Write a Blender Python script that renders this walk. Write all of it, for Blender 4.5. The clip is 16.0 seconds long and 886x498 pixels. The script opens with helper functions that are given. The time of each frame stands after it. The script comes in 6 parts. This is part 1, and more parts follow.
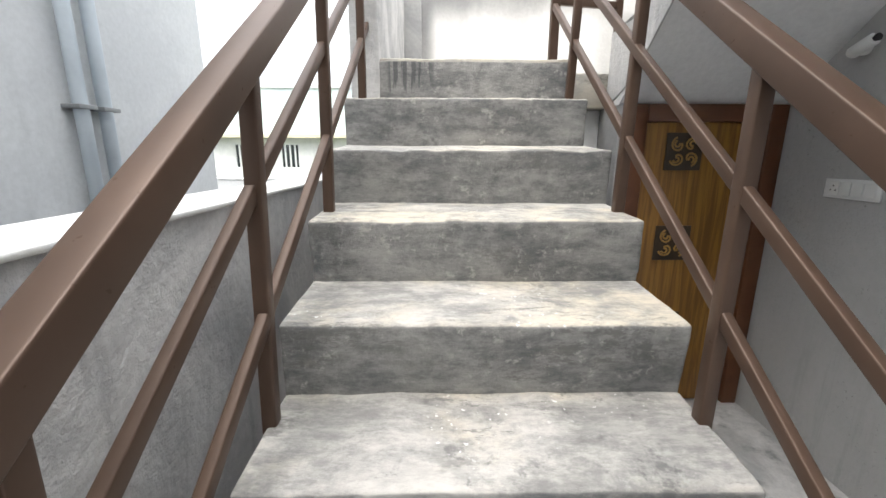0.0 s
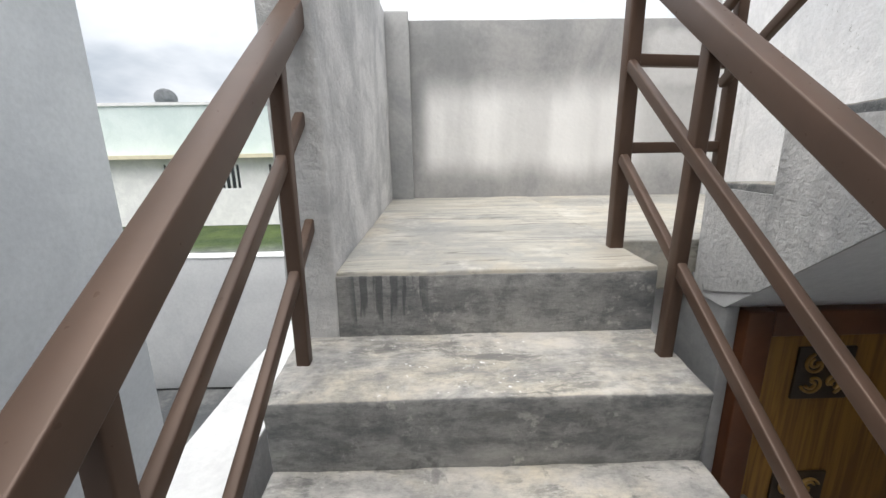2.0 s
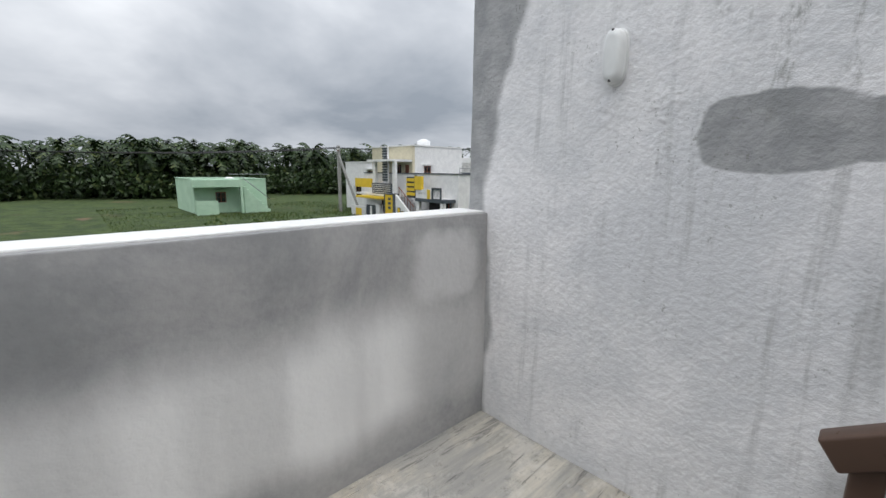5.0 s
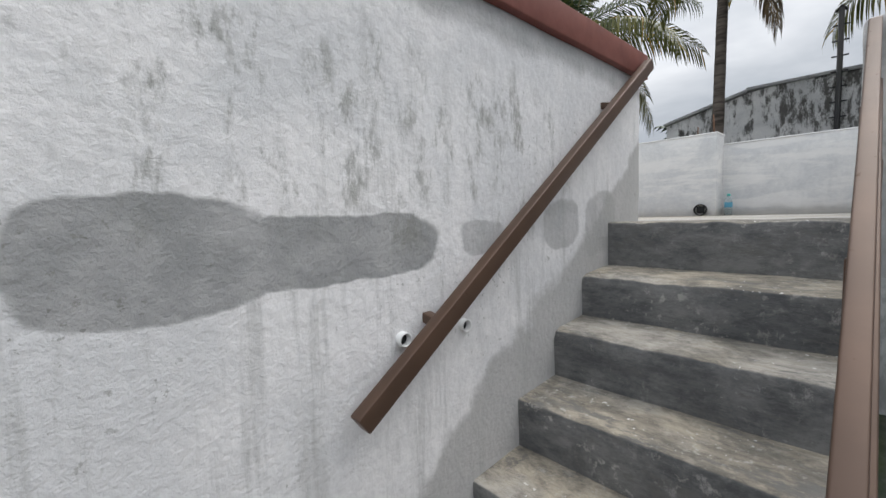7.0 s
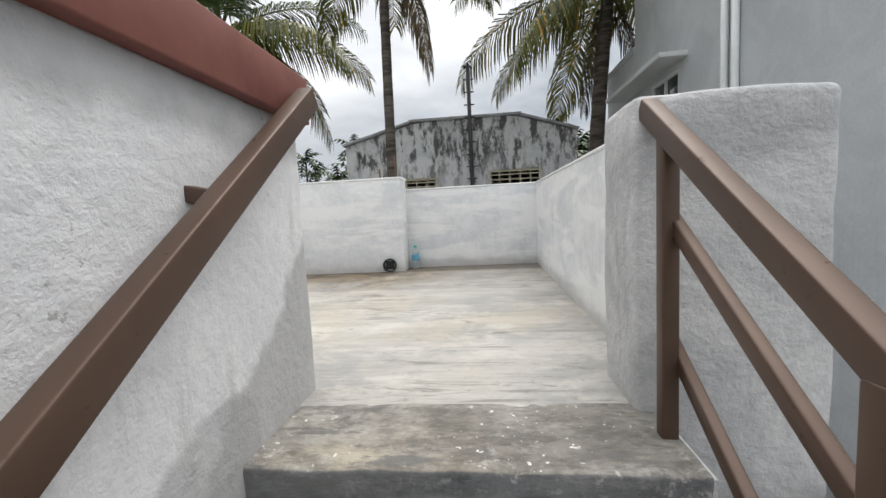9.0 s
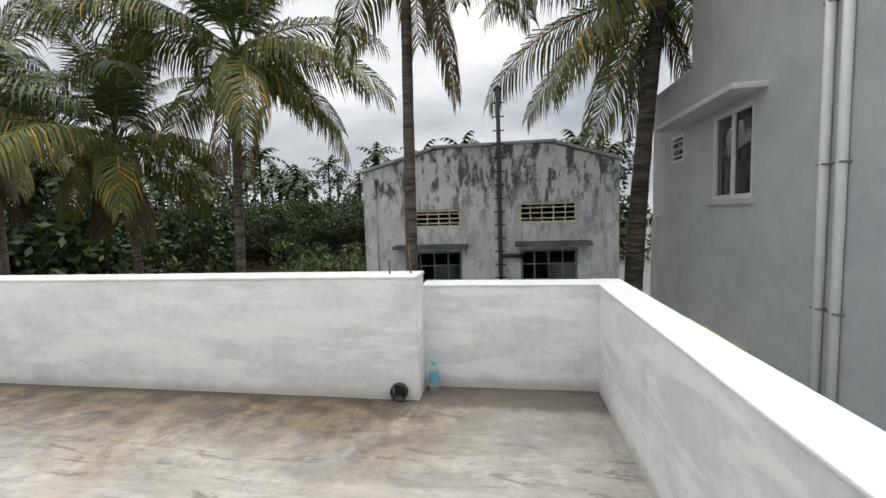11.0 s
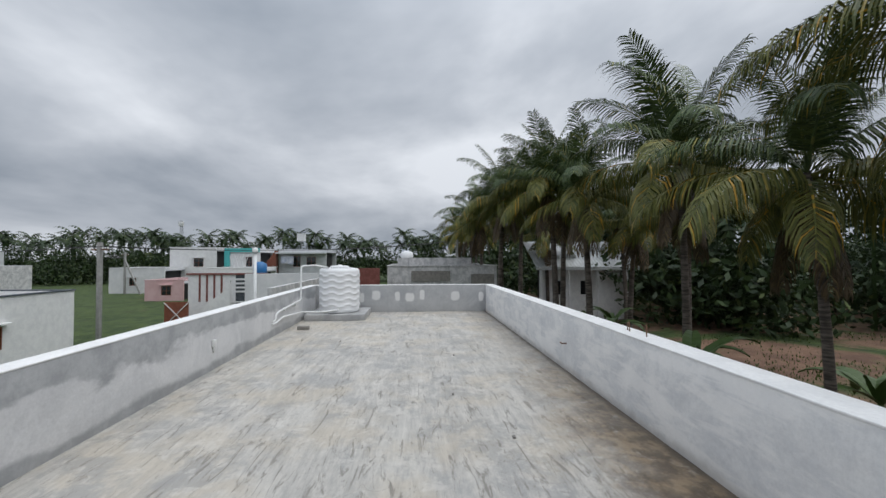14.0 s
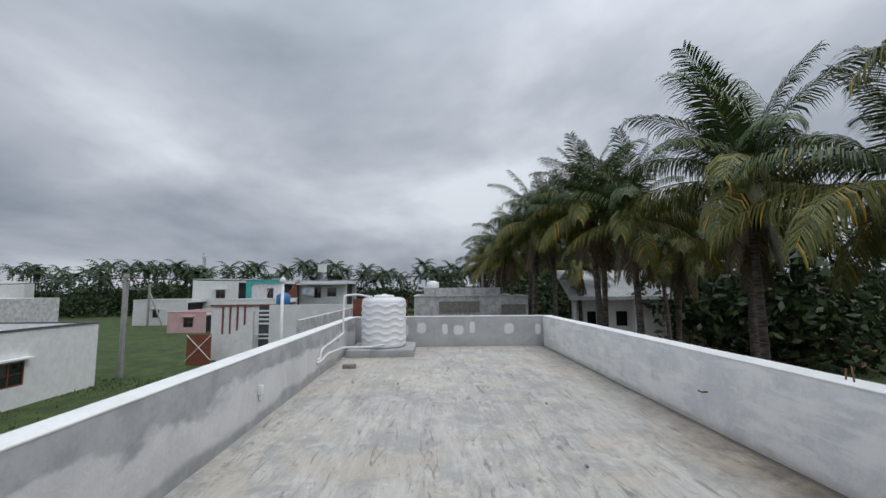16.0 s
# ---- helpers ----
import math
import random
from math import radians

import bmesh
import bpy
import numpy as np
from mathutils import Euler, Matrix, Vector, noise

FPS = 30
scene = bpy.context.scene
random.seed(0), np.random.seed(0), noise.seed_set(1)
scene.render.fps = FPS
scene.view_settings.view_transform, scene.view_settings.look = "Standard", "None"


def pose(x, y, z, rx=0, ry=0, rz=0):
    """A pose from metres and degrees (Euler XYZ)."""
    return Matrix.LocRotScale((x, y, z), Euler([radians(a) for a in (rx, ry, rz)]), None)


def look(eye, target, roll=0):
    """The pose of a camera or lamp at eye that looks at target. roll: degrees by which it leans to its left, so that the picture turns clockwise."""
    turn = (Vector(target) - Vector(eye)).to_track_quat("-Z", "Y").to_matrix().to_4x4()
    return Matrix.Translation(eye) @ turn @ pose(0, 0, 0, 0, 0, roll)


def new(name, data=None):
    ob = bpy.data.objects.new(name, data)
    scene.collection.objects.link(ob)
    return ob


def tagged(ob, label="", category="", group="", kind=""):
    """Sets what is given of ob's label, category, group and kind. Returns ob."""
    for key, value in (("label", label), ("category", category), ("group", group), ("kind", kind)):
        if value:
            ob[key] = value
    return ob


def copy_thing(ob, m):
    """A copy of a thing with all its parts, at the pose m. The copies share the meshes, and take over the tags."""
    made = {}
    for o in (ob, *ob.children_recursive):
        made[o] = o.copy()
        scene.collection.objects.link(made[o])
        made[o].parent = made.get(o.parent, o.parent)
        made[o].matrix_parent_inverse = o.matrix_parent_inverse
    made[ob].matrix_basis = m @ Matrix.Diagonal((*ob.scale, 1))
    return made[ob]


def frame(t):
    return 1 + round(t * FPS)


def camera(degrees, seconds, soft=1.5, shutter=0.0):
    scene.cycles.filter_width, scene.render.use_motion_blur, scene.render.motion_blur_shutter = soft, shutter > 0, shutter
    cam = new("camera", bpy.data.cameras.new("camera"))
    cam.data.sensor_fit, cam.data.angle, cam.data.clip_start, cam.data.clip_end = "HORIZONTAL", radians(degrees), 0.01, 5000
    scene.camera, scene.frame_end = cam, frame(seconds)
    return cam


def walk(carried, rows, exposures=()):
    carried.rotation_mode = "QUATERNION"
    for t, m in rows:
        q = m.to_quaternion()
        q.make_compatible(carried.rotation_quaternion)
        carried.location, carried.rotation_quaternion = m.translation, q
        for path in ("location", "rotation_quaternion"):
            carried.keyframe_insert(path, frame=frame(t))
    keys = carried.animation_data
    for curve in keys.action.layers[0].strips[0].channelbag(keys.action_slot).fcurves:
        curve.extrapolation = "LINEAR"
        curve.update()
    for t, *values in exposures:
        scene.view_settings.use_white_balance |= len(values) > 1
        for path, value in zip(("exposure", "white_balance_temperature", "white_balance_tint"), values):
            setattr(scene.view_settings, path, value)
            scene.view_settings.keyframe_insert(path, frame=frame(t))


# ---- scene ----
cam = camera(94.7, 16.0)
PATH = [
    (0, (-0.124, -2.153, 1.519), (-0.097, -0.207, 1.061), 0.2),
    (0.5, (-0.152, -1.883, 1.702), (-0.017, 0.057, 1.232), 0.2),
    (1, (-0.12, -1.617, 1.898), (0.022, 0.316, 1.408), -0.1),
    (1.5, (-0.13, -1.369, 2.1), (-0.033, 0.571, 1.624), 0.2),
    (2, (-0.118, -1.125, 2.313), (-0.083, 0.815, 1.827), -0.9),
    (2.5, (-0.103, -0.815, 2.518), (-0.097, 1.122, 2.021), -1.3),
    (3, (-0.117, -0.548, 2.687), (-0.073, 1.389, 2.193), -0.5),
    (3.2, (-0.233, -0.463, 2.737), (-0.036, 1.462, 2.231), 0.3),
    (5.3, (0.217, 0.44, 3.423), (1.788, 1.638, 3.111), 0.4),
    (5.5, (0.257, 0.511, 3.487), (1.99, 1.464, 3.189), 0.7),
    (6, (0.391, 0.661, 3.49), (2.361, 0.878, 3.222), 0.7),
    (6.5, (0.609, 0.756, 3.52), (2.5, 0.147, 3.284), 0.9),
    (7, (0.825, 0.704, 3.484), (2.292, -0.647, 3.335), -1.5),
    (7.5, (1.017, 0.48, 3.497), (1.871, -1.32, 3.327), -2.2),
    (8, (1.185, 0.142, 3.568), (1.638, -1.798, 3.384), -2.2),
    (8.5, (1.272, -0.222, 3.743), (1.535, -2.196, 3.558), -2.2),
    (9, (1.236, -0.512, 3.938), (1.452, -2.491, 3.752), -2.9),
    (9.2, (1.26, -0.592, 3.993), (1.448, -2.574, 3.8), -2.6),
    (11.3, (1.423, -1.548, 4.653), (1.81, -3.504, 4.5), -1.2),
    (11.5, (1.49, -1.599, 4.676), (2.013, -3.524, 4.53), -1.3),
    (12, (1.684, -1.775, 4.831), (2.735, -3.472, 4.702), -1.2),
    (12.5, (1.865, -1.916, 4.883), (3.488, -3.078, 4.765), -0.7),
    (13, (2.124, -1.955, 4.897), (4.035, -2.535, 4.785), -0.3),
    (13.5, (2.414, -1.933, 4.94), (4.397, -2.185, 4.878), -0.2),
    (14, (2.722, -1.827, 4.969), (4.717, -1.968, 5.014), -0.1),
    (14.5, (2.99, -1.643, 4.976), (4.983, -1.731, 5.129), -0.1),
    (15, (3.209, -1.398, 4.977), (5.197, -1.443, 5.186), -0.2),
    (15.5, (3.478, -1.186, 4.942), (5.466, -1.221, 5.153), -0.2),
    (16, (3.825, -0.981, 4.908), (5.814, -1.044, 5.103), -0.4),
]
walk(cam, [(t, look(e, g, r)) for t, e, g, r in PATH],
     [(0, 1.85, 6850, 10), (1.5, 1.22, 6800, 10), (3, 0.70, 6700, 10), (5.5, 0.10, 6480, 10), (6.5, 0.25, 6600, 10), (7.5, 0.47, 6700, 10), (9, 0.62, 6850, 10),
      (11.5, 0.46, 6950, 10), (12.5, 0.18, 6700, 10), (14.5, -0.22, 6300, 10), (16, -0.26, 6260, 10)])

# ---- world, sun ----
def build_world():
    w = bpy.data.worlds.new("overcast_sky")
    scene.world = w
    w.use_nodes = True
    nt = w.node_tree
    nt.nodes.clear()
    co = nt.nodes.new("ShaderNodeTexCoord")
    sep = nt.nodes.new("ShaderNodeSeparateXYZ")
    nt.links.new(co.outputs["Generated"], sep.inputs[0])
    # cloud layer: directions projected on a flat deck
    up = nt.nodes.new("ShaderNodeMath"); up.operation = "MAXIMUM"; up.inputs[1].default_value = 0.0
    nt.links.new(sep.outputs["Z"], up.inputs[0])
    add = nt.nodes.new("ShaderNodeMath"); add.operation = "ADD"; add.inputs[1].default_value = 0.30
    nt.links.new(up.outputs[0], add.inputs[0])
    dx = nt.nodes.new("ShaderNodeMath"); dx.operation = "DIVIDE"
    dy = nt.nodes.new("ShaderNodeMath"); dy.operation = "DIVIDE"
    nt.links.new(sep.outputs["X"], dx.inputs[0]); nt.links.new(add.outputs[0], dx.inputs[1])
    nt.links.new(sep.outputs["Y"], dy.inputs[0]); nt.links.new(add.outputs[0], dy.inputs[1])
    com = nt.nodes.new("ShaderNodeCombineXYZ")
    nt.links.new(dx.outputs[0], com.inputs[0]); nt.links.new(dy.outputs[0], com.inputs[1])
    n1 = nt.nodes.new("ShaderNodeTexNoise")
    n1.inputs["Scale"].default_value = 0.8; n1.inputs["Detail"].default_value = 6; n1.inputs["Roughness"].default_value = 0.52
    n1.inputs["Distortion"].default_value = 0.25
    nt.links.new(com.outputs[0], n1.inputs["Vector"])
    cr = nt.nodes.new("ShaderNodeValToRGB")
    cr.color_ramp.elements[0].position = 0.34; cr.color_ramp.elements[0].color = (0.31, 0.352, 0.41, 1)
    cr.color_ramp.elements[1].position = 0.66; cr.color_ramp.elements[1].color = (0.86, 0.89, 0.935, 1)
    e = cr.color_ramp.elements.new(0.5); e.color = (0.54, 0.576, 0.63, 1)
    nt.links.new(n1.outputs["Fac"], cr.inputs[0])
    # overcast luminance rises towards the zenith
    gr = nt.nodes.new("ShaderNodeValToRGB")
    g = gr.color_ramp.elements
    g[0].position = 0.0; g[0].color = (0.86, 0.86, 0.86, 1)
    g[1].position = 1.0; g[1].color = (2.3, 2.3, 2.3, 1)
    e = g.new(0.10); e.color = (0.92, 0.92, 0.92, 1)
    e = g.new(0.5); e.color = (1.15, 1.15, 1.15, 1)
    nt.links.new(up.outputs[0], gr.inputs[0])
    mul = nt.nodes.new("ShaderNodeMix"); mul.data_type = "RGBA"; mul.blend_type = "MULTIPLY"
    mul.inputs[0].default_value = 1.0
    nt.links.new(cr.outputs[0], mul.inputs[6]); nt.links.new(gr.outputs[0], mul.inputs[7])
    bg = nt.nodes.new("ShaderNodeBackground"); bg.inputs[1].default_value = SKY
    nt.links.new(mul.outputs[2], bg.inputs[0])
    out = nt.nodes.new("ShaderNodeOutputWorld")
    nt.links.new(bg.outputs[0], out.inputs[0])


SKY = 1.0
build_world()
sun = new("sun", bpy.data.lights.new("sun", "SUN"))
sun.data.energy, sun.data.angle, sun.data.color = 1.5, radians(55), (1.0, 0.975, 0.935)
sun.matrix_world = look((0, 0, 14), (4, 6, 0))


# ---- materials ----
class Nodes:
    """A short way to write a node material."""

    def __init__(self, name, rough=0.8, metal=0.0):
        self.mat = bpy.data.materials.new(name)
        self.mat.use_nodes = True
        self.nt = self.mat.node_tree
        self.bsdf = self.nt.nodes["Principled BSDF"]
        self.bsdf.inputs["Roughness"].default_value = rough
        self.bsdf.inputs["Metallic"].default_value = metal
        self.co = self.nt.nodes.new("ShaderNodeTexCoord").outputs["Object"]

    def link(self, a, b):
        self.nt.links.new(a, b)

    def scaled(self, s):
        m = self.nt.nodes.new("ShaderNodeMapping")
        m.inputs["Scale"].default_value = s if isinstance(s, tuple) else (s, s, s)
        self.link(self.co, m.inputs[0])
        return m.outputs[0]

    def noise(self, s, detail=4, rough=0.55, warp=0.0):
        n = self.nt.nodes.new("ShaderNodeTexNoise")
        n.inputs["Scale"].default_value = 1.0
        n.inputs["Detail"].default_value = detail
        n.inputs["Roughness"].default_value = rough
        n.inputs["Distortion"].default_value = warp
        self.link(self.scaled(s), n.inputs["Vector"])
        return n.outputs["Fac"]

    def ramp(self, v, a, b, ca=0.0, cb=1.0):
        n = self.nt.nodes.new("ShaderNodeMapRange")
        n.inputs["From Min"].default_value, n.inputs["From Max"].default_value = a, b
        n.inputs["To Min"].default_value, n.inputs["To Max"].default_value = ca, cb
        n.interpolation_type = "SMOOTHSTEP"
        self.link(v, n.inputs["Value"])
        return n.outputs[0]

    def math(self, op, a, b=None):
        n = self.nt.nodes.new("ShaderNodeMath")
        n.operation = op
        for i, v in enumerate((a, b)):
            if v is None:
                continue
            if isinstance(v, (int, float)):
                n.inputs[i].default_value = v
            else:
                self.link(v, n.inputs[i])
        return n.outputs[0]

    def mix(self, fac, a, b):
        n = self.nt.nodes.new("ShaderNodeMix")
        n.data_type = "RGBA"
        for sock, v in ((n.inputs[0], fac), (n.inputs[6], a), (n.inputs[7], b)):
            if isinstance(v, (int, float)):
                sock.default_value = v
            elif isinstance(v, tuple):
                sock.default_value = (*v, 1)
            else:
                self.link(v, sock)
        return n.outputs[2]

    def xyz(self):
        s = self.nt.nodes.new("ShaderNodeSeparateXYZ")
        self.link(self.co, s.inputs[0])
        return s.outputs

    def colour(self, c):
        if isinstance(c, tuple):
            self.bsdf.inputs["Base Color"].default_value = (*c, 1)
        else:
            self.link(c, self.bsdf.inputs["Base Color"])

    def bump(self, h, strength=0.3, dist=0.01):
        n = self.nt.nodes.new("ShaderNodeBump")
        n.inputs["Strength"].default_value = strength
        n.inputs["Distance"].default_value = dist
        self.link(h, n.inputs["Height"])
        self.link(n.outputs[0], self.bsdf.inputs["Normal"])


def plaster(name, light, dark, streak=(0.30, 0.30, 0.30), amount=0.5, relief=0.35, coarse=1.3, rise=0.25):
    """Cement plaster: cloudy patches, rain streaks, grain."""
    m = Nodes(name, 0.88)
    a = m.ramp(m.noise(coarse, 8, 0.68, 0.5), 0.36, 0.64)
    c = m.mix(a, dark, light)
    st = m.ramp(m.noise((7.0, 7.0, 0.55), 4, 0.6), 0.55, 0.78)
    st = m.math("MULTIPLY", st, m.ramp(m.noise(0.9, 3), 0.42, 0.62))
    c = m.mix(m.math("MULTIPLY", st, amount), c, streak)
    g = m.noise(38.0, 5, 0.65)
    c = m.mix(m.ramp(g, 0.3, 0.75, 0.0, 0.16), c, tuple(0.45 * v for v in dark))
    m.colour(c)
    h = m.math("ADD", m.math("MULTIPLY", m.noise(9.0, 4, 0.6), 0.8), m.math("MULTIPLY", g, rise))
    m.bump(h, min(1.0, relief * 1.5), 0.014)
    return m


def flat_noise(name, a, b, scale=6.0, rough=0.7, relief=0.15, metal=0.0, detail=5):
    m = Nodes(name, rough, metal)
    n = m.noise(scale, detail, 0.6, 0.3)
    m.colour(m.mix(m.ramp(n, 0.35, 0.68), a, b))
    m.bump(m.noise(scale * 9, 4), relief, 0.004)
    return m.mat


def step_concrete(name, low, high, tread_low, tread_high, tread_warm, grime):
    """Hand-floated cement: blotches, scuffs, paint specks, worn nosings."""
    m = Nodes(name, 0.8)
    big = m.ramp(m.noise((3.2, 4.2, 5.0), 9, 0.76, 0.15), 0.40, 0.60)
    scuff = m.ramp(m.noise((7.0, 20.0, 22.0), 8, 0.8, 0.1), 0.40, 0.61)
    a = m.math("ADD", m.math("MULTIPLY", big, 0.62), m.math("MULTIPLY", scuff, 0.38))
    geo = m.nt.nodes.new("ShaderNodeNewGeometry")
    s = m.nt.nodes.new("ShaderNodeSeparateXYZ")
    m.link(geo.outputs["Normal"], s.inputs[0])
    # upward faces take the paler tread colours, the others the riser colours
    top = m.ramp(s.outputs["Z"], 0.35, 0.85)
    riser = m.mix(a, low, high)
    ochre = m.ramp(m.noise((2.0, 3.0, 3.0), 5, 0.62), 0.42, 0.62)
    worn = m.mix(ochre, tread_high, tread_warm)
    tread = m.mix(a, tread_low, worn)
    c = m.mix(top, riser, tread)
    blot = m.math("MULTIPLY", m.ramp(m.noise(8.5, 6, 0.72, 0.1), 0.57, 0.66), m.ramp(m.noise(2.1, 3), 0.45, 0.6))
    c = m.mix(m.math("MULTIPLY", blot, 0.7), c, (0.115, 0.115, 0.115))
    lite = m.math("MULTIPLY", m.ramp(m.noise(26.0, 5, 0.7), 0.55, 0.66), m.ramp(m.noise(3.1, 3), 0.47, 0.62))
    c = m.mix(m.math("MULTIPLY", lite, 0.55), c, (0.56, 0.54, 0.50))
    spots = m.math("MULTIPLY", m.ramp(m.noise(60.0, 2, 0.5), 0.67, 0.71), m.ramp(m.noise(2.6, 3), 0.48, 0.58))
    c = m.mix(m.math("MULTIPLY", spots, m.math("ADD", m.math("MULTIPLY", top, 0.8), 0.12)), c, (0.78, 0.77, 0.75))
    smear = m.math("MULTIPLY", m.ramp(m.noise((4.0, 13.0, 11.0), 8, 0.78, 0.1), 0.53, 0.60), m.ramp(m.noise(2.7, 4, 0.6), 0.42, 0.56))
    c = m.mix(m.math("MULTIPLY", smear, grime), c, (0.15, 0.148, 0.142))
    craze = m.math("MULTIPLY", m.ramp(m.noise((17.0, 17.0, 10.0), 9, 0.82), 0.56, 0.64), m.ramp(m.noise(4.2, 4), 0.44, 0.6))
    c = m.mix(m.math("MULTIPLY", craze, 0.45), c, (0.50, 0.49, 0.47))
    # dark drips running down below the landing edge
    o = m.xyz()
    run = m.math("MULTIPLY", m.ramp(m.noise((44.0, 44.0, 2.5), 3, 0.5), 0.47, 0.53), m.ramp(m.math("SUBTRACT", o[2], m.math("MULTIPLY", m.noise((30.0, 30.0, 0.1), 2), 0.22)), 1.70, 1.74))
    run = m.math("MULTIPLY", m.math("MULTIPLY", run, m.ramp(o[1], -0.06, -0.04)), m.math("MULTIPLY", m.ramp(o[0], -0.38, -0.35), m.ramp(o[0], -0.17, -0.12, 1.0, 0.0)))
    c = m.mix(m.math("MULTIPLY", run, 0.75), c, (0.07, 0.075, 0.08))
    # cement rubbed bright where edges are proud
    edge = m.math("MULTIPLY", m.ramp(geo.outputs["Pointiness"], 0.52, 0.60), m.ramp(m.noise(14.0, 5, 0.7), 0.36, 0.6))
    c = m.mix(m.math("MULTIPLY", edge, 0.6), c, (0.62, 0.60, 0.565))
    m.colour(c)
    h = m.math("ADD", m.noise(11.0, 7, 0.74), m.math("ADD", m.math("MULTIPLY", scuff, 0.25), m.math("MULTIPLY", m.noise(70.0, 3), 0.35)))
    m.bump(h, 0.5, 0.012)
    return m.mat


def floor_concrete(name, light, mid, dark, stretch, damp=False):
    """Trowelled cement: strokes, blotches, stains and hair cracks."""
    m = Nodes(name, 0.62)
    a = m.ramp(m.noise(stretch, 8, 0.72, 0.5), 0.38, 0.62)
    fine = m.ramp(m.noise(tuple(4.5 * v for v in stretch), 6, 0.7, 0.3), 0.34, 0.68)
    c = m.mix(m.math("ADD", m.math("MULTIPLY", a, 0.6), m.math("MULTIPLY", fine, 0.4)), mid, light)
    b = m.ramp(m.noise(1.1, 6, 0.68, 0.3), 0.44, 0.60)
    c = m.mix(m.math("MULTIPLY", b, 0.45), c, (0.47, 0.405, 0.31))
    e = m.ramp(m.noise(1.7, 7, 0.72, 0.3), 0.48, 0.60)
    c = m.mix(m.math("MULTIPLY", e, 0.6), c, (0.285, 0.285, 0.28))
    p = m.ramp(m.noise(4.2, 6, 0.72, 0.2), 0.54, 0.64)
    c = m.mix(m.math("MULTIPLY", p, 0.5), c, (0.60, 0.575, 0.525))
    d = m.ramp(m.noise(tuple(1.7 * v for v in stretch), 7, 0.75, 1.2), 0.545, 0.64)
    c = m.mix(m.math("MULTIPLY", d, 0.85), c, dark)
    grit = m.math("MULTIPLY", m.ramp(m.noise(23.0, 7, 0.78), 0.54, 0.64), m.ramp(m.noise(1.9, 5, 0.7), 0.42, 0.6))
    c = m.mix(m.math("MULTIPLY", grit, 0.5), c, dark)
    w = m.ramp(m.noise(7.0, 5, 0.7, 0.6), 0.60, 0.70)
    c = m.mix(m.math("MULTIPLY", w, 0.35), c, (0.62, 0.60, 0.56))
    if damp:
        o = m.xyz()
        run = m.math("ADD", o[1], m.math("MULTIPLY", m.noise(1.3, 6, 0.7, 0.6), 1.5))
        wet = m.math("MULTIPLY", m.ramp(run, -3.05, -2.05, 1.0, 0.0), m.ramp(m.noise(2.4, 8, 0.8, 0.4), 0.30, 0.46))
        wet = m.math("MULTIPLY", wet, m.ramp(o[0], 1.3, 2.3, 0.35, 1.0))
        wet = m.math("MULTIPLY", wet, m.ramp(o[0], 5.0, 9.5, 1.0, 0.35))
        c = m.mix(m.math("MULTIPLY", wet, 0.97), c, m.mix(m.ramp(m.noise(6.0, 5, 0.7), 0.4, 0.62), (0.085, 0.058, 0.034), (0.235, 0.17, 0.10)))
        drip = m.ramp(m.math("ADD", o[1], m.math("MULTIPLY", m.noise(5.0, 4), 0.12)), -3.80, -3.72, 1.0, 0.0)
        c = m.mix(m.math("MULTIPLY", drip, 0.75), c, (0.10, 0.08, 0.06))
    v = m.nt.nodes.new("ShaderNodeTexVoronoi")
    v.feature = "DISTANCE_TO_EDGE"
    n = m.nt.nodes.new("ShaderNodeTexNoise")
    n.inputs["Scale"].default_value = 3.0
    m.link(m.co, n.inputs["Vector"])
    ad = m.nt.nodes.new("ShaderNodeVectorMath"); ad.operation = "ADD"
    m.link(m.scaled(2.6), ad.inputs[0]); m.link(n.outputs["Color"], ad.inputs[1])
    m.link(ad.outputs[0], v.inputs["Vector"])
    v.inputs["Scale"].default_value = 1.0
    crack = m.math("MULTIPLY", m.ramp(v.outputs["Distance"], 0.0, 0.010, 1.0, 0.0), m.ramp(m.noise(0.9, 4), 0.56, 0.64))
    m.colour(m.mix(m.math("MULTIPLY", crack, 0.5), c, (0.14, 0.13, 0.12)))
    m.bump(m.math("SUBTRACT", m.math("ADD", m.noise(16.0, 6, 0.7), m.math("MULTIPLY", fine, 0.4)), m.math("MULTIPLY", crack, 0.5)), 0.35, 0.01)
    m.link(m.ramp(m.noise(1.1, 4), 0.4, 0.65, 0.42, 0.75), m.bsdf.inputs["Roughness"])
    return m.mat


def soft_box(m, axis_a, axis_b, ca, cb, ha, hb, edge, wobble):
    """A mask with a wavering outline round a stain of its own shape."""
    o = m.xyz()
    w = m.math("MULTIPLY", m.math("SUBTRACT", m.noise(5.0, 3, 0.55), 0.5), wobble)
    pa = m.math("DIVIDE", m.math("ABSOLUTE", m.math("SUBTRACT", o[axis_a], ca)), ha)
    pb = m.math("DIVIDE", m.math("ABSOLUTE", m.math("SUBTRACT", o[axis_b], cb)), hb)
    q = m.math("ADD", m.math("POWER", pa, 3.5), m.math("POWER", pb, 3.5))
    q = m.math("ADD", q, m.math("MULTIPLY", w, 4.0))
    return m.ramp(q, 1.0 - edge, 1.0 + edge, 1.0, 0.0)


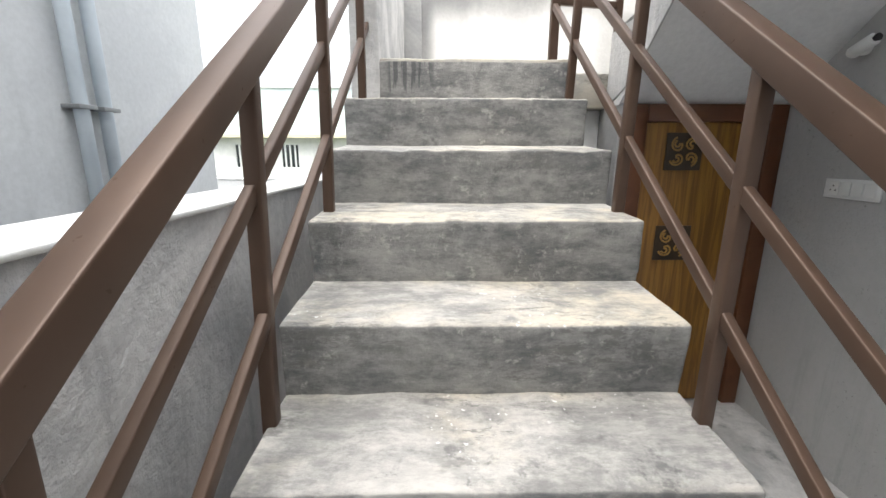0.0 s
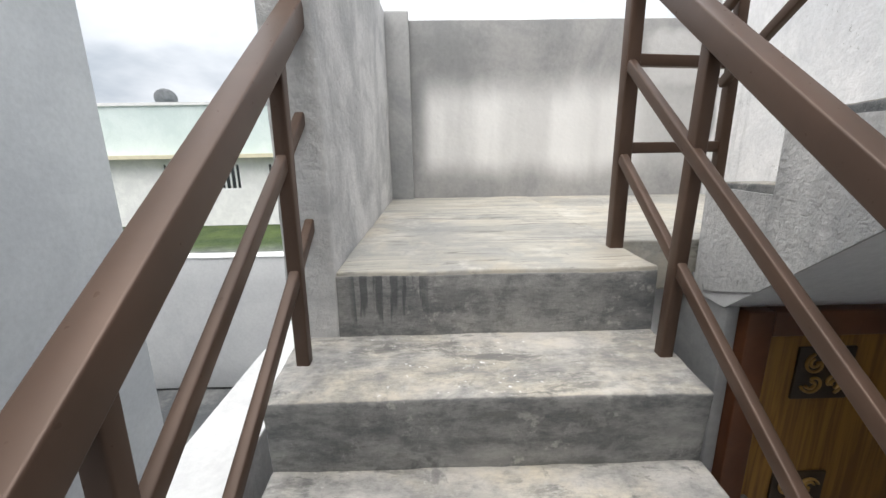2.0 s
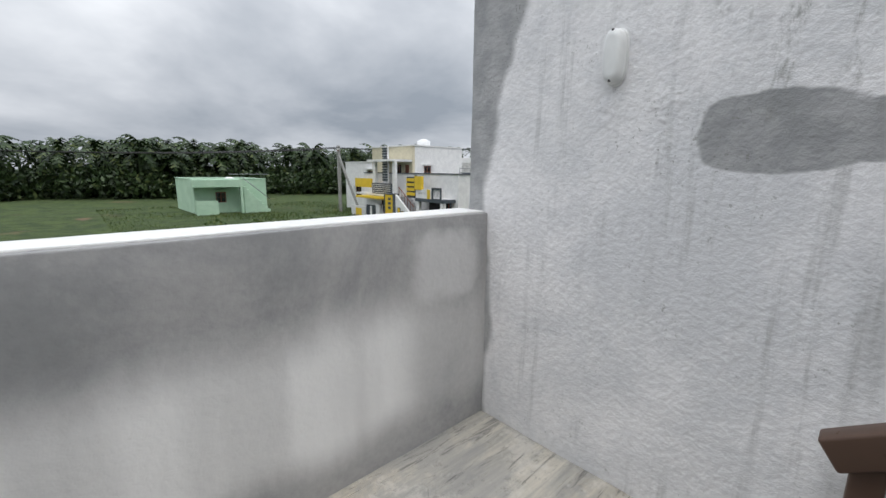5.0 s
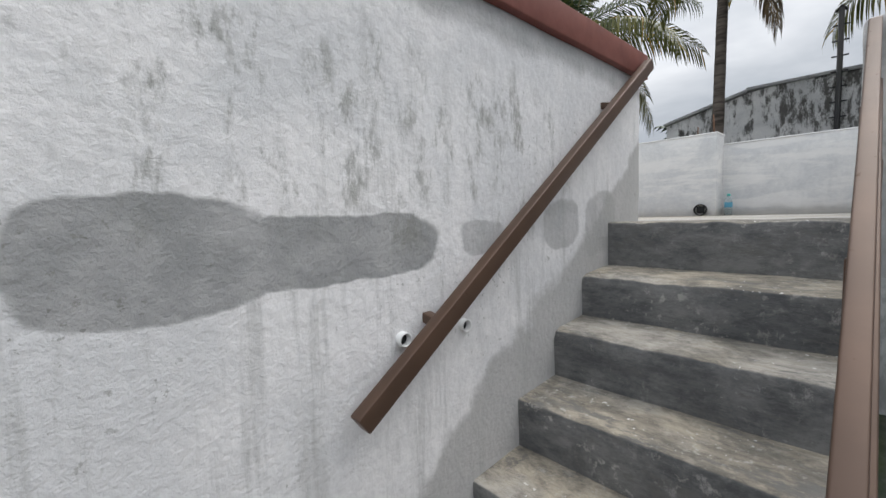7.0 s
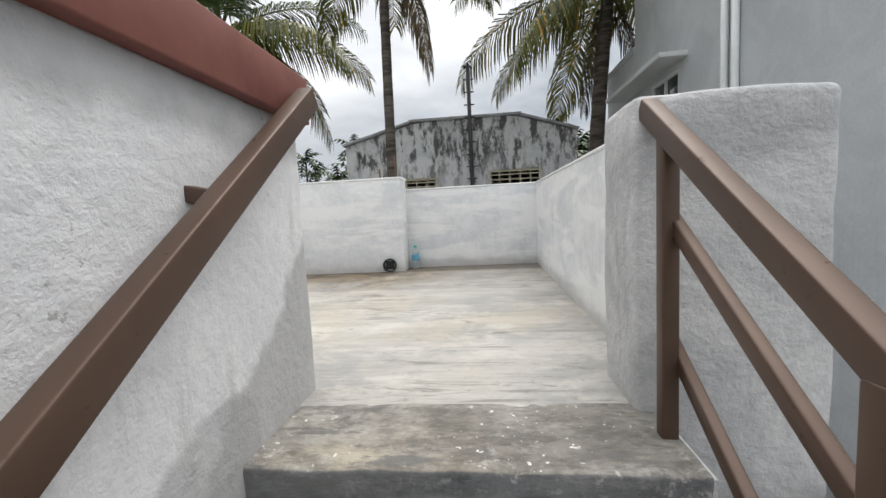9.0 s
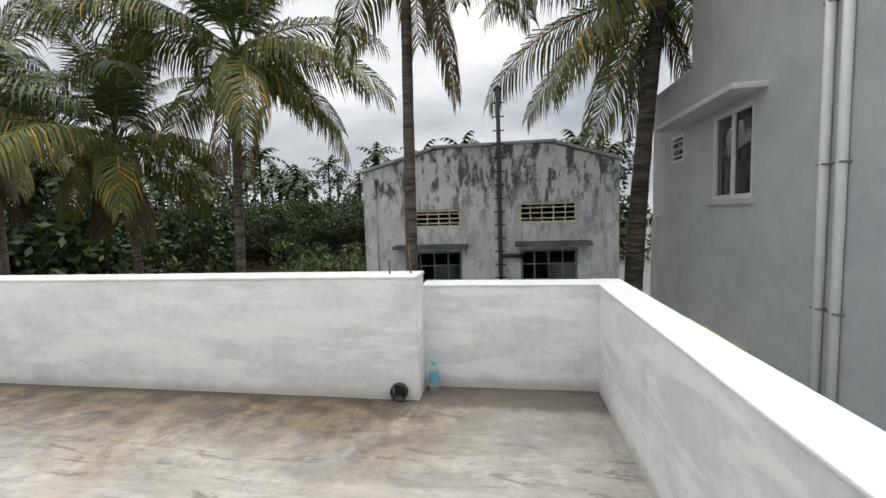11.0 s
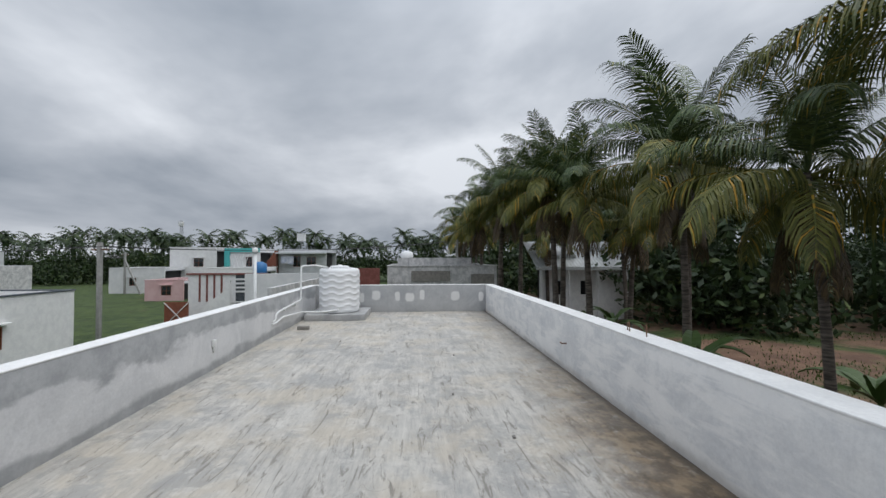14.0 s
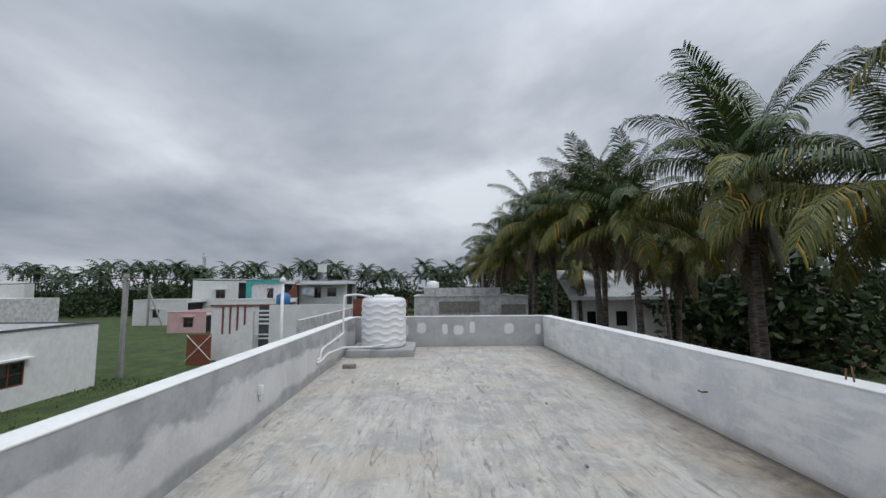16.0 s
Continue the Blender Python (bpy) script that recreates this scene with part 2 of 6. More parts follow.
def tall_wall_paint():
    m = plaster("limewash_wall", (0.86, 0.85, 0.855), (0.69, 0.695, 0.71), (0.40, 0.405, 0.40), 0.7, 0.27, 1.5, 1.5)
    col = m.bsdf.inputs["Base Color"].links[0].from_socket
    grey = m.mix(m.ramp(m.noise(8.0, 4), 0.35, 0.65), (0.265, 0.272, 0.275), (0.37, 0.372, 0.375))
    patch = None
    for ca, cb, ha, hb, ed, wo in ((0.57, 3.424, 0.207, 0.12, 0.16, 0.45), (0.205, 3.416, 0.344, 0.088, 0.16, 0.45), (-0.337, 3.418, 0.121, 0.057, 0.3, 0.9), (-0.827, 3.452, 0.13, 0.097, 0.3, 0.9), (-1.171, 3.432, 0.149, 0.156, 0.3, 0.9)):
        k = soft_box(m, 1, 2, ca, cb, ha, hb, ed, wo)
        k = m.math("MULTIPLY", k, 0.95 if ha > 0.15 else 0.6)
        patch = k if patch is None else m.math("MAXIMUM", patch, k)
    col = m.mix(patch, col, grey)
    side = m.math("ADD", m.xyz()[1], m.math("MULTIPLY", m.math("SUBTRACT", m.noise(2.2, 3, 0.5), 0.5), 0.30))
    side = m.math("ADD", side, m.ramp(m.xyz()[2], 3.5, 4.2, 0.0, 0.13))
    col = m.mix(m.math("MULTIPLY", m.ramp(side, 1.66, 1.72), 0.9), col, grey)
    # bare cement along the top and above the treads
    o = m.xyz()
    top = m.ramp(m.math("ADD", o[2], m.math("MULTIPLY", m.math("SUBTRACT", m.noise(3.0, 3), 0.5), 0.16)), 4.06, 4.13)
    col = m.mix(m.math("MULTIPLY", top, 0.7), col, grey)
    run = m.math("ADD", o[2], m.math("MULTIPLY", o[1], 0.74))
    run = m.math("ADD", run, m.math("MULTIPLY", m.math("SUBTRACT", m.noise(4.0, 4), 0.5), 0.35))
    low = m.math("MULTIPLY", m.ramp(run, 2.64, 2.71, 1.0, 0.0), m.ramp(o[1], 0.25, 0.40, 1.0, 0.0))
    col = m.mix(m.math("MULTIPLY", low, 0.75), col, (0.36, 0.36, 0.355))
    mould = m.math("MULTIPLY", m.ramp(m.noise((11.0, 11.0, 4.5), 6, 0.75), 0.50, 0.66),
                   soft_box(m, 1, 2, -0.05, 3.70, 0.75, 0.27, 0.95, 0.9))
    col = m.mix(m.math("MULTIPLY", mould, 0.75), col, (0.23, 0.235, 0.215))
    fall = m.math("MULTIPLY", m.ramp(m.noise((15.0, 15.0, 1.1), 6, 0.7), 0.50, 0.66), m.ramp(m.noise((1.6, 1.6, 1.1), 4), 0.40, 0.58))
    col = m.mix(m.math("MULTIPLY", fall, 0.55), col, (0.38, 0.385, 0.38))
    dots = m.math("MULTIPLY", m.ramp(m.noise(52.0, 4, 0.65), 0.61, 0.68), m.ramp(m.noise(2.2, 4, 0.65), 0.47, 0.62))
    col = m.mix(m.math("MULTIPLY", dots, 0.55), col, (0.17, 0.175, 0.15))
    m.colour(col)
    # flaking paint below the lamp
    flake = m.math("MULTIPLY", m.ramp(m.noise(3.0, 4, 0.6), 0.44, 0.60), soft_box(m, 1, 2, 1.0, 3.37, 0.16, 0.2, 0.9, 1.2))
    n = [k for k in m.nt.nodes if k.type == "BUMP"][0]
    h = n.inputs["Height"].links[0].from_socket
    m.link(m.math("ADD", h, m.math("MULTIPLY", flake, m.math("MULTIPLY", m.noise(30.0, 4, 0.65), 3.2))), n.inputs["Height"])
    return m.mat


def landing_parapet_paint():
    m = plaster("cement_parapet", (0.40, 0.395, 0.39), (0.265, 0.268, 0.272), (0.17, 0.18, 0.19), 0.75, 0.35)
    col = m.bsdf.inputs["Base Color"].links[0].from_socket
    o = m.xyz()
    streaks = m.ramp(m.noise((3.3, 3.3, 0.35), 3, 0.5), 0.34, 0.56, 0.68, 1.0)
    w = m.math("MULTIPLY", m.math("SUBTRACT", m.noise((3.0, 3.0, 0.6), 3), 0.5), 0.26)
    zz = m.math("ADD", o[2], w)
    f = m.math("MULTIPLY", m.ramp(zz, 2.04, 2.24), m.ramp(zz, 2.52, 2.80, 1.0, 0.0))
    f = m.math("MULTIPLY", m.math("MULTIPLY", f, streaks), m.math("MULTIPLY", m.ramp(o[0], -0.24, -0.12), m.ramp(o[0], 1.10, 1.35, 1.0, 0.35)))
    col = m.mix(f, col, (0.79, 0.785, 0.775))
    blob = soft_box(m, 0, 2, 1.45, 2.85, 0.22, 0.16, 0.8, 0.6)
    col = m.mix(m.math("MULTIPLY", blob, 0.5), col, (0.74, 0.735, 0.73))
    m.colour(col)
    return m.mat


def roof_parapet_paint():
    m = plaster("putty_parapet", (0.81, 0.81, 0.80), (0.655, 0.665, 0.675), (0.42, 0.44, 0.46), 0.4, 0.25, 2.2)
    col = m.bsdf.inputs["Base Color"].links[0].from_socket
    b = m.ramp(m.noise((1.7, 1.7, 7.5), 5, 0.6, 0.3), 0.46, 0.58)
    col = m.mix(m.math("MULTIPLY", b, 0.65), col, (0.86, 0.85, 0.83))
    o = m.xyz()
    damp = m.ramp(m.math("ADD", o[2], m.math("MULTIPLY", m.math("SUBTRACT", m.noise(6.0, 4), 0.5), 0.12)), 3.46, 3.54, 1.0, 0.0)
    col = m.mix(m.math("MULTIPLY", damp, 0.45), col, (0.40, 0.37, 0.33))
    m.colour(col)
    return m.mat


def far_parapet_paint():
    m = plaster("grey_parapet", (0.46, 0.465, 0.47), (0.36, 0.37, 0.38), (0.27, 0.28, 0.29), 0.5, 0.3, 1.8)
    col = m.bsdf.inputs["Base Color"].links[0].from_socket
    for k in range(8):
        ca = (-3.75, -3.0, -2.05, -1.7, -1.35, -0.75, -0.35, 0.0)[k]
        col = m.mix(soft_box(m, 1, 2, ca, 3.86 + 0.03 * (k % 3), 0.07 + 0.05 * (k % 2), 0.13, 0.6, 0.5), col, (0.68, 0.68, 0.67))
    m.colour(col)
    return m.mat


def side_parapet_paint():
    m = plaster("streaked_parapet", (0.70, 0.70, 0.705), (0.58, 0.585, 0.595), (0.40, 0.41, 0.415), 0.5, 0.3, 1.5)
    col = m.bsdf.inputs["Base Color"].links[0].from_socket
    o = m.xyz()
    w = m.math("MULTIPLY", m.math("SUBTRACT", m.noise((0.9, 0.9, 2.0), 5, 0.6), 0.5), 0.65)
    grey = m.mix(m.ramp(m.noise(3.0, 5, 0.65), 0.4, 0.62), (0.29, 0.30, 0.31), (0.40, 0.41, 0.42))
    band = m.ramp(m.math("ADD", o[2], w), 3.93, 4.00)
    col = m.mix(m.math("MULTIPLY", band, 0.9), col, grey)
    foot = m.math("MULTIPLY", m.ramp(m.math("ADD", o[2], m.math("MULTIPLY", w, 0.6)), 3.52, 3.60, 1.0, 0.0), 0.8)
    col = m.mix(foot, col, grey)
    m.colour(col)
    return m.mat


def ground_cover():
    m = Nodes("field_ground", 0.95)
    g = m.mix(m.ramp(m.noise(0.9, 6, 0.7), 0.35, 0.65), (0.024, 0.046, 0.010), (0.062, 0.092, 0.020))
    soil = m.mix(m.ramp(m.noise(0.5, 5, 0.7), 0.3, 0.7), (0.10, 0.055, 0.034), (0.21, 0.125, 0.08))
    o = m.xyz()
    south = m.ramp(m.math("ADD", o[1], m.math("MULTIPLY", m.noise(0.12, 4), 6.0)), -12.0, -6.0, 1.0, 0.0)
    patch = m.ramp(m.noise(0.16, 5, 0.6, 0.4), 0.40, 0.55)
    north = m.ramp(m.noise(0.20, 5, 0.65, 0.5), 0.60, 0.70)
    f = m.math("MAXIMUM", m.math("MULTIPLY", south, patch), m.math("MULTIPLY", north, 0.8))
    c = m.mix(f, g, soil)
    yard = m.math("MULTIPLY", m.ramp(o[0], 0.4, 0.9, 1.0, 0.0), m.ramp(o[1], 9.0, 11.0, 1.0, 0.0))
    c = m.mix(yard, c, m.mix(m.ramp(m.noise(3.0, 5, 0.7), 0.4, 0.7), (0.11, 0.115, 0.12), (0.24, 0.24, 0.235)))
    m.colour(c)
    m.bump(m.noise(7.0, 6, 0.7), 0.8, 0.08)
    return m.mat


def leaf_mat(name, a, b, tip):
    m = Nodes(name, 0.5)
    info = m.nt.nodes.new("ShaderNodeNewGeometry")
    r = info.outputs["Random Per Island"]
    c = m.mix(r, a, b)
    c = m.mix(m.ramp(r, 0.88, 0.96), c, tip)
    m.colour(c)
    m.bsdf.inputs["Specular IOR Level"].default_value = 0.35
    return m.mat


def bark_mat():
    m = Nodes("palm_bark", 0.9)
    ring = m.noise((2.0, 2.0, 16.0), 4, 0.6)
    m.colour(m.mix(m.ramp(ring, 0.35, 0.65), (0.045, 0.036, 0.030), (0.15, 0.125, 0.105)))
    m.bump(ring, 0.8, 0.03)
    return m.mat


def painted_metal(name, c, rough=0.38):
    m = Nodes(name, rough, 0.25)
    n = m.noise(5.0, 4)
    m.colour(m.mix(m.ramp(n, 0.4, 0.7), c, tuple(1.25 * v for v in c)))
    sp = m.ramp(m.noise(55.0, 2), 0.70, 0.74)
    m.link(m.ramp(sp, 0.0, 1.0, rough, 0.75), m.bsdf.inputs["Roughness"])
    m.bump(m.noise(60.0, 2), 0.05, 0.002)
    return m.mat


def factory_paint():
    m = plaster("weathered_lime", (0.74, 0.735, 0.73), (0.54, 0.545, 0.55), (0.05, 0.05, 0.05), 0.85, 0.4, 0.9)
    col = m.bsdf.inputs["Base Color"].links[0].from_socket
    o = m.xyz()
    hi = m.ramp(m.math("ADD", o[2], m.math("MULTIPLY", m.noise((2.2, 2.2, 0.7), 5, 0.7), 2.4)), 5.2, 6.4)
    blot = m.ramp(m.noise((4.5, 4.5, 1.6), 7, 0.76, 0.2), 0.47, 0.58)
    col = m.mix(m.math("MULTIPLY", m.math("MAXIMUM", m.math("MULTIPLY", hi, blot), m.math("MULTIPLY", blot, 0.35)), 0.9), col, (0.055, 0.05, 0.045))
    m.colour(col)
    return m.mat


def door_wood():
    m = Nodes("teak_door", 0.35)
    gr = m.noise((30.0, 30.0, 1.6), 5, 0.6, 0.8)
    m.colour(m.mix(m.ramp(gr, 0.35, 0.65), (0.17, 0.075, 0.014), (0.34, 0.165, 0.028)))
    m.bump(gr, 0.15, 0.004)
    return m.mat


MAT = {
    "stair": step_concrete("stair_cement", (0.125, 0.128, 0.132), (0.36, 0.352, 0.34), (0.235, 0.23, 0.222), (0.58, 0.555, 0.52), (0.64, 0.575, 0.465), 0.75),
    # the same step cement in darker tones for the upper flight
    "stair_upper": step_concrete("upper_stair_cement", (0.085, 0.09, 0.094), (0.235, 0.235, 0.232), (0.14, 0.13, 0.112), (0.44, 0.415, 0.375), (0.50, 0.44, 0.35), 0.85),
    "landing": floor_concrete("landing_cement", (0.57, 0.53, 0.45), (0.29, 0.285, 0.265), (0.12, 0.118, 0.11), (0.8, 8.5, 3.0)),
    "roof": floor_concrete("roof_cement", (0.565, 0.54, 0.492), (0.34, 0.328, 0.305), (0.19, 0.175, 0.15), (1.1, 6.5, 3.0), True),
    "tall": tall_wall_paint(),
    "landing_par": landing_parapet_paint(),
    "par": roof_parapet_paint(),
    "par_far": far_parapet_paint(),
    "par_side": side_parapet_paint(),
    "cement": plaster("raw_cement", (0.43, 0.43, 0.43), (0.31, 0.315, 0.32), (0.14, 0.15, 0.16), 0.8, 0.4, 2.0).mat,
    "cement_pale": plaster("pale_cement", (0.68, 0.67, 0.662), (0.43, 0.432, 0.436), (0.19, 0.195, 0.20), 0.95, 0.55, 2.6, 0.9).mat,
    "soffit": plaster("soffit_paint", (0.80, 0.80, 0.805), (0.74, 0.74, 0.75), (0.5, 0.5, 0.5), 0.4, 0.25).mat,
    "stained": plaster("stained_concrete", (0.15, 0.145, 0.14), (0.07, 0.068, 0.065), (0.03, 0.03, 0.03), 0.8, 0.4, 2.0).mat,
    "white": plaster("white_wash", (0.80, 0.80, 0.79), (0.70, 0.70, 0.70), (0.52, 0.52, 0.51), 0.35, 0.2, 2.5).mat,
    "white_top": plaster("white_coping", (0.82, 0.82, 0.81), (0.74, 0.74, 0.735), (0.55, 0.54, 0.52), 0.3, 0.3, 3.0).mat,
    "porch": plaster("porch_white", (0.88, 0.88, 0.88), (0.84, 0.84, 0.845), (0.68, 0.68, 0.68), 0.2, 0.12, 1.5).mat,
    "grey_house": plaster("grey_render", (0.62, 0.635, 0.645), (0.54, 0.555, 0.57), (0.33, 0.35, 0.36), 0.35, 0.2, 1.4).mat,
    "pale_house": plaster("pale_render", (0.72, 0.72, 0.72), (0.64, 0.645, 0.65), (0.45, 0.46, 0.47), 0.3, 0.2, 1.1).mat,
    "mint": plaster("mint_render", (0.62, 0.70, 0.69), (0.54, 0.63, 0.62), (0.40, 0.46, 0.46), 0.4, 0.2, 0.8).mat,
    "green": plaster("green_render", (0.48, 0.66, 0.50), (0.40, 0.58, 0.43), (0.30, 0.42, 0.32), 0.4, 0.2, 0.8).mat,
    "factory": factory_paint(),
    "maroon": flat_noise("maroon_paint", (0.15, 0.042, 0.032), (0.21, 0.07, 0.055), 4.0, 0.6),
    "rail": painted_metal("brown_enamel", (0.085, 0.050, 0.034), 0.45),
    "knob": painted_metal("grey_cast_knob", (0.10, 0.10, 0.105), 0.45),
    "ground": ground_cover(),
    "frond": leaf_mat("palm_leaflet", (0.030, 0.058, 0.022), (0.115, 0.155, 0.048), (0.26, 0.24, 0.06)),
    "frond_olive": leaf_mat("palm_olive_leaflet", (0.060, 0.080, 0.018), (0.20, 0.19, 0.040), (0.50, 0.28, 0.02)),
    "frond_dry": leaf_mat("palm_dry_leaflet", (0.055, 0.036, 0.018), (0.125, 0.085, 0.042), (0.20, 0.14, 0.06)),
    "bush": leaf_mat("bush_leaf", (0.03, 0.065, 0.016), (0.085, 0.14, 0.035), (0.15, 0.17, 0.05)),
    "wood_leaf": leaf_mat("far_leaf", (0.014, 0.030, 0.010), (0.042, 0.072, 0.020), (0.075, 0.10, 0.03)),
    "grass": leaf_mat("grass_blade", (0.035, 0.065, 0.015), (0.085, 0.125, 0.028), (0.20, 0.19, 0.07)),
    "bark": bark_mat(),
    "plastic": flat_noise("white_tank_plastic", (0.80, 0.81, 0.82), (0.74, 0.75, 0.76), 2.0, 0.4, 0.03),
    "pvc": flat_noise("white_pvc", (0.76, 0.77, 0.77), (0.70, 0.71, 0.71), 5.0, 0.35, 0.03),
    "pvc_blue": flat_noise("bluegrey_pvc", (0.52, 0.58, 0.63), (0.46, 0.52, 0.57), 5.0, 0.4, 0.03),
    "black": flat_noise("black_plastic", (0.018, 0.018, 0.02), (0.03, 0.03, 0.032), 6.0, 0.5, 0.05),
    # near-black that stands in for the shade in rooms, bores and recesses
    "dark": flat_noise("shade_black", (0.012, 0.012, 0.013), (0.022, 0.022, 0.024), 3.0, 0.6, 0.05),
    "lamp": flat_noise("opal_lamp", (0.78, 0.79, 0.78), (0.72, 0.73, 0.72), 8.0, 0.3, 0.02),
    "door": door_wood(),
    "door_frame": flat_noise("dark_teak_frame", (0.10, 0.034, 0.014), (0.15, 0.055, 0.022), 5.0, 0.35, 0.1),
    "carving": flat_noise("carved_dark_wood", (0.030, 0.018, 0.010), (0.05, 0.03, 0.015), 12.0, 0.45, 0.1),
    "scroll": flat_noise("gilt_scroll_wood", (0.34, 0.19, 0.05), (0.44, 0.26, 0.07), 12.0, 0.4, 0.1),
    "yellow": flat_noise("yellow_paint", (0.72, 0.50, 0.035), (0.66, 0.45, 0.03), 3.0, 0.6, 0.05),
    "slate": flat_noise("slate_paint", (0.05, 0.062, 0.075), (0.08, 0.092, 0.105), 3.0, 0.6, 0.05),
    "teal": flat_noise("teal_paint", (0.06, 0.36, 0.36), (0.08, 0.42, 0.41), 3.0, 0.6, 0.05),
    "pink": flat_noise("pink_paint", (0.56, 0.36, 0.36), (0.62, 0.43, 0.43), 1.0, 0.7, 0.05),
    "blue": flat_noise("blue_plastic", (0.02, 0.13, 0.33), (0.03, 0.17, 0.40), 3.0, 0.4, 0.03),
    "redwood": flat_noise("red_brown_gate", (0.17, 0.052, 0.028), (0.23, 0.075, 0.04), 4.0, 0.5, 0.05),
    "sheet": flat_noise("white_sheet_roof", (0.50, 0.52, 0.52), (0.40, 0.42, 0.42), 1.5, 0.4, 0.05),
    "steel": flat_noise("grey_steel", (0.22, 0.23, 0.24), (0.30, 0.31, 0.32), 6.0, 0.45, 0.05, 0.5),
    "rust": flat_noise("rusty_steel", (0.16, 0.085, 0.05), (0.24, 0.14, 0.09), 14.0, 0.8, 0.2, 0.3),
    "cementpole": flat_noise("pole_concrete", (0.26, 0.255, 0.245), (0.34, 0.335, 0.32), 4.0, 0.9, 0.1),
    "greenframe": flat_noise("green_window_frame", (0.12, 0.19, 0.20), (0.16, 0.24, 0.25), 5.0, 0.5, 0.05),
    "cream": flat_noise("cream_paint", (0.62, 0.57, 0.42), (0.55, 0.50, 0.37), 4.0, 0.6, 0.05),
    "block": flat_noise("hollow_block", (0.20, 0.19, 0.175), (0.28, 0.265, 0.24), 5.0, 0.95, 0.3),
    "label": flat_noise("sky_blue_label", (0.10, 0.36, 0.52), (0.14, 0.42, 0.58), 20.0, 0.4, 0.02),
    "cap": flat_noise("turquoise_cap", (0.05, 0.42, 0.38), (0.06, 0.46, 0.42), 20.0, 0.4, 0.02),
    "tarp": flat_noise("red_tarpaulin_sheet", (0.42, 0.075, 0.06), (0.52, 0.11, 0.09), 5.0, 0.6, 0.3),
    "cloth": flat_noise("hung_cloth", (0.60, 0.62, 0.66), (0.30, 0.34, 0.46), 2.0, 0.9, 0.1),
}


def glass_mat(name, c, rough=0.06):
    m = Nodes(name, rough)
    m.colour(c)
    m.bsdf.inputs["Specular IOR Level"].default_value = 0.7
    return m.mat


def clear_mat():
    m = Nodes("bottle_plastic", 0.08)
    m.colour((0.85, 0.93, 0.95))
    m.bsdf.inputs["Transmission Weight"].default_value = 0.9
    m.bsdf.inputs["IOR"].default_value = 1.2
    return m.mat


MAT["glass"] = glass_mat("dark_window_glass", (0.022, 0.027, 0.030))
MAT["clear"] = clear_mat()


# ---- mesh tools ----
def axis_steps(a, b, rad, seg):
    n = max(1, int(round((b - a - 2 * rad) / seg)))
    mid = [a + rad + (b - a - 2 * rad) * i / n for i in range(n + 1)]
    return [a, a + rad * 0.35] + mid + [b - rad * 0.35, b]


def rough_box(x0, x1, y0, y1, z0, z1, rad=0.008, seg=0.2, amp=0.0, freq=4.0):
    """A box with rounded edges and faces that waver a little, as one bmesh."""
    rad = min(rad, (x1 - x0) * 0.45, (y1 - y0) * 0.45, (z1 - z0) * 0.45)
    ax = (axis_steps(x0, x1, rad, seg), axis_steps(y0, y1, rad, seg), axis_steps(z0, z1, rad, seg))
    bm = bmesh.new()
    made = {}

    def vert(i, j, k):
        key = (i, j, k)
        if key not in made:
            p = Vector((ax[0][i], ax[1][j], ax[2][k]))
            q = Vector((min(max(p.x, x0 + rad), x1 - rad), min(max(p.y, y0 + rad), y1 - rad), min(max(p.z, z0 + rad), z1 - rad)))
            d = p - q
            if d.length > 1e-9:
                p = q + d.normalized() * rad
            if amp:
                p = p + noise.noise_vector(p * freq) * amp + noise.noise_vector(p * freq * 4.3) * amp * 0.45
            made[key] = bm.verts.new(p)
        return made[key]

    n = [len(a) - 1 for a in ax]
    for side in (0, n[2]):
        for i in range(n[0]):
            for j in range(n[1]):
                f = [vert(i, j, side), vert(i, j + 1, side), vert(i + 1, j + 1, side), vert(i + 1, j, side)]
                bm.faces.new(f if side == 0 else f[::-1])
    for side in (0, n[1]):
        for i in range(n[0]):
            for k in range(n[2]):
                f = [vert(i, side, k), vert(i + 1, side, k), vert(i + 1, side, k + 1), vert(i, side, k + 1)]
                bm.faces.new(f if side == 0 else f[::-1])
    for side in (0, n[0]):
        for j in range(n[1]):
            for k in range(n[2]):
                f = [vert(side, j, k), vert(side, j, k + 1), vert(side, j + 1, k + 1), vert(side, j + 1, k)]
                bm.faces.new(f if side == 0 else f[::-1])
    for f in bm.faces:
        f.smooth = True
    bm.normal_update()
    for e in bm.edges:
        if len(e.link_faces) == 2 and 0.5 < e.link_faces[0].normal.angle(e.link_faces[1].normal, 0.0) < 2.6:
            e.smooth = False
    return bm


def box(x0, x1, y0, y1, z0, z1, rad=0.006):
    return rough_box(min(x0, x1), max(x0, x1), min(y0, y1), max(y0, y1), min(z0, z1), max(z0, z1), rad, 50.0)


def bar(p0, p1, w, h, rad=0.005):
    """A square tube from p0 to p1, w across and h high."""
    p0, p1 = Vector(p0), Vector(p1)
    d = p1 - p0
    bm = rough_box(-w / 2, w / 2, 0, d.length, -h / 2, h / 2, rad, 50.0)
    q = d.to_track_quat("Y", "Z").to_matrix().to_4x4()
    bm.transform(Matrix.Translation(p0) @ q)
    return bm


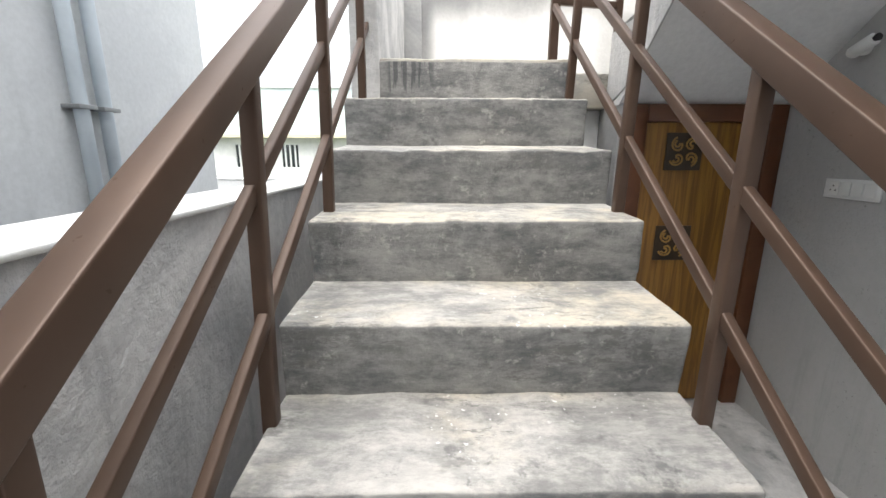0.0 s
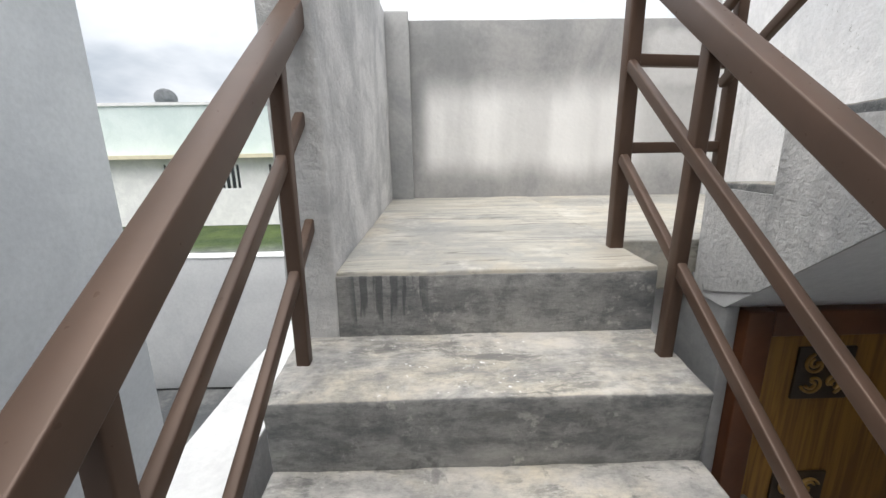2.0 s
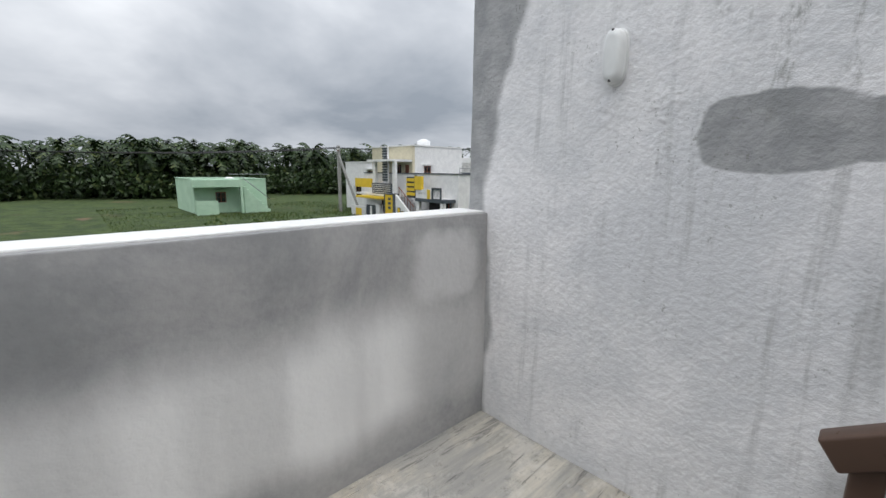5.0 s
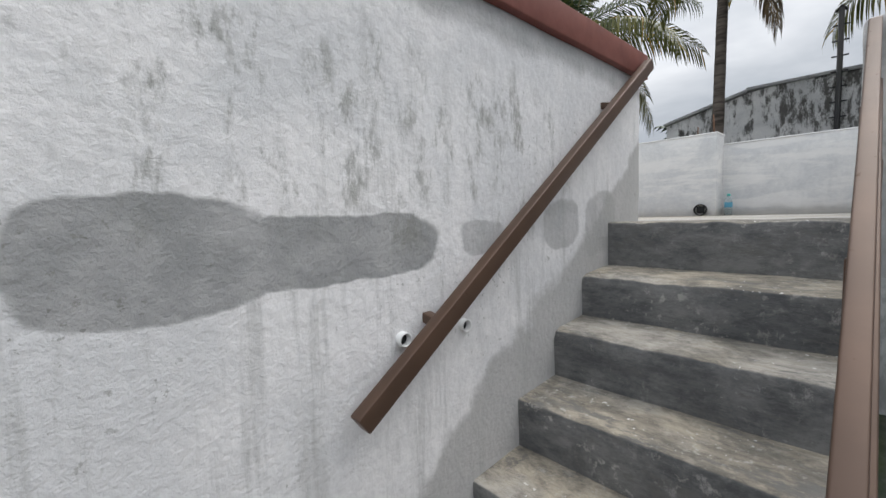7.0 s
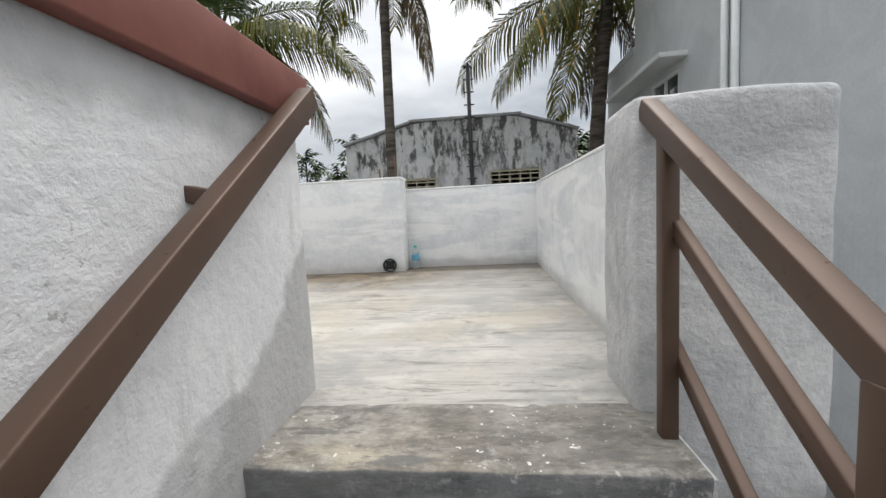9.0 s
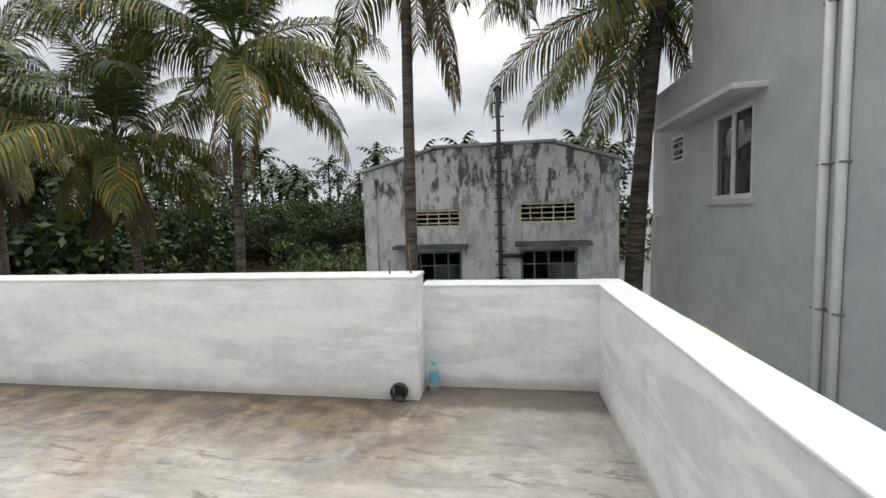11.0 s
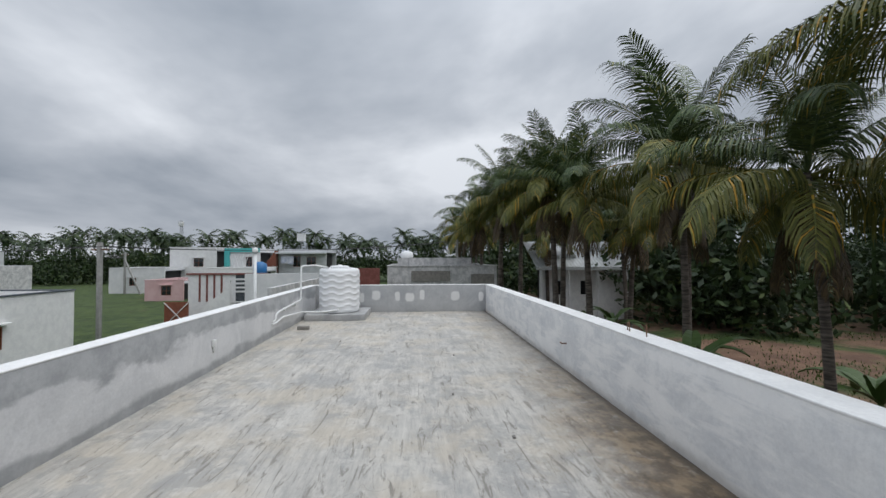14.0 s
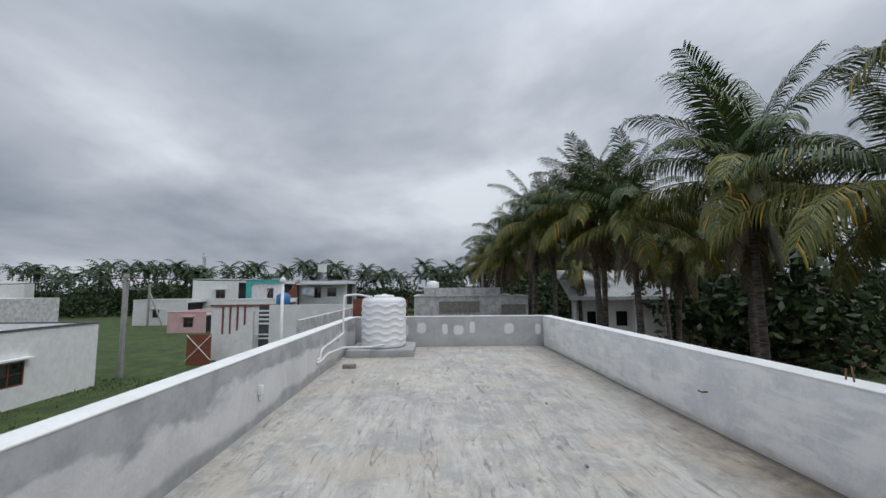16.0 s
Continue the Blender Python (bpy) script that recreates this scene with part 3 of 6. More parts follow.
def lathe(profile, sides=20, centre=(0, 0, 0)):
    """A round body from (radius, height) pairs."""
    bm = bmesh.new()
    rings = []
    for rr, z in profile:
        rings.append([bm.verts.new((centre[0] + rr * math.cos(2 * math.pi * k / sides), centre[1] + rr * math.sin(2 * math.pi * k / sides), centre[2] + z)) for k in range(sides)])
    for a, b in zip(rings, rings[1:]):
        for k in range(sides):
            bm.faces.new((a[k], a[(k + 1) % sides], b[(k + 1) % sides], b[k])).smooth = True
    bm.faces.new(rings[0][::-1])
    bm.faces.new(rings[-1])
    return bm


def pipe(points, rad, sides=10):
    """A round pipe along a line of points."""
    bm = bmesh.new()
    pts = [Vector(p) for p in points]
    rings = []
    for i, p in enumerate(pts):
        d = (pts[min(i + 1, len(pts) - 1)] - pts[max(i - 1, 0)]).normalized()
        u = d.orthogonal().normalized() if i == 0 else (last - d * last.dot(d)).normalized()
        last = u
        v = d.cross(u)
        rr = rad[i] if isinstance(rad, (list, tuple)) else rad
        rings.append([bm.verts.new(p + (u * math.cos(2 * math.pi * k / sides) + v * math.sin(2 * math.pi * k / sides)) * rr) for k in range(sides)])
    for a, b in zip(rings, rings[1:]):
        for k in range(sides):
            bm.faces.new((a[k], a[(k + 1) % sides], b[(k + 1) % sides], b[k])).smooth = True
    bm.faces.new(rings[0][::-1])
    bm.faces.new(rings[-1])
    return bm


def bent(points, r=0.05, n=4):
    """Round the corners of a line of points."""
    pts = [Vector(p) for p in points]
    out = [pts[0]]
    for a, b, c in zip(pts, pts[1:], pts[2:]):
        u, v = (a - b).normalized() * r, (c - b).normalized() * r
        for k in range(n + 1):
            s = k / n
            out.append((b + u) * (1 - s) ** 2 + b * 2 * s * (1 - s) + (b + v) * s ** 2)
    return out + [pts[-1]]


def joined(*bms):
    out = bmesh.new()
    for b in bms:
        me = bpy.data.meshes.new("tmp")
        b.to_mesh(me)
        b.free()
        out.from_mesh(me)
        bpy.data.meshes.remove(me)
    return out


def mesh_of(name, bm, material):
    me = bpy.data.meshes.new(name)
    bm.normal_update()
    bm.to_mesh(me)
    bm.free()
    me.materials.append(MAT[material])
    return me


def part(name, bm, material, parent, label=""):
    ob = new(name, mesh_of(name, bm, material))
    ob.parent = parent
    return tagged(ob, label)


def solid(name, bm, material, label="", category="", group="", kind=""):
    return tagged(new(name, mesh_of(name, bm, material)), label, category, group, kind)


def thing(name, at, label, category, group="", kind=""):
    ob = new(name)
    ob.location = at
    return tagged(ob, label, category, group, kind)


def fit_in(parent, *obs):
    """World-built parts keep their place under a parent that stands elsewhere."""
    bpy.context.view_layer.update()
    for o in obs:
        o.matrix_parent_inverse = Matrix.Translation(parent.location).inverted()


def under(parent, name, bm, material, label=""):
    """A part built in world coordinates under a thing."""
    ob = part(name, bm, material, parent, label)
    ob.matrix_parent_inverse = Matrix.Translation(parent.location).inverted()
    return ob


def under_part(top, parent, name, bm, material, label=""):
    """A sub-part built in world coordinates under a part of a thing."""
    ob = part(name, bm, material, parent, label)
    return ob

# ---- levels and plan ----
R1 = 0.21875            # riser of the lower flight
T1 = 0.2985             # tread of the lower flight
LZ = 9 * R1             # landing
R2 = 0.209              # riser of the upper flight
TZ = 3.445              # roof terrace
XW = 1.745              # face of the tall wall
GZ = -0.4               # yard and field

# ---- ground ----
def ground_sheet():
    bm = bmesh.new()
    s = [-900, -300, -120, -60, -40, -25, -15, -8, -4, 0, 4, 8, 12, 16, 20, 25, 30, 36, 42, 50, 60, 80, 120, 300, 900]
    v = [[bm.verts.new((x, y, GZ + (0.0 if abs(x) < 3 and abs(y) < 4 else 0.12 * noise.noise(Vector((x * 0.13, y * 0.13, 0)))))) for y in s] for x in s]
    for i in range(len(s) - 1):
        for j in range(len(s) - 1):
            bm.faces.new((v[i][j], v[i + 1][j], v[i + 1][j + 1], v[i][j + 1])).smooth = True
    return bm


solid("ground", ground_sheet(), "ground", "green field and red soil with a cement yard", "ground", kind="structure")
solid("porch_floor", rough_box(-0.73, 6.0, -6.0, 0.6, GZ - 0.1, 0.0, 0.01, 0.8), "cement_pale", "grey cement porch floor under the stair", "floor", kind="structure")

def worn_step(x0, x1, y0, y1, z0, z1, rise, lean, chip, seed):
    """A cement step: tread rising to the back, riser leaning in, front edge chipped."""
    bm = rough_box(x0, x1, y0, y1, z0, z1, 0.011, 0.032, 0.0038, 6.0)
    for v in bm.verts:
        s = (v.co.y - y0) / (y1 - y0)
        h = (v.co.z - z0) / (z1 - z0)
        v.co.z += rise * s * max(0.0, h)
        if s < 0.1:
            v.co.y += lean * (1 - h)
            if h > 0.9:
                n = noise.noise(Vector((v.co.x * 13.0, seed * 3.1, 0))) + 0.5 * noise.noise(Vector((v.co.x * 41.0, seed, 2)))
                d = chip * max(0.0, n - 0.12)
                v.co.z -= d * 0.8
                v.co.y += d
    return bm


# ---- lower flight ----
stair1 = thing("staircase", (0, 0, 0), "worn grey cement outdoor staircase with pale scuffed treads", "staircase", kind="structure")
for j in range(9):
    z = LZ - j * R1
    y0 = -T1 * j
    y1 = y0 + (T1 if j else 0.5)
    if j == 0:
        continue
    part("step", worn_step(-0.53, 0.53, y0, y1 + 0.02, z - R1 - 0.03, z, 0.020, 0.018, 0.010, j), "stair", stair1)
bm = bmesh.new()
prof = [(-T1 * 8, 0.0), (-T1 * 8 + 0.25, 0.0), (0.02, LZ - 2 * R1 - 0.05), (0.02, LZ - R1 - 0.02), (-T1 * 1, LZ - 2 * R1 - 0.02), (-T1 * 8, R1 - 0.2)]
a = [bm.verts.new((-0.515, y, z)) for y, z in prof]
b = [bm.verts.new((0.515, y, z)) for y, z in prof]
bm.faces.new(a); bm.faces.new(b[::-1])
for k in range(len(prof)):
    bm.faces.new((a[k], b[k], b[(k + 1) % len(prof)], a[(k + 1) % len(prof)]))
bmesh.ops.recalc_face_normals(bm, faces=bm.faces)
part("waist_slab", bm, "cement", stair1)

# ---- landing ----
solid("landing_floor", rough_box(-0.41, 0.53, 0.0, 1.72, LZ - 0.2, LZ, 0.010, 0.06, 0.0035, 6.0), "landing", "stained grey cement stair landing", "floor", kind="structure")
solid("landing_floor_east", rough_box(0.525, XW, 0.335, 1.72, LZ - 0.198, LZ - 0.002, 0.010, 0.08, 0.003, 6.0), "landing", "stained grey cement stair landing", "floor", kind="structure")
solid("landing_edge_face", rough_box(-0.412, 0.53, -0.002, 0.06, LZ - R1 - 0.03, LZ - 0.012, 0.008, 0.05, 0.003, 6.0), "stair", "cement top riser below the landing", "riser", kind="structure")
solid("wall_west", rough_box(-0.55, -0.41, -0.006, 1.72, GZ, 3.135, 0.014, 0.09, 0.005, 5.0), "cement_pale", "streaked grey cement wall beside the landing", "wall", kind="structure")
solid("pilaster", rough_box(-0.412, -0.262, 1.675, 1.73, LZ - 0.02, 3.132, 0.008, 0.1, 0.003), "cement", "grey cement pilaster in the landing corner", "pilaster", kind="structure")
solid("wall_north", rough_box(-0.55, XW + 0.01, 1.715, 1.915, GZ, 3.088, 0.008, 0.15, 0.003), "landing_par", "grey cement landing parapet with white brushed patches", "parapet", kind="structure")
solid("coping_north", rough_box(-0.55, XW + 0.005, 1.745, 1.925, 3.084, 3.096, 0.005, 0.2, 0.002), "white_top", "white painted parapet top", "coping", kind="structure")
solid("wall_under_landing", rough_box(0.45, XW, 0.42, 0.55, GZ, LZ - 0.19, 0.01, 0.3, 0.003), "porch", "white wall below the landing", "wall", kind="structure")

# ---- upper flight ----
def string_bm():
    """The plastered side of the upper flight, following its steps."""
    bm = bmesh.new()
    low = lambda y: max(1.775, min(2.925, 1.89 - 0.835 * y))
    for k in range(7):
        y1, y0 = Y2[k], (Y2[k + 1] if k < 6 else -1.47)
        top = Z2[k] - 0.012
        pts = [(y1 - 0.006, low(y1)), (y1 - 0.006, top), (y0 - 0.006, top), (y0 - 0.006, low(y0))]
        f = [bm.verts.new((0.8415, y, z)) for y, z in pts]
        g = [bm.verts.new((0.85, y, z)) for y, z in pts]
        bm.faces.new(f); bm.faces.new(g[::-1])
        for i in range(4):
            bm.faces.new((f[i], g[i], g[(i + 1) % 4], f[(i + 1) % 4]))
    bmesh.ops.remove_doubles(bm, verts=bm.verts, dist=0.0005)
    bmesh.ops.recalc_face_normals(bm, faces=bm.faces)
    return bm


def mirrored_step(k, y0, y1, z0, z1):
    """The upper flight climbs towards -y: the same step turned about."""
    bm = worn_step(0.848, XW + 0.01, -y1, -y0, z0, z1, 0.022 if k < 6 else 0.0, 0.006, 0.020, 20 + k)
    for v in bm.verts:
        v.co.y = -v.co.y
    bmesh.ops.reverse_faces(bm, faces=bm.faces)
    return bm


stair2 = thing("staircase", (0, 0, 0), "narrow grey cement staircase along the white wall", "staircase", kind="structure")
Y2 = (0.31, 0.02, -0.255, -0.51, -0.756, -0.988, -1.24)
Z2 = (2.178, 2.385, 2.59, 2.797, 3.012, 3.215, TZ)     # nosings
for k in range(7):
    z = Z2[k]
    y1 = Y2[k]
    y0 = Y2[k + 1] if k < 6 else -1.5
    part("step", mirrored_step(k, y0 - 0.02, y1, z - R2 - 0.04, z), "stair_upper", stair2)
bm = bmesh.new()
prof = [(0.30, 1.775), (0.30, LZ - 0.02), (-1.2, TZ - R2 - 0.20), (-1.5, TZ - R2 - 0.12), (-1.5, 2.93), (-1.24, 2.925), (0.137, 1.775)]
a = [bm.verts.new((0.847, y, z)) for y, z in prof]
b = [bm.verts.new((XW + 0.008, y, z)) for y, z in prof]
bm.faces.new(a); bm.faces.new(b[::-1])
for k in range(len(prof)):
    bm.faces.new((a[k], b[k], b[(k + 1) % len(prof)], a[(k + 1) % len(prof)]))
bmesh.ops.recalc_face_normals(bm, faces=bm.faces)
part("waist_slab", bm, "soffit", stair2)
part("string_face", string_bm(), "cement_pale", stair2)

# ---- tall wall ----
solid("wall_tall", rough_box(XW, XW + 0.23, -1.61, 1.85, GZ, 4.20, 0.012, 0.10, 0.004, 4.0), "tall", "tall white limewashed wall with damp patches and mould", "wall", kind="structure")
solid("fascia", rough_box(XW - 0.03, XW + 0.26, -1.64, 1.88, 4.195, 4.32, 0.006, 0.2, 0.002), "maroon", "maroon painted band along the wall top", "trim", kind="structure")
solid("wall_under_tall", rough_box(XW + 0.002, XW + 0.2, -6.0, -1.6, GZ, TZ - 0.16, 0.01, 0.5, 0.002), "porch", "white porch wall beside the stair", "wall", kind="structure")

# ---- roof terrace ----
solid("roof_floor", rough_box(XW + 0.2, 14.6, -4.2, 1.1, TZ - 0.15, TZ, 0.006, 0.5, 0.0), "roof", "scuffed grey cement roof terrace with brown water marks", "floor", kind="structure")
solid("roof_floor_west", rough_box(0.5, XW + 0.205, -4.33, -1.495, TZ - 0.151, TZ - 0.001, 0.006, 0.3, 0.0), "roof", "scuffed grey cement roof terrace with brown water marks", "floor", kind="structure")
solid("porch_soffit", rough_box(0.5, XW, -4.33, -1.5, TZ - 0.175, TZ - 0.1515, 0.004, 0.5), "porch", "white painted porch soffit under the roof slab", "ceiling", kind="structure")
solid("house_wall", rough_box(XW + 0.3, 14.55, 0.95, 1.13, GZ, TZ - 0.15, 0.01, 1.0), "white", "white house wall below the terrace", "wall", kind="structure")
solid("house_wall_south", rough_box(XW, 14.55, -4.35, -4.17, GZ, TZ - 0.15, 0.01, 1.0), "white", "white house wall below the terrace", "wall", kind="structure")
solid("house_wall_east", rough_box(14.42, 14.6, -4.17, 0.95, GZ, TZ - 0.15, 0.01, 1.0), "white", "white house wall below the terrace", "wall", kind="structure")
solid("porch_wall", rough_box(XW, 6.0, -6.2, -6.0, GZ, TZ - 0.15, 0.01, 1.0), "porch", "white porch wall", "wall", kind="structure")
solid("parapet_west", rough_box(0.63, 0.805, -4.32, -1.6, TZ - 0.02, 4.135, 0.010, 0.14, 0.004, 3.0), "par", "low white-grey putty parapet", "parapet", kind="structure")
solid("coping_west", rough_box(0.625, 0.81, -4.33, -1.66, 4.13, 4.146, 0.006, 0.25, 0.002), "white_top", "white painted parapet top", "coping", kind="structure")
solid("parapet_south_low", rough_box(0.63, 1.95, -4.30, -4.115, TZ - 0.02, 4.135, 0.010, 0.14, 0.004, 3.0), "par", "low white-grey putty parapet", "parapet", kind="structure")
solid("coping_south_low", rough_box(0.63, 1.95, -4.31, -4.110, 4.13, 4.146, 0.006, 0.25, 0.002), "white_top", "white painted parapet top", "coping", kind="structure")
def dipped(bm):
    """The long parapet falls a little towards its far end."""
    for v in bm.verts:
        if v.co.z > 4.0:
            v.co.z -= 0.030 * (v.co.x - 1.93) / 12.5
    return bm


solid("parapet_south", dipped(rough_box(1.935, 14.6, -4.13, -3.885, TZ - 0.02, 4.225, 0.010, 0.20, 0.004, 3.0)), "par", "long white-grey putty parapet", "parapet", kind="structure")
solid("coping_south", dipped(rough_box(1.93, 14.6, -4.135, -3.88, 4.22, 4.238, 0.006, 0.3, 0.002)), "white_top", "white painted parapet top", "coping", kind="structure")
solid("parapet_east", rough_box(14.41, 14.6, -3.886, 0.93, TZ - 0.02, 4.20, 0.010, 0.25, 0.004, 3.0), "par_far", "grey cement parapet with white dabs", "parapet", kind="structure")
solid("coping_east", rough_box(14.405, 14.605, -3.88, 1.12, 4.197, 4.212, 0.006, 0.4, 0.002), "white_top", "white painted parapet top", "coping", kind="structure")
solid("parapet_north", rough_box(XW + 0.22, 14.41, 0.925, 1.12, TZ - 0.02, 4.205, 0.010, 0.25, 0.004, 3.0), "par_side", "rain-streaked grey and white parapet", "parapet", kind="structure")
solid("coping_north_roof", rough_box(XW + 0.22, 14.405, 0.92, 1.125, 4.20, 4.216, 0.006, 0.4, 0.002), "white_top", "white painted parapet top", "coping", kind="structure")
solid("stair_head_wall", rough_box(0.48, 0.905, -1.72, -1.47, TZ - 0.22, 4.17, 0.022, 0.06, 0.007, 5.0), "cement_pale", "rough white end wall at the stair head", "wall", kind="structure")
solid("roof_kerb", rough_box(0.48, 0.63, -4.3, -1.72, TZ - 0.22, TZ + 0.02, 0.01, 0.3, 0.003), "white", "white slab edge of the roof", "slab edge", kind="structure")

# ---- rails ----
def rail_post(parent, x, y, z0, z1, xt=None, w=0.035):
    return part("post", bar((x, y, z0), (x if xt is None else xt, y, z1), w, w), "rail", parent)


def line1(y):
    return 2.64 + 0.733 * (y + 0.03)


rail_l = thing("stair_railing", (0, 0, 0), "brown enamelled square-tube stair railing", "railing", "stair railings")
rail_r = thing("stair_railing", (0, 0, 0), "brown enamelled square-tube stair railing with a ball knob", "railing", "stair railings")
for rail, x, end, out in ((rail_l, -0.515, 0.004, -0.012), (rail_r, 0.512, 0.215, 0.032)):
    part("top_rail", bar((x + out, -2.62, line1(-2.62)), (x if out > 0.01 else -0.458, end, line1(end) - (0.0 if out > 0.01 else 0.022)), 0.054, 0.058), "rail", rail)
    for off in (-0.27, -0.55):
        part("middle_rail", bar((0.545 if x > 0 else -0.545, -2.42, line1(-2.42) + off), (0.492 if x > 0 else -0.465, end, line1(end) + off), 0.025, 0.033), "rail", rail)
    for y, j in ((-0.135, 1), (-0.74, 3), (-1.29, 5), (-1.84, 7), (-2.37, 8)):
        px = min(0.528, 0.488 - 0.024 * y) if x > 0 else max(-0.528, -0.468 + 0.042 * y)     # the rails close in towards the landing
        rail_post(rail, px, y, LZ - j * R1 - 0.01, line1(y) - 0.02, 0.514 - 0.011 * y if x > 0 else -0.462 + 0.026 * y)
rail_post(rail_r, 0.500, 0.236, LZ - 0.01, 2.875, w=0.045)
part("knob", lathe([(0.012, -0.012), (0.020, 0.0), (0.016, 0.012), (0.034, 0.022), (0.048, 0.045), (0.050, 0.062), (0.040, 0.088), (0.020, 0.104), (0.004, 0.108)], 20, (0.50, 0.236, 2.885)), "knob", rail_r, "dark grey turned ball knob")
for z in (2.815, 2.565, 2.30):
    part("cross_rail", bar((0.52, 0.236, z), (0.875, 0.30, z), 0.03, 0.036), "rail", rail_r)


rail_u = thing("stair_railing", (0, 0, 0), "brown enamelled square-tube railing of the upper stair flight", "railing", "stair railings")
XR = 0.858
part("top_rail", bar((0.838, 0.33, 2.94), (0.876, -1.475, 4.140), 0.036, 0.045), "rail", rail_u)
part("middle_rail", bar((0.818, 0.30, 2.72), (0.861, -1.42, 3.92), 0.024, 0.032), "rail", rail_u)
part("middle_rail", bar((0.838, 0.30, 2.50), (0.850, -1.42, 3.64), 0.024, 0.032), "rail", rail_u)
for x, y, z in ((0.862, 0.29, Z2[0]), (XR, -0.365, Z2[2]), (0.868, -0.916, Z2[4]), (0.874, -1.375, TZ)):
    part("post", bar((x, y, z - 0.01), (x, y, 4.140 - 0.665 * (y + 1.475) - 0.01), 0.034, 0.034), "rail", rail_u)

hand = thing("wall_handrail", (0, 0, 0), "brown enamelled handrail bracketed to the white wall", "handrail")
part("rail", bar((1.677, 0.21, 2.985), (1.679, -1.555, 4.245), 0.042, 0.056), "rail", hand)
for y, z in ((-0.07, 3.185), (-1.18, 3.98)):
    part("bracket", bar((1.685, y, z - 0.005), (1.752, y, z + 0.01), 0.036, 0.03), "rail", hand)

# ---- things on the tall wall ----
lamp = thing("bulkhead_lamp", (XW, 1.092, 3.72), "white oval bulkhead wall lamp, switched off", "wall lamp")
def capsule(w, h, d, e=0.0):
    """An oval plate standing on the wall, rounded towards the room."""
    bm = bmesh.new()
    rings = []
    for s, depth in ((1.0, 0.0), (1.0, d * 0.45), (0.93, d * 0.8), (0.78, d * 0.96), (0.45, d)):
        ring = []
        for k in range(32):
            t = 2 * math.pi * k / 32
            cy = w / 2 * math.copysign(abs(math.cos(t)) ** 0.8, math.cos(t))
            cz = h / 2 * math.copysign(abs(math.sin(t)) ** 0.62, math.sin(t))
            ring.append(bm.verts.new((-depth, cy * s if s < 1 else cy, cz * (1 - (1 - s) * 0.5))))
        rings.append(ring)
    for a, b in zip(rings, rings[1:]):
        for k in range(32):
            bm.faces.new((a[k], b[k], b[(k + 1) % 32], a[(k + 1) % 32])).smooth = True
    bm.faces.new(rings[0]); bm.faces.new(rings[-1][::-1])
    bmesh.ops.recalc_face_normals(bm, faces=bm.faces)
    return bm
part("base", capsule(0.085, 0.205, 0.02), "lamp", lamp)
part("diffuser", capsule(0.078, 0.192, 0.06), "lamp", lamp, "opal white diffuser")
for z in (0.088, -0.088):
    part("screw", box(-0.058, -0.05, -0.004, 0.004, z - 0.004, z + 0.004, 0.001), "black", lamp)

def ring_stub(name, y, z):
    th = thing(name, (XW, y, z), "short white pipe sleeve set in the wall, open end", "pipe stub", "wall pipe sleeves")
    bm = bmesh.new()
    for (ro, xo) in ((0.020, 0.01),):
        prof = [(0.0215, 0.02), (0.0215, -0.022), (0.017, -0.022), (0.017, 0.0)]
        rings = [[bm.verts.new((x, rr * math.cos(2 * math.pi * k / 20), rr * math.sin(2 * math.pi * k / 20))) for k in range(20)] for rr, x in prof]
        for a, b in zip(rings, rings[1:]):
            for k in range(20):
                bm.faces.new((a[k], a[(k + 1) % 20], b[(k + 1) % 20], b[k])).smooth = True
    bmesh.ops.recalc_face_normals(bm, faces=bm.faces)
    part("sleeve", bm, "pvc", th)
    # a black disc paints the shade inside the sleeve
    bm = bmesh.new()
    bm.faces.new([bm.verts.new((-0.002, 0.017 * math.cos(2 * math.pi * k / 20), 0.017 * math.sin(2 * math.pi * k / 20))) for k in range(20)])
    part("bore", bm, "dark", th, "dark bore")
for y, z in ((0.026, 3.147), (-0.22, 3.139), (-0.098, 3.12)):
    ring_stub("pipe_stub", y, z)

# ---- door and porch wall under the upper flight ----
YD = 0.12
door = thing("door_1", (1.37, YD, 0.0), "closed brown teak door with carved scroll panels", "door", kind="structure")
DX0, DX1, DTOP = 0.90, 1.74, 1.775
for n, b in (("frame_left", box(DX0, DX0 + 0.09, YD - 0.03, YD + 0.07, 0, DTOP)), ("frame_right", box(DX1 - 0.09, DX1, YD - 0.03, YD + 0.07, 0, DTOP)), ("frame_head", box(DX0 + 0.09, DX1 - 0.09, YD - 0.03, YD + 0.07, DTOP - 0.09, DTOP))):
    under(door, n, b, "door_frame")
leaf = under(door, "leaf", box(DX0 + 0.09, DX1 - 0.09, YD + 0.005, YD + 0.045, 0.01, DTOP - 0.09), "door")
def scroll_panel(cx, cz, s):
    pl = under(door, "carved_panel", box(cx - s, cx + s, YD - 0.004, YD + 0.006, cz - s, cz + s, 0.003), "carving", "dark square panel with open scrollwork")
    for q in range(4):
        for rr, off in ((0.42, 0.5), (0.2, 0.56)):
            pts = []
            for k in range(15):
                t = math.pi / 2 * q + 0.3 + k * 0.36
                rad = s * rr * (1 - 0.045 * k)
                ox, oz = off * s * math.cos(math.pi / 4 + math.pi / 2 * q), off * s * math.sin(math.pi / 4 + math.pi / 2 * q)
                pts.append((cx + ox + rad * math.cos(t), YD - 0.007, cz + oz + rad * math.sin(t)))
            under(door, "scroll", pipe(pts, 0.0055, 6), "scroll")
for cz in (1.53, 1.02, 0.5):
    scroll_panel(1.22, cz, 0.10)
under(door, "door_handle", box(DX0 + 0.11, DX0 + 0.135, YD - 0.03, YD + 0.006, 0.85, 1.02, 0.005), "steel", "small steel pull handle")
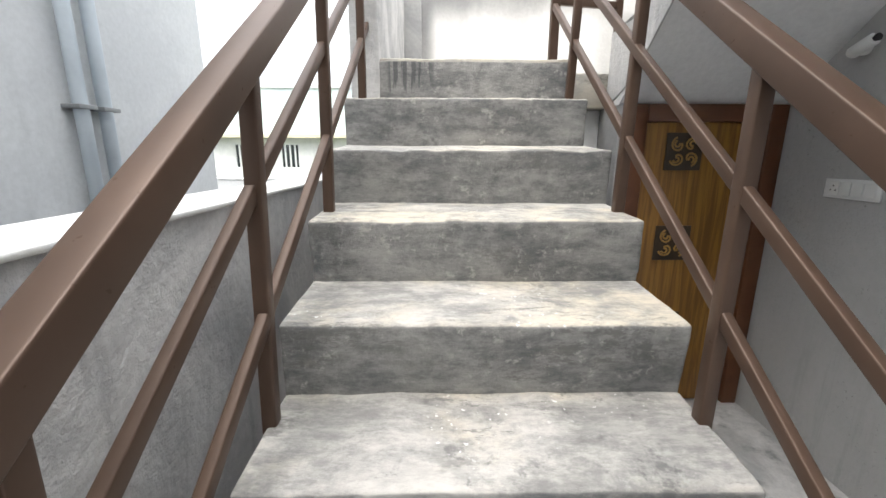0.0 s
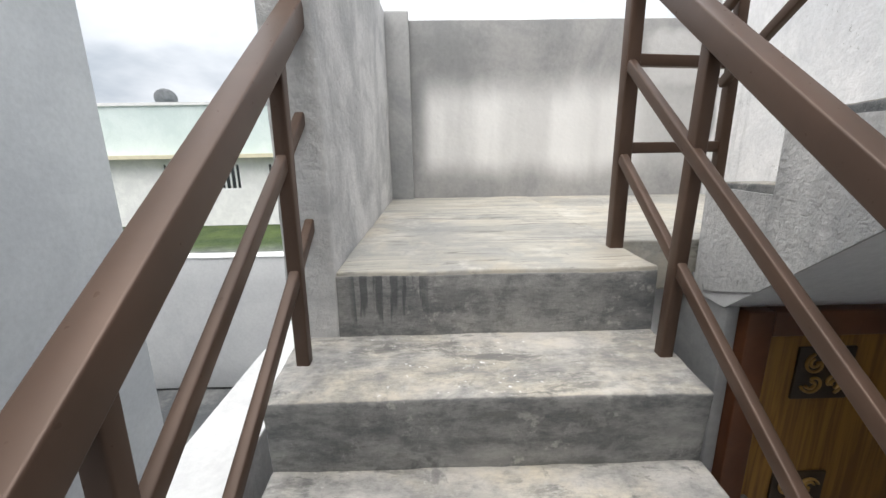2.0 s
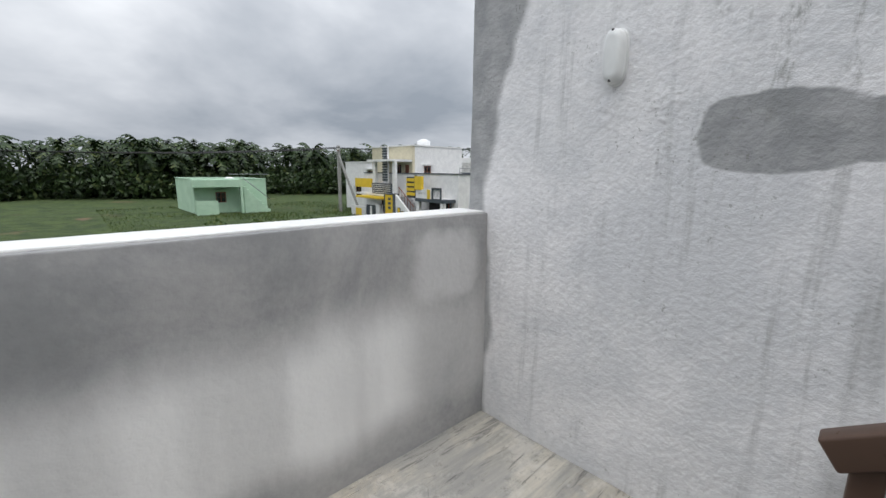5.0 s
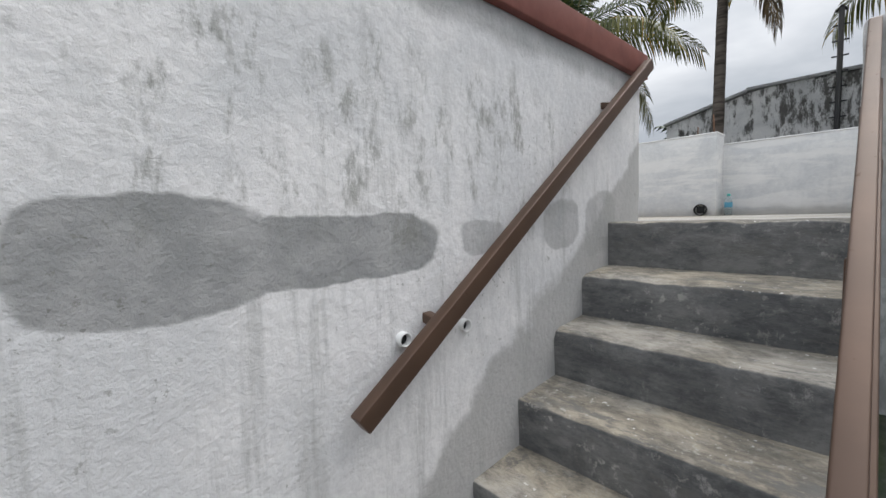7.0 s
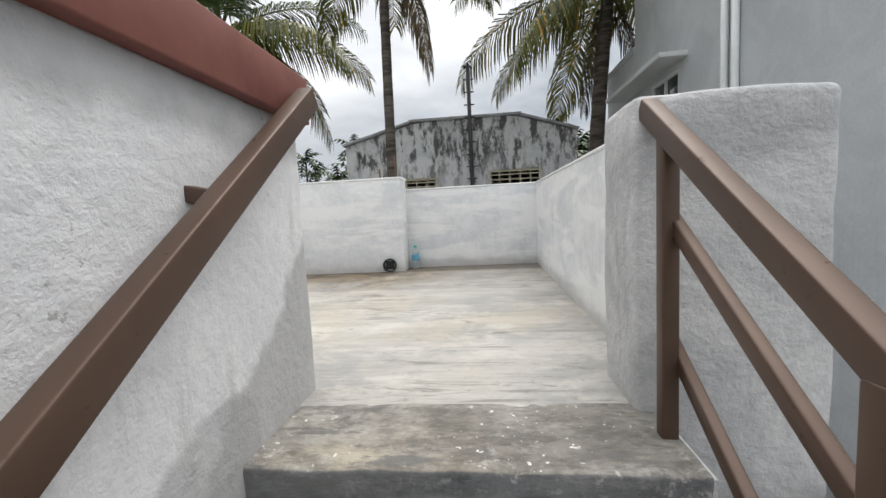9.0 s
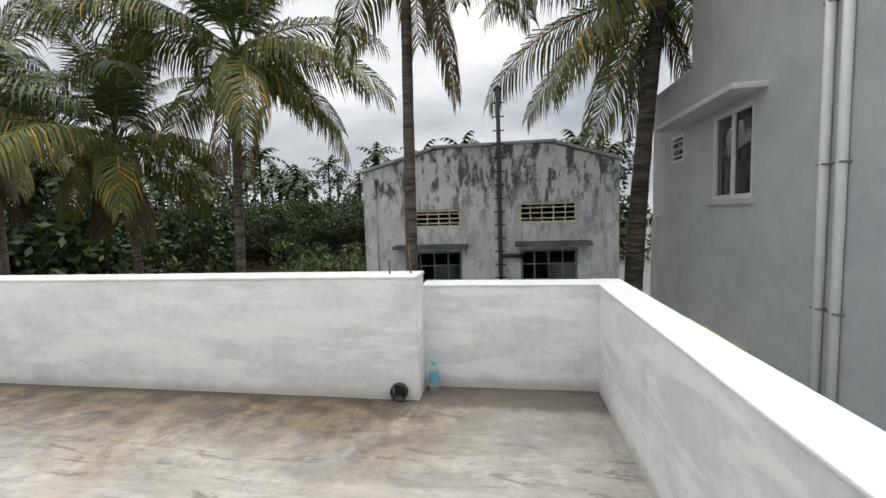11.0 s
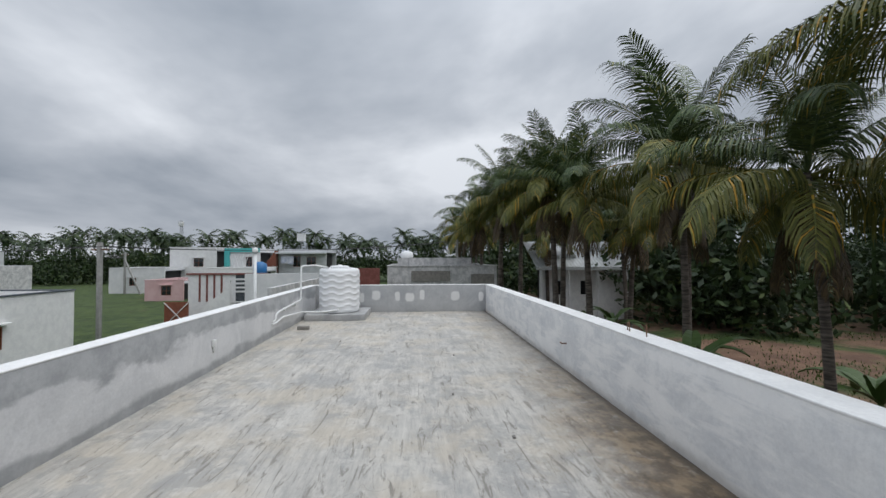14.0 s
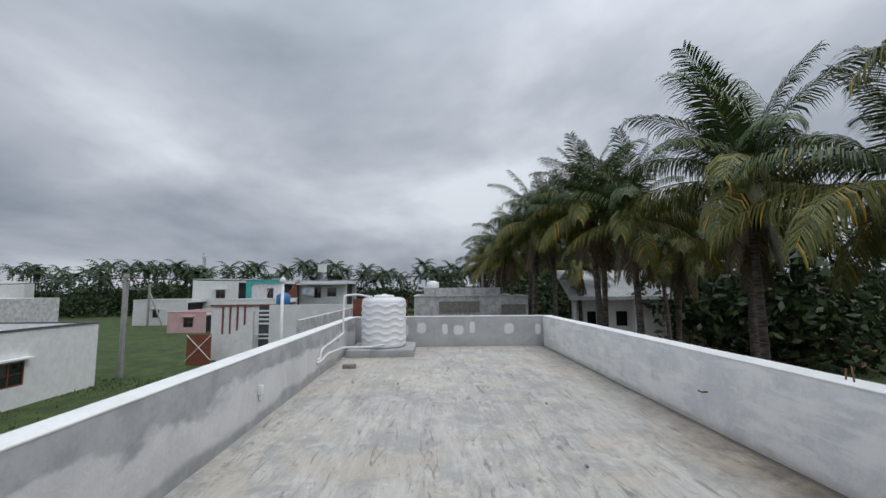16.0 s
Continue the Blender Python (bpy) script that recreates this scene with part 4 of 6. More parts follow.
solid("wall_beside_door", rough_box(0.852, DX0 - 0.002, YD + 0.01, YD + 0.30, GZ, LZ - 0.13, 0.006, 0.3), "cement", "grey cement wall strip beside the door", "wall", kind="structure")

switch = thing("switch_plate", (XW, -0.33, 1.365), "white modular switch plate with sockets", "switch plate")
part("plate", box(-0.010, 0, -0.13, 0.13, -0.045, 0.045, 0.004), "pvc", switch)
for k in range(4):
    part("switch", box(-0.014, -0.009, -0.11 + k * 0.056, -0.062 + k * 0.056, -0.03, 0.03, 0.003), "lamp", switch)
part("socket_holes", joined(*[box(-0.0155, -0.0138, 0.078 + dy, 0.084 + dy, dz - 0.003, dz + 0.003, 0.0005) for dy, dz in ((0, 0.012), (-0.012, -0.008), (0.012, -0.008))]), "black", switch)
cctv = thing("security_camera", (XW, -0.25, 1.97), "small white bullet security camera on the porch wall", "security camera")
part("mount", lathe([(0.03, 0), (0.032, 0.01), (0.02, 0.025)], 16), "lamp", cctv).matrix_basis = pose(0, 0, 0, 0, -90, 0)
part("body", lathe([(0.02, -0.06), (0.026, -0.05), (0.026, 0.05), (0.022, 0.055)], 16), "lamp", cctv).matrix_basis = pose(-0.05, -0.03, 0, 70, -20, 0)
part("lens", lathe([(0.019, 0), (0.016, 0.008)], 16), "black", cctv).matrix_basis = pose(-0.05 - 0.0, -0.082, 0.02, 110, 0, 0)

# ---- compound wall on the west ----
cw = rough_box(-0.94, -0.73, -6.0, 1.75, GZ, 1.37, 0.012, 0.25, 0.004)
solid("compound_wall", cw, "cement_pale", "grey cement compound wall", "wall", kind="structure")
solid("compound_coping", rough_box(-0.95, -0.72, -6.0, 1.76, 1.367, 1.383, 0.006, 0.3, 0.003), "white_top", "white painted compound wall top", "coping", kind="structure")
solid("compound_wall_north", rough_box(-9.0, -0.73, 3.2, 3.38, GZ, 1.18, 0.012, 0.3, 0.004), "pale_house", "pale plastered compound wall across the yard", "wall", kind="structure")
solid("compound_coping_north", rough_box(-9.0, -0.72, 3.19, 3.39, 1.177, 1.193, 0.006, 0.4, 0.003), "white_top", "white painted compound wall top", "coping", kind="structure")

# ---- things on the roof ----
def tank_body(rad, h):
    bm = bmesh.new()
    na, nz = 72, 84
    rings = []
    for i in range(nz + 1):
        z = h * i / nz
        edge = min(1.0, z / 0.05, (h - z) / 0.09)
        base = rad - 0.05 * (1 - max(0.0, edge)) ** 2
        ring = []
        for k in range(na):
            t = 2 * math.pi * k / na
            w = max(-1.0, min(1.0, 1.9 * math.sin(8 * t))) * 0.026
            u = (z - 0.12 + w) / 0.150
            f = u - math.floor(u)
            rib = 0.018 * math.exp(-((f - 0.5) / 0.17) ** 2) if 0.07 < z < h - 0.10 else 0.0
            r2 = base + rib
            ring.append(bm.verts.new((r2 * math.cos(t), r2 * math.sin(t), z)))
        rings.append(ring)
    for a, b in zip(rings, rings[1:]):
        for k in range(na):
            bm.faces.new((a[k], a[(k + 1) % na], b[(k + 1) % na], b[k])).smooth = True
    bm.faces.new(rings[0][::-1]); bm.faces.new(rings[-1])
    return bm


solid("tank_plinth", rough_box(12.86, 14.25, -0.62, 0.84, TZ - 0.01, 3.60, 0.015, 0.12, 0.006), "cement", "low grey cement plinth under the water tank", "plinth", kind="structure")
tank = thing("water_tank", (13.48, 0.10, 3.6), "white ribbed plastic water tank with a round lid", "water tank")
part("body", tank_body(0.505, 1.11), "plastic", tank)
part("lid", lathe([(0.22, 0.0), (0.24, 0.02), (0.24, 0.06), (0.20, 0.075), (0.06, 0.08), (0.05, 0.10), (0.01, 0.102)], 28, (0.02, 0.0, 1.105)), "plastic", tank, "white screw lid")
part("shoulder_rib", lathe([(0.40, 0.0), (0.41, 0.012), (0.37, 0.02), (0.30, 0.018)], 40, (0, 0, 1.105)), "plastic", tank)
pipes = thing("water_pipes", (12.7, 0.87, 3.7), "white plastic water pipes running along the parapet to the tank", "pipes")
under(pipes, "supply_pipe", pipe(bent([(13.15, 0.33, 4.74), (12.95, 0.62, 4.80), (12.72, 0.87, 4.78), (12.70, 0.875, 3.98), (11.15, 0.885, 3.90), (10.98, 0.885, 3.86), (10.95, 0.885, 3.74), (10.88, 0.93, 3.73)], 0.06), 0.022), "pvc")
under(pipes, "outlet_pipe", pipe(bent([(13.02, 0.02, 3.70), (12.72, 0.30, 3.69), (12.62, 0.84, 3.70), (11.4, 0.875, 3.76), (10.92, 0.88, 3.70), (10.86, 0.93, 3.69)], 0.06), 0.022), "pvc")
for x in (11.5, 12.3):
    under(pipes, "clip", box(x, x + 0.02, 0.86, 0.93, 3.87, 3.94, 0.003), "pvc")
brick = thing("loose_brick", (11.68, 0.54, TZ), "dark weathered loose brick lying on the roof", "brick")
part("clay", rough_box(-0.05, 0.06, -0.12, 0.12, 0.0, 0.075, 0.008, 0.04, 0.006, 14.0), "block", brick)
jbox = thing("junction_box", (8.54, 0.925, 3.81), "small white electrical box on the parapet", "junction box")
part("case", box(-0.03, 0.03, -0.045, 0.0, -0.05, 0.05, 0.006), "lamp", jbox)
part("conduit", pipe([(0, -0.02, -0.05), (0, -0.02, -0.13)], 0.012), "lamp", jbox)
for k, (x, y, z, hgt, tilt) in enumerate(((6.72, -4.0, 4.236, 0.10, 0.01), (6.80, -4.02, 4.236, 0.07, -0.008), (6.42, -4.0, 4.236, 0.11, 0.0), (2.13, -4.0, 4.236, 0.09, 0.0), (1.99, -4.01, 4.236, 0.19, 0.012))):
    rb = thing("rebar_stub", (x, y, z), "rusty steel bar stub in the white parapet top", "rebar", "rebar stubs")
    part("bar", pipe([(0, 0, -0.02), (tilt * 0.5, 0, hgt * 0.5), (tilt, 0, hgt)], 0.006, 8), "rust", rb)
st = thing("rod_stub", (8.144, -3.885, 3.815), "short rusty rod poking from the parapet face", "rod")
part("bar", pipe([(0, -0.03, 0), (0.01, 0.06, -0.004), (0.05, 0.07, 0.004)], 0.009, 8), "rust", st)
drain = thing("drain_pipe", (2.06, -3.885, 3.503), "black drain pipe mouth at the foot of the parapet", "drain pipe")
bm = bmesh.new()
prof = [(0.056, -0.02), (0.056, 0.035), (0.047, 0.035), (0.047, -0.02)]
rings = [[bm.verts.new((rr * math.cos(2 * math.pi * k / 24), y, rr * math.sin(2 * math.pi * k / 24))) for k in range(24)] for rr, y in prof]
for a, b in zip(rings, rings[1:]):
    for k in range(24):
        bm.faces.new((a[k], a[(k + 1) % 24], b[(k + 1) % 24], b[k])).smooth = True
bmesh.ops.recalc_face_normals(bm, faces=bm.faces)
part("rim", bm, "black", drain)
# black plug: shade of the pipe mouth done as colour
part("bore", box(-0.034, 0.034, -0.0, 0.012, -0.034, 0.034, 0.012), "dark", drain)
bottle = thing("water_bottle", (1.865, -4.03, TZ), "clear plastic water bottle with blue label and turquoise cap", "bottle")
part("body", lathe([(0.026, 0.0), (0.032, 0.006), (0.033, 0.05), (0.031, 0.06), (0.033, 0.07), (0.033, 0.125), (0.028, 0.150), (0.014, 0.176), (0.013, 0.185)], 20), "clear", bottle)
part("label", lathe([(0.0336, 0.075), (0.0338, 0.076), (0.0338, 0.122), (0.0336, 0.123)], 20), "label", bottle, "sky blue paper label")
part("cap", lathe([(0.0145, 0.184), (0.0155, 0.187), (0.0155, 0.203), (0.013, 0.206)], 16), "cap", bottle, "turquoise screw cap")
litter = random.Random(4)
for k in range(7):
    x, y = litter.uniform(3, 11), litter.uniform(-3.2, 0.2)
    ch = thing("mortar_crumb", (x, y, TZ), "small dark crumb of mortar on the roof", "crumb", "mortar crumbs")
    part("crumb", rough_box(-0.018, 0.018, -0.012, 0.012, 0, 0.016, 0.006, 0.012, 0.006, 60.0), "block", ch)


# ---- walls with openings ----
def wall_cells(a0, a1, z0, z1, holes, place):
    """One wall with holes (u0, u1, z0, z1) right through it; place() gives its box."""
    ref = place(a0, a1, z0, z1)
    lo = Vector([min(v.co[i] for v in ref.verts) for i in range(3)])
    hi = Vector([max(v.co[i] for v in ref.verts) for i in range(3)])
    ref.free()
    along_x = abs(lo.x - a0) < 1e-6 and abs(hi.x - a1) < 1e-6
    us = sorted({a0, a1, *[h[0] for h in holes], *[h[1] for h in holes]})
    zs = sorted({z0, z1, *[h[2] for h in holes], *[h[3] for h in holes]})
    d = (lo.y, hi.y) if along_x else (lo.x, hi.x)
    bm = bmesh.new()
    made = {}

    def vert(i, k, s):
        if (i, k, s) not in made:
            made[i, k, s] = bm.verts.new((us[i], d[s], zs[k]) if along_x else (d[s], us[i], zs[k]))
        return made[i, k, s]

    def full(i, k):
        if not (0 <= i < len(us) - 1 and 0 <= k < len(zs) - 1):
            return False
        u, z = (us[i] + us[i + 1]) / 2, (zs[k] + zs[k + 1]) / 2
        return not any(h[0] < u < h[1] and h[2] < z < h[3] for h in holes)

    for i in range(len(us) - 1):
        for k in range(len(zs) - 1):
            if not full(i, k):
                continue
            for s in (0, 1):
                bm.faces.new((vert(i, k, s), vert(i + 1, k, s), vert(i + 1, k + 1, s), vert(i, k + 1, s)))
            for (di, dk), (p, q) in (((-1, 0), ((i, k), (i, k + 1))), ((1, 0), ((i + 1, k), (i + 1, k + 1))), ((0, -1), ((i, k), (i + 1, k))), ((0, 1), ((i, k + 1), (i + 1, k + 1)))):
                if not full(i + di, k + dk):
                    bm.faces.new((vert(*p, 0), vert(*q, 0), vert(*q, 1), vert(*p, 1)))
    bmesh.ops.recalc_face_normals(bm, faces=bm.faces)
    return bm


def plain(x0, x1, y0, y1, z0, z1):
    bm = bmesh.new()
    v = [bm.verts.new((x, y, z)) for x in (x0, x1) for y in (y0, y1) for z in (z0, z1)]
    for f in ((0, 1, 3, 2), (4, 6, 7, 5), (0, 4, 5, 1), (2, 3, 7, 6), (0, 2, 6, 4), (1, 5, 7, 3)):
        bm.faces.new([v[i] for i in f])
    return bm


def window_at(parent, face, c, u0, u1, z0, z1, frame_m="pvc", glass_m="glass", bars=1, depth=0.06, rows=0, sill=False):
    """A framed window in a wall face: face 'x-','x+','y-','y+' looks that way, c is the wall's plane."""
    d = depth if face[1] == "-" else -depth
    def bx(ua, ub, za, zb, d0, d1):
        lo, hi = min(c + d0, c + d1), max(c + d0, c + d1)
        return box(lo, hi, ua, ub, za, zb, 0.004) if face[0] == "x" else box(ua, ub, lo, hi, za, zb, 0.004)
    s = 1 if face[1] == "-" else -1
    lo, hi = min(c + 0.01 * s, c + 0.08 * s), max(c + 0.01 * s, c + 0.08 * s)
    w = under(parent, "window", wall_cells(u0, u1, z0, z1, [(u0 + 0.06, u1 - 0.06, z0 + 0.06, z1 - 0.06)], (lambda u, v, a, b: plain(lo, hi, u, v, a, b)) if face[0] == "x" else (lambda u, v, a, b: plain(u, v, lo, hi, a, b))), frame_m)
    part("pane", bx(u0 + 0.05, u1 - 0.05, z0 + 0.05, z1 - 0.05, 0.05 * s, 0.058 * s), glass_m, w)
    for k in range(bars):
        u = u0 + (u1 - u0) * (k + 1) / (bars + 1)
        part("mullion", bx(u - 0.03, u + 0.03, z0 + 0.05, z1 - 0.05, 0.015 * s, 0.07 * s), frame_m, w)
    for k in range(rows):
        z = z0 + (z1 - z0) * (k + 1) / (rows + 1)
        part("transom", bx(u0 + 0.05, u1 - 0.05, z - 0.015, z + 0.015, 0.012 * s, 0.065 * s), frame_m, w)
    if sill:
        part("sill", bx(u0 - 0.08, u1 + 0.08, z0 - 0.09, z0 - 0.005, -0.04 * s, 0.05 * s), "grey_house", w)
    return w


# ---- grey neighbour house on the west ----
nb = thing("grey_house", (-5, -5, GZ), "grey plastered two-storey neighbour house with white windows", "house")
NX = -1.9
holes = [(-8.69, -7.59, 4.73, 6.02), (-8.85, -7.75, 1.25, 2.42), (-10.41, -9.80, 5.49, 6.02)]
under(nb, "wall", wall_cells(-9.5, -3.5, GZ, 8.8, [holes[0], holes[1]], lambda u, v, a, b: plain(NX - 0.22, NX, u, v, a, b)), "grey_house")
# unseen top of this end cut low to let skylight reach stair and porch
under(nb, "wall", plain(NX - 0.22, NX, -3.5, 1.2, GZ, 4.3), "grey_house")
under(nb, "wall", plain(-10, NX - 0.22, -3.7, -3.5, 4.3, 8.8), "grey_house")
under(nb, "wall", wall_cells(-11.4, -9.5, GZ, 6.95, [(-10.41, -9.80, 5.49, 6.02)], lambda u, v, a, b: plain(NX - 0.22, NX - 0.004, u, v, a, b)), "grey_house")
under(nb, "wall", plain(-10, NX - 0.22, 1.0, 1.2, GZ, 4.3), "pale_house")
under(nb, "wall", plain(-10, NX - 0.22, -11.4, -11.2, GZ, 6.95), "grey_house")
under(nb, "wall", plain(-10, NX - 0.22, -9.7, -9.5, 6.95, 8.8), "grey_house")
under(nb, "roof", plain(-10, NX - 0.01, -9.5, -3.5, 8.8, 8.92), "grey_house")
under(nb, "roof", plain(-10, NX + 0.03, -11.43, -9.5, 6.95, 7.05), "grey_house")
under(nb, "roof", plain(-10, NX - 0.22, -3.5, 1.0, 3.7, 3.85), "cement")
# added black sheet: the gloom of the rooms as colour
under(nb, "dark_backing", plain(-2.9, -2.8, -11, -4.6, GZ, 8.7), "dark")
window_at(nb, "x+", NX, -8.69, -7.59, 4.73, 6.02, bars=1, sill=True)
window_at(nb, "x+", NX, -8.85, -7.75, 1.25, 2.42, bars=2, sill=True)
window_at(nb, "x+", NX, -10.41, -9.80, 5.49, 6.02, bars=0, rows=3)
under(nb, "sunshade", box(NX - 0.02, NX + 0.42, -10.1, -7.3, 6.10, 6.18, 0.01), "pale_house")
under(nb, "sunshade", box(NX - 0.02, NX + 0.42, -9.3, -7.5, 2.56, 2.64, 0.01), "cream", "weathered cream sunshade slab")
for y, m in ((-6.25, "pvc"), (-6.02, "pvc"), (0.10, "pvc_blue"), (-0.05, "pvc_blue")):
    dp = under(nb, "downpipe", pipe([(NX + 0.05, y, GZ + 0.25), (NX + 0.05, y, 8.7 if y < -4.3 else 4.7)], 0.032 if m == "pvc_blue" else 0.045), m, "slim vertical drain pipe")
    for z in (1.72, 3.5, 5.0, 6.6)[:4 if y < -4.3 else 2]:
        part("bracket", box(NX, NX + 0.09, y - 0.055, y + 0.055, z, z + 0.02, 0.003), "steel", dp)
under(nb, "water_pipe", pipe(bent([(NX + 0.05, -11.25, 0.0), (NX + 0.05, -11.25, 4.25), (NX + 0.08, -11.0, 4.45), (NX + 0.02, -10.9, 4.5)], 0.08), 0.028), "pvc")
under(nb, "water_pipe", pipe(bent([(NX + 0.07, -0.05, -0.12), (NX + 0.45, 0.12, -0.10), (NX + 0.5, 0.4, -0.12)], 0.06), 0.04), "pvc")
under(nb, "water_pipe", pipe(bent([(NX + 0.05, -6.9, GZ + 0.1), (NX + 0.05, -6.9, 0.35), (NX + 0.14, -6.9, 0.38)], 0.04), 0.022), "pvc_blue")

# ---- rear house across the yard ----
rh = thing("white_house", (-9, 14, GZ), "white single-storey house with a grey parapet and dark windows", "house")
rw = [(-9.9, -9.2, 0.5, 1.9), (-7.9, -7.1, 0.9, 1.86), (-6.15, -5.4, 0.9, 1.86)]
under(rh, "wall", wall_cells(-16, -2.6, GZ, 2.05, rw, lambda u, v, a, b: plain(u, v, 14, 14.2, a, b)), "white")
under(rh, "parapet", plain(-16, -2.6, 14.01, 14.2, 2.18, 3.85), "mint")
under(rh, "sunshade", plain(-16, -2.6, 13.55, 14.2, 2.05, 2.18), "cream")
under(rh, "coping", plain(-16.05, -2.55, 13.95, 14.25, 3.85, 3.95), "pale_house")
under(rh, "wall", plain(-2.8, -2.6, 14.2, 22, GZ, 3.85), "white")
under(rh, "roof", plain(-16, -2.8, 14.2, 22, 2.6, 2.75), "cement")
# black sheet added behind the windows in place of room shade
under(rh, "dark_backing", plain(-16, -2.8, 15, 15.1, GZ, 2.6), "dark")
for u0, u1, z0, z1 in rw:
    window_at(rh, "y-", 14, u0, u1, z0, z1, bars=3)
dish = thing("satellite_dish", (-9.7, 14.6, 2.75), "dark round satellite dish on a short mast", "satellite dish")
part("mast", pipe([(0, 0, 0), (0, 0, 1.25)], 0.03), "steel", dish)
part("reflector", lathe([(0.05, 0.0), (0.2, 0.03), (0.36, 0.10), (0.37, 0.11), (0.2, 0.05), (0.04, 0.02)], 24), "steel", dish).matrix_basis = pose(0, 0, 1.35, -60, 0, 25)

# ---- old shed behind the terrace ----
shed = thing("old_shed", (1.8, -12, GZ), "old lime-washed shed with black mould streaks and barred windows", "shed")
FY = -10.3
SX0, SX1 = -0.9, 4.55
sh_holes = [(2.36, 3.62, 4.34, 4.74), (-0.08, 1.12, 4.38, 4.83), (2.36, 3.62, 2.2, 3.82), (-0.08, 1.10, 2.2, 3.84)]
under(shed, "front_wall", wall_cells(SX0, SX1, GZ, 5.5, sh_holes, lambda u, v, a, b: plain(u, v, FY - 0.23, FY, a, b)), "factory")
bm = bmesh.new()
prof = [(SX0, 5.5), (SX1, 5.5), (SX1, 5.58), (2.95, 6.0), (2.5, 6.06), (0.7, 6.06), (0.35, 6.0), (SX0, 5.62)]
a = [bm.verts.new((x, FY, z)) for x, z in prof]
b = [bm.verts.new((x, FY - 0.23, z)) for x, z in prof]
bm.faces.new(a); bm.faces.new(b[::-1])
for k in range(len(prof)):
    bm.faces.new((a[k], b[k], b[(k + 1) % len(prof)], a[(k + 1) % len(prof)]))
bmesh.ops.recalc_face_normals(bm, faces=bm.faces)
under(shed, "gable", bm, "factory")
for x0, x1, za, zb in ((SX0 - 0.04, 0.34, 5.62, 6.02), (0.34, 2.96, 6.05, 6.05), (2.96, SX1 + 0.05, 6.02, 5.58)):
    under(shed, "roof_edge", bar((x0, FY - 0.1, za + 0.03), (x1, FY - 0.1, zb + 0.03), 0.36, 0.06), "cement", "dark stained roof edge")
under(shed, "side_wall", plain(SX1 - 0.2, SX1, -22, FY - 0.23, GZ, 5.5), "factory")
under(shed, "side_wall", plain(SX0, SX0 + 0.2, -22, FY - 0.23, GZ, 5.5), "factory")
under(shed, "roof", plain(SX0, SX1, -22, FY - 0.23, 5.5, 5.6), "cement")
under(shed, "back_wall", plain(SX0, SX1, -22.2, -22, GZ, 5.5), "factory")
under(shed, "pilaster", plain(1.55, 1.85, FY, FY + 0.06, GZ, 6.0), "factory")
under(shed, "pilaster", plain(4.25, 4.50, FY, FY + 0.05, GZ, 5.45), "factory")
under(shed, "pilaster", plain(-0.88, -0.62, FY, FY + 0.05, GZ, 5.5), "factory")
under(shed, "ledge", plain(2.22, 3.80, FY, FY + 0.45, 3.90, 3.98), "stained", "dark stained concrete ledge")
under(shed, "ledge", plain(-0.3, 1.22, FY, FY + 0.45, 3.93, 4.01), "stained", "dark stained concrete ledge")
for u0, u1, z0, z1 in sh_holes:
    tall_w = z1 - z0 > 1
    w = under(shed, "window", wall_cells(u0, u1, z0, z1, [(u0 + 0.05, u1 - 0.05, z0 + 0.05, z1 - 0.05)], lambda u, v, a, b: plain(u, v, FY - 0.12, FY - 0.04, a, b)), "greenframe" if tall_w else "cream")
    n = 4 if tall_w else 5
    for k in range(1, n):
        u = u0 + (u1 - u0) * k / n
        part("bar", plain(u - 0.012, u + 0.012, FY - 0.10, FY - 0.06, z0 + 0.05, z1 - 0.05), "greenframe" if tall_w else "cream", w)
    for k in range(1, 5 if tall_w else 4):
        z = z0 + (z1 - z0) * k / (5 if tall_w else 4)
        part("rail", plain(u0 + 0.05, u1 - 0.05, FY - 0.11, FY - 0.07, z - 0.012, z + 0.012), "greenframe" if tall_w else "cream", w)
    if tall_w:
        part("pane", plain(u0 + 0.05, u0 + 0.05 + (u1 - u0) * 0.45, FY - 0.09, FY - 0.085, z0 + 0.05, z1 - 0.3), "glass", w)
flue = thing("vent_pipe", (1.52, FY + 0.12, GZ), "tall black vent pipe with climbing stubs on the shed wall", "pipe")
under(flue, "riser", pipe([(1.52, FY + 0.12, GZ), (1.52, FY + 0.12, 7.2)], 0.045), "black")
under(flue, "branch", pipe(bent([(1.52, FY + 0.12, 3.72), (1.30, FY + 0.12, 3.72), (1.05, FY + 0.10, 3.70)], 0.06), 0.045), "black")
under(flue, "cap", pipe([(1.44, FY + 0.12, 7.14), (1.52, FY + 0.12, 7.24), (1.60, FY + 0.12, 7.14)], 0.025), "black")
for k in range(22):
    under(flue, "stub", box(1.40, 1.64, FY + 0.10, FY + 0.13, 1.0 + k * 0.28, 1.025 + k * 0.28, 0.004), "black")

# ---- vegetation ----
def curve_points(length, elev, bend, n=18):
    pts, p, e = [], Vector((0, 0, 0)), elev
    for k in range(n + 1):
        pts.append(p.copy())
        e -= bend / n * (0.4 + 1.2 * k / n)
        p = p + Vector((0, math.cos(e), math.sin(e))) * (length / n)
    return pts


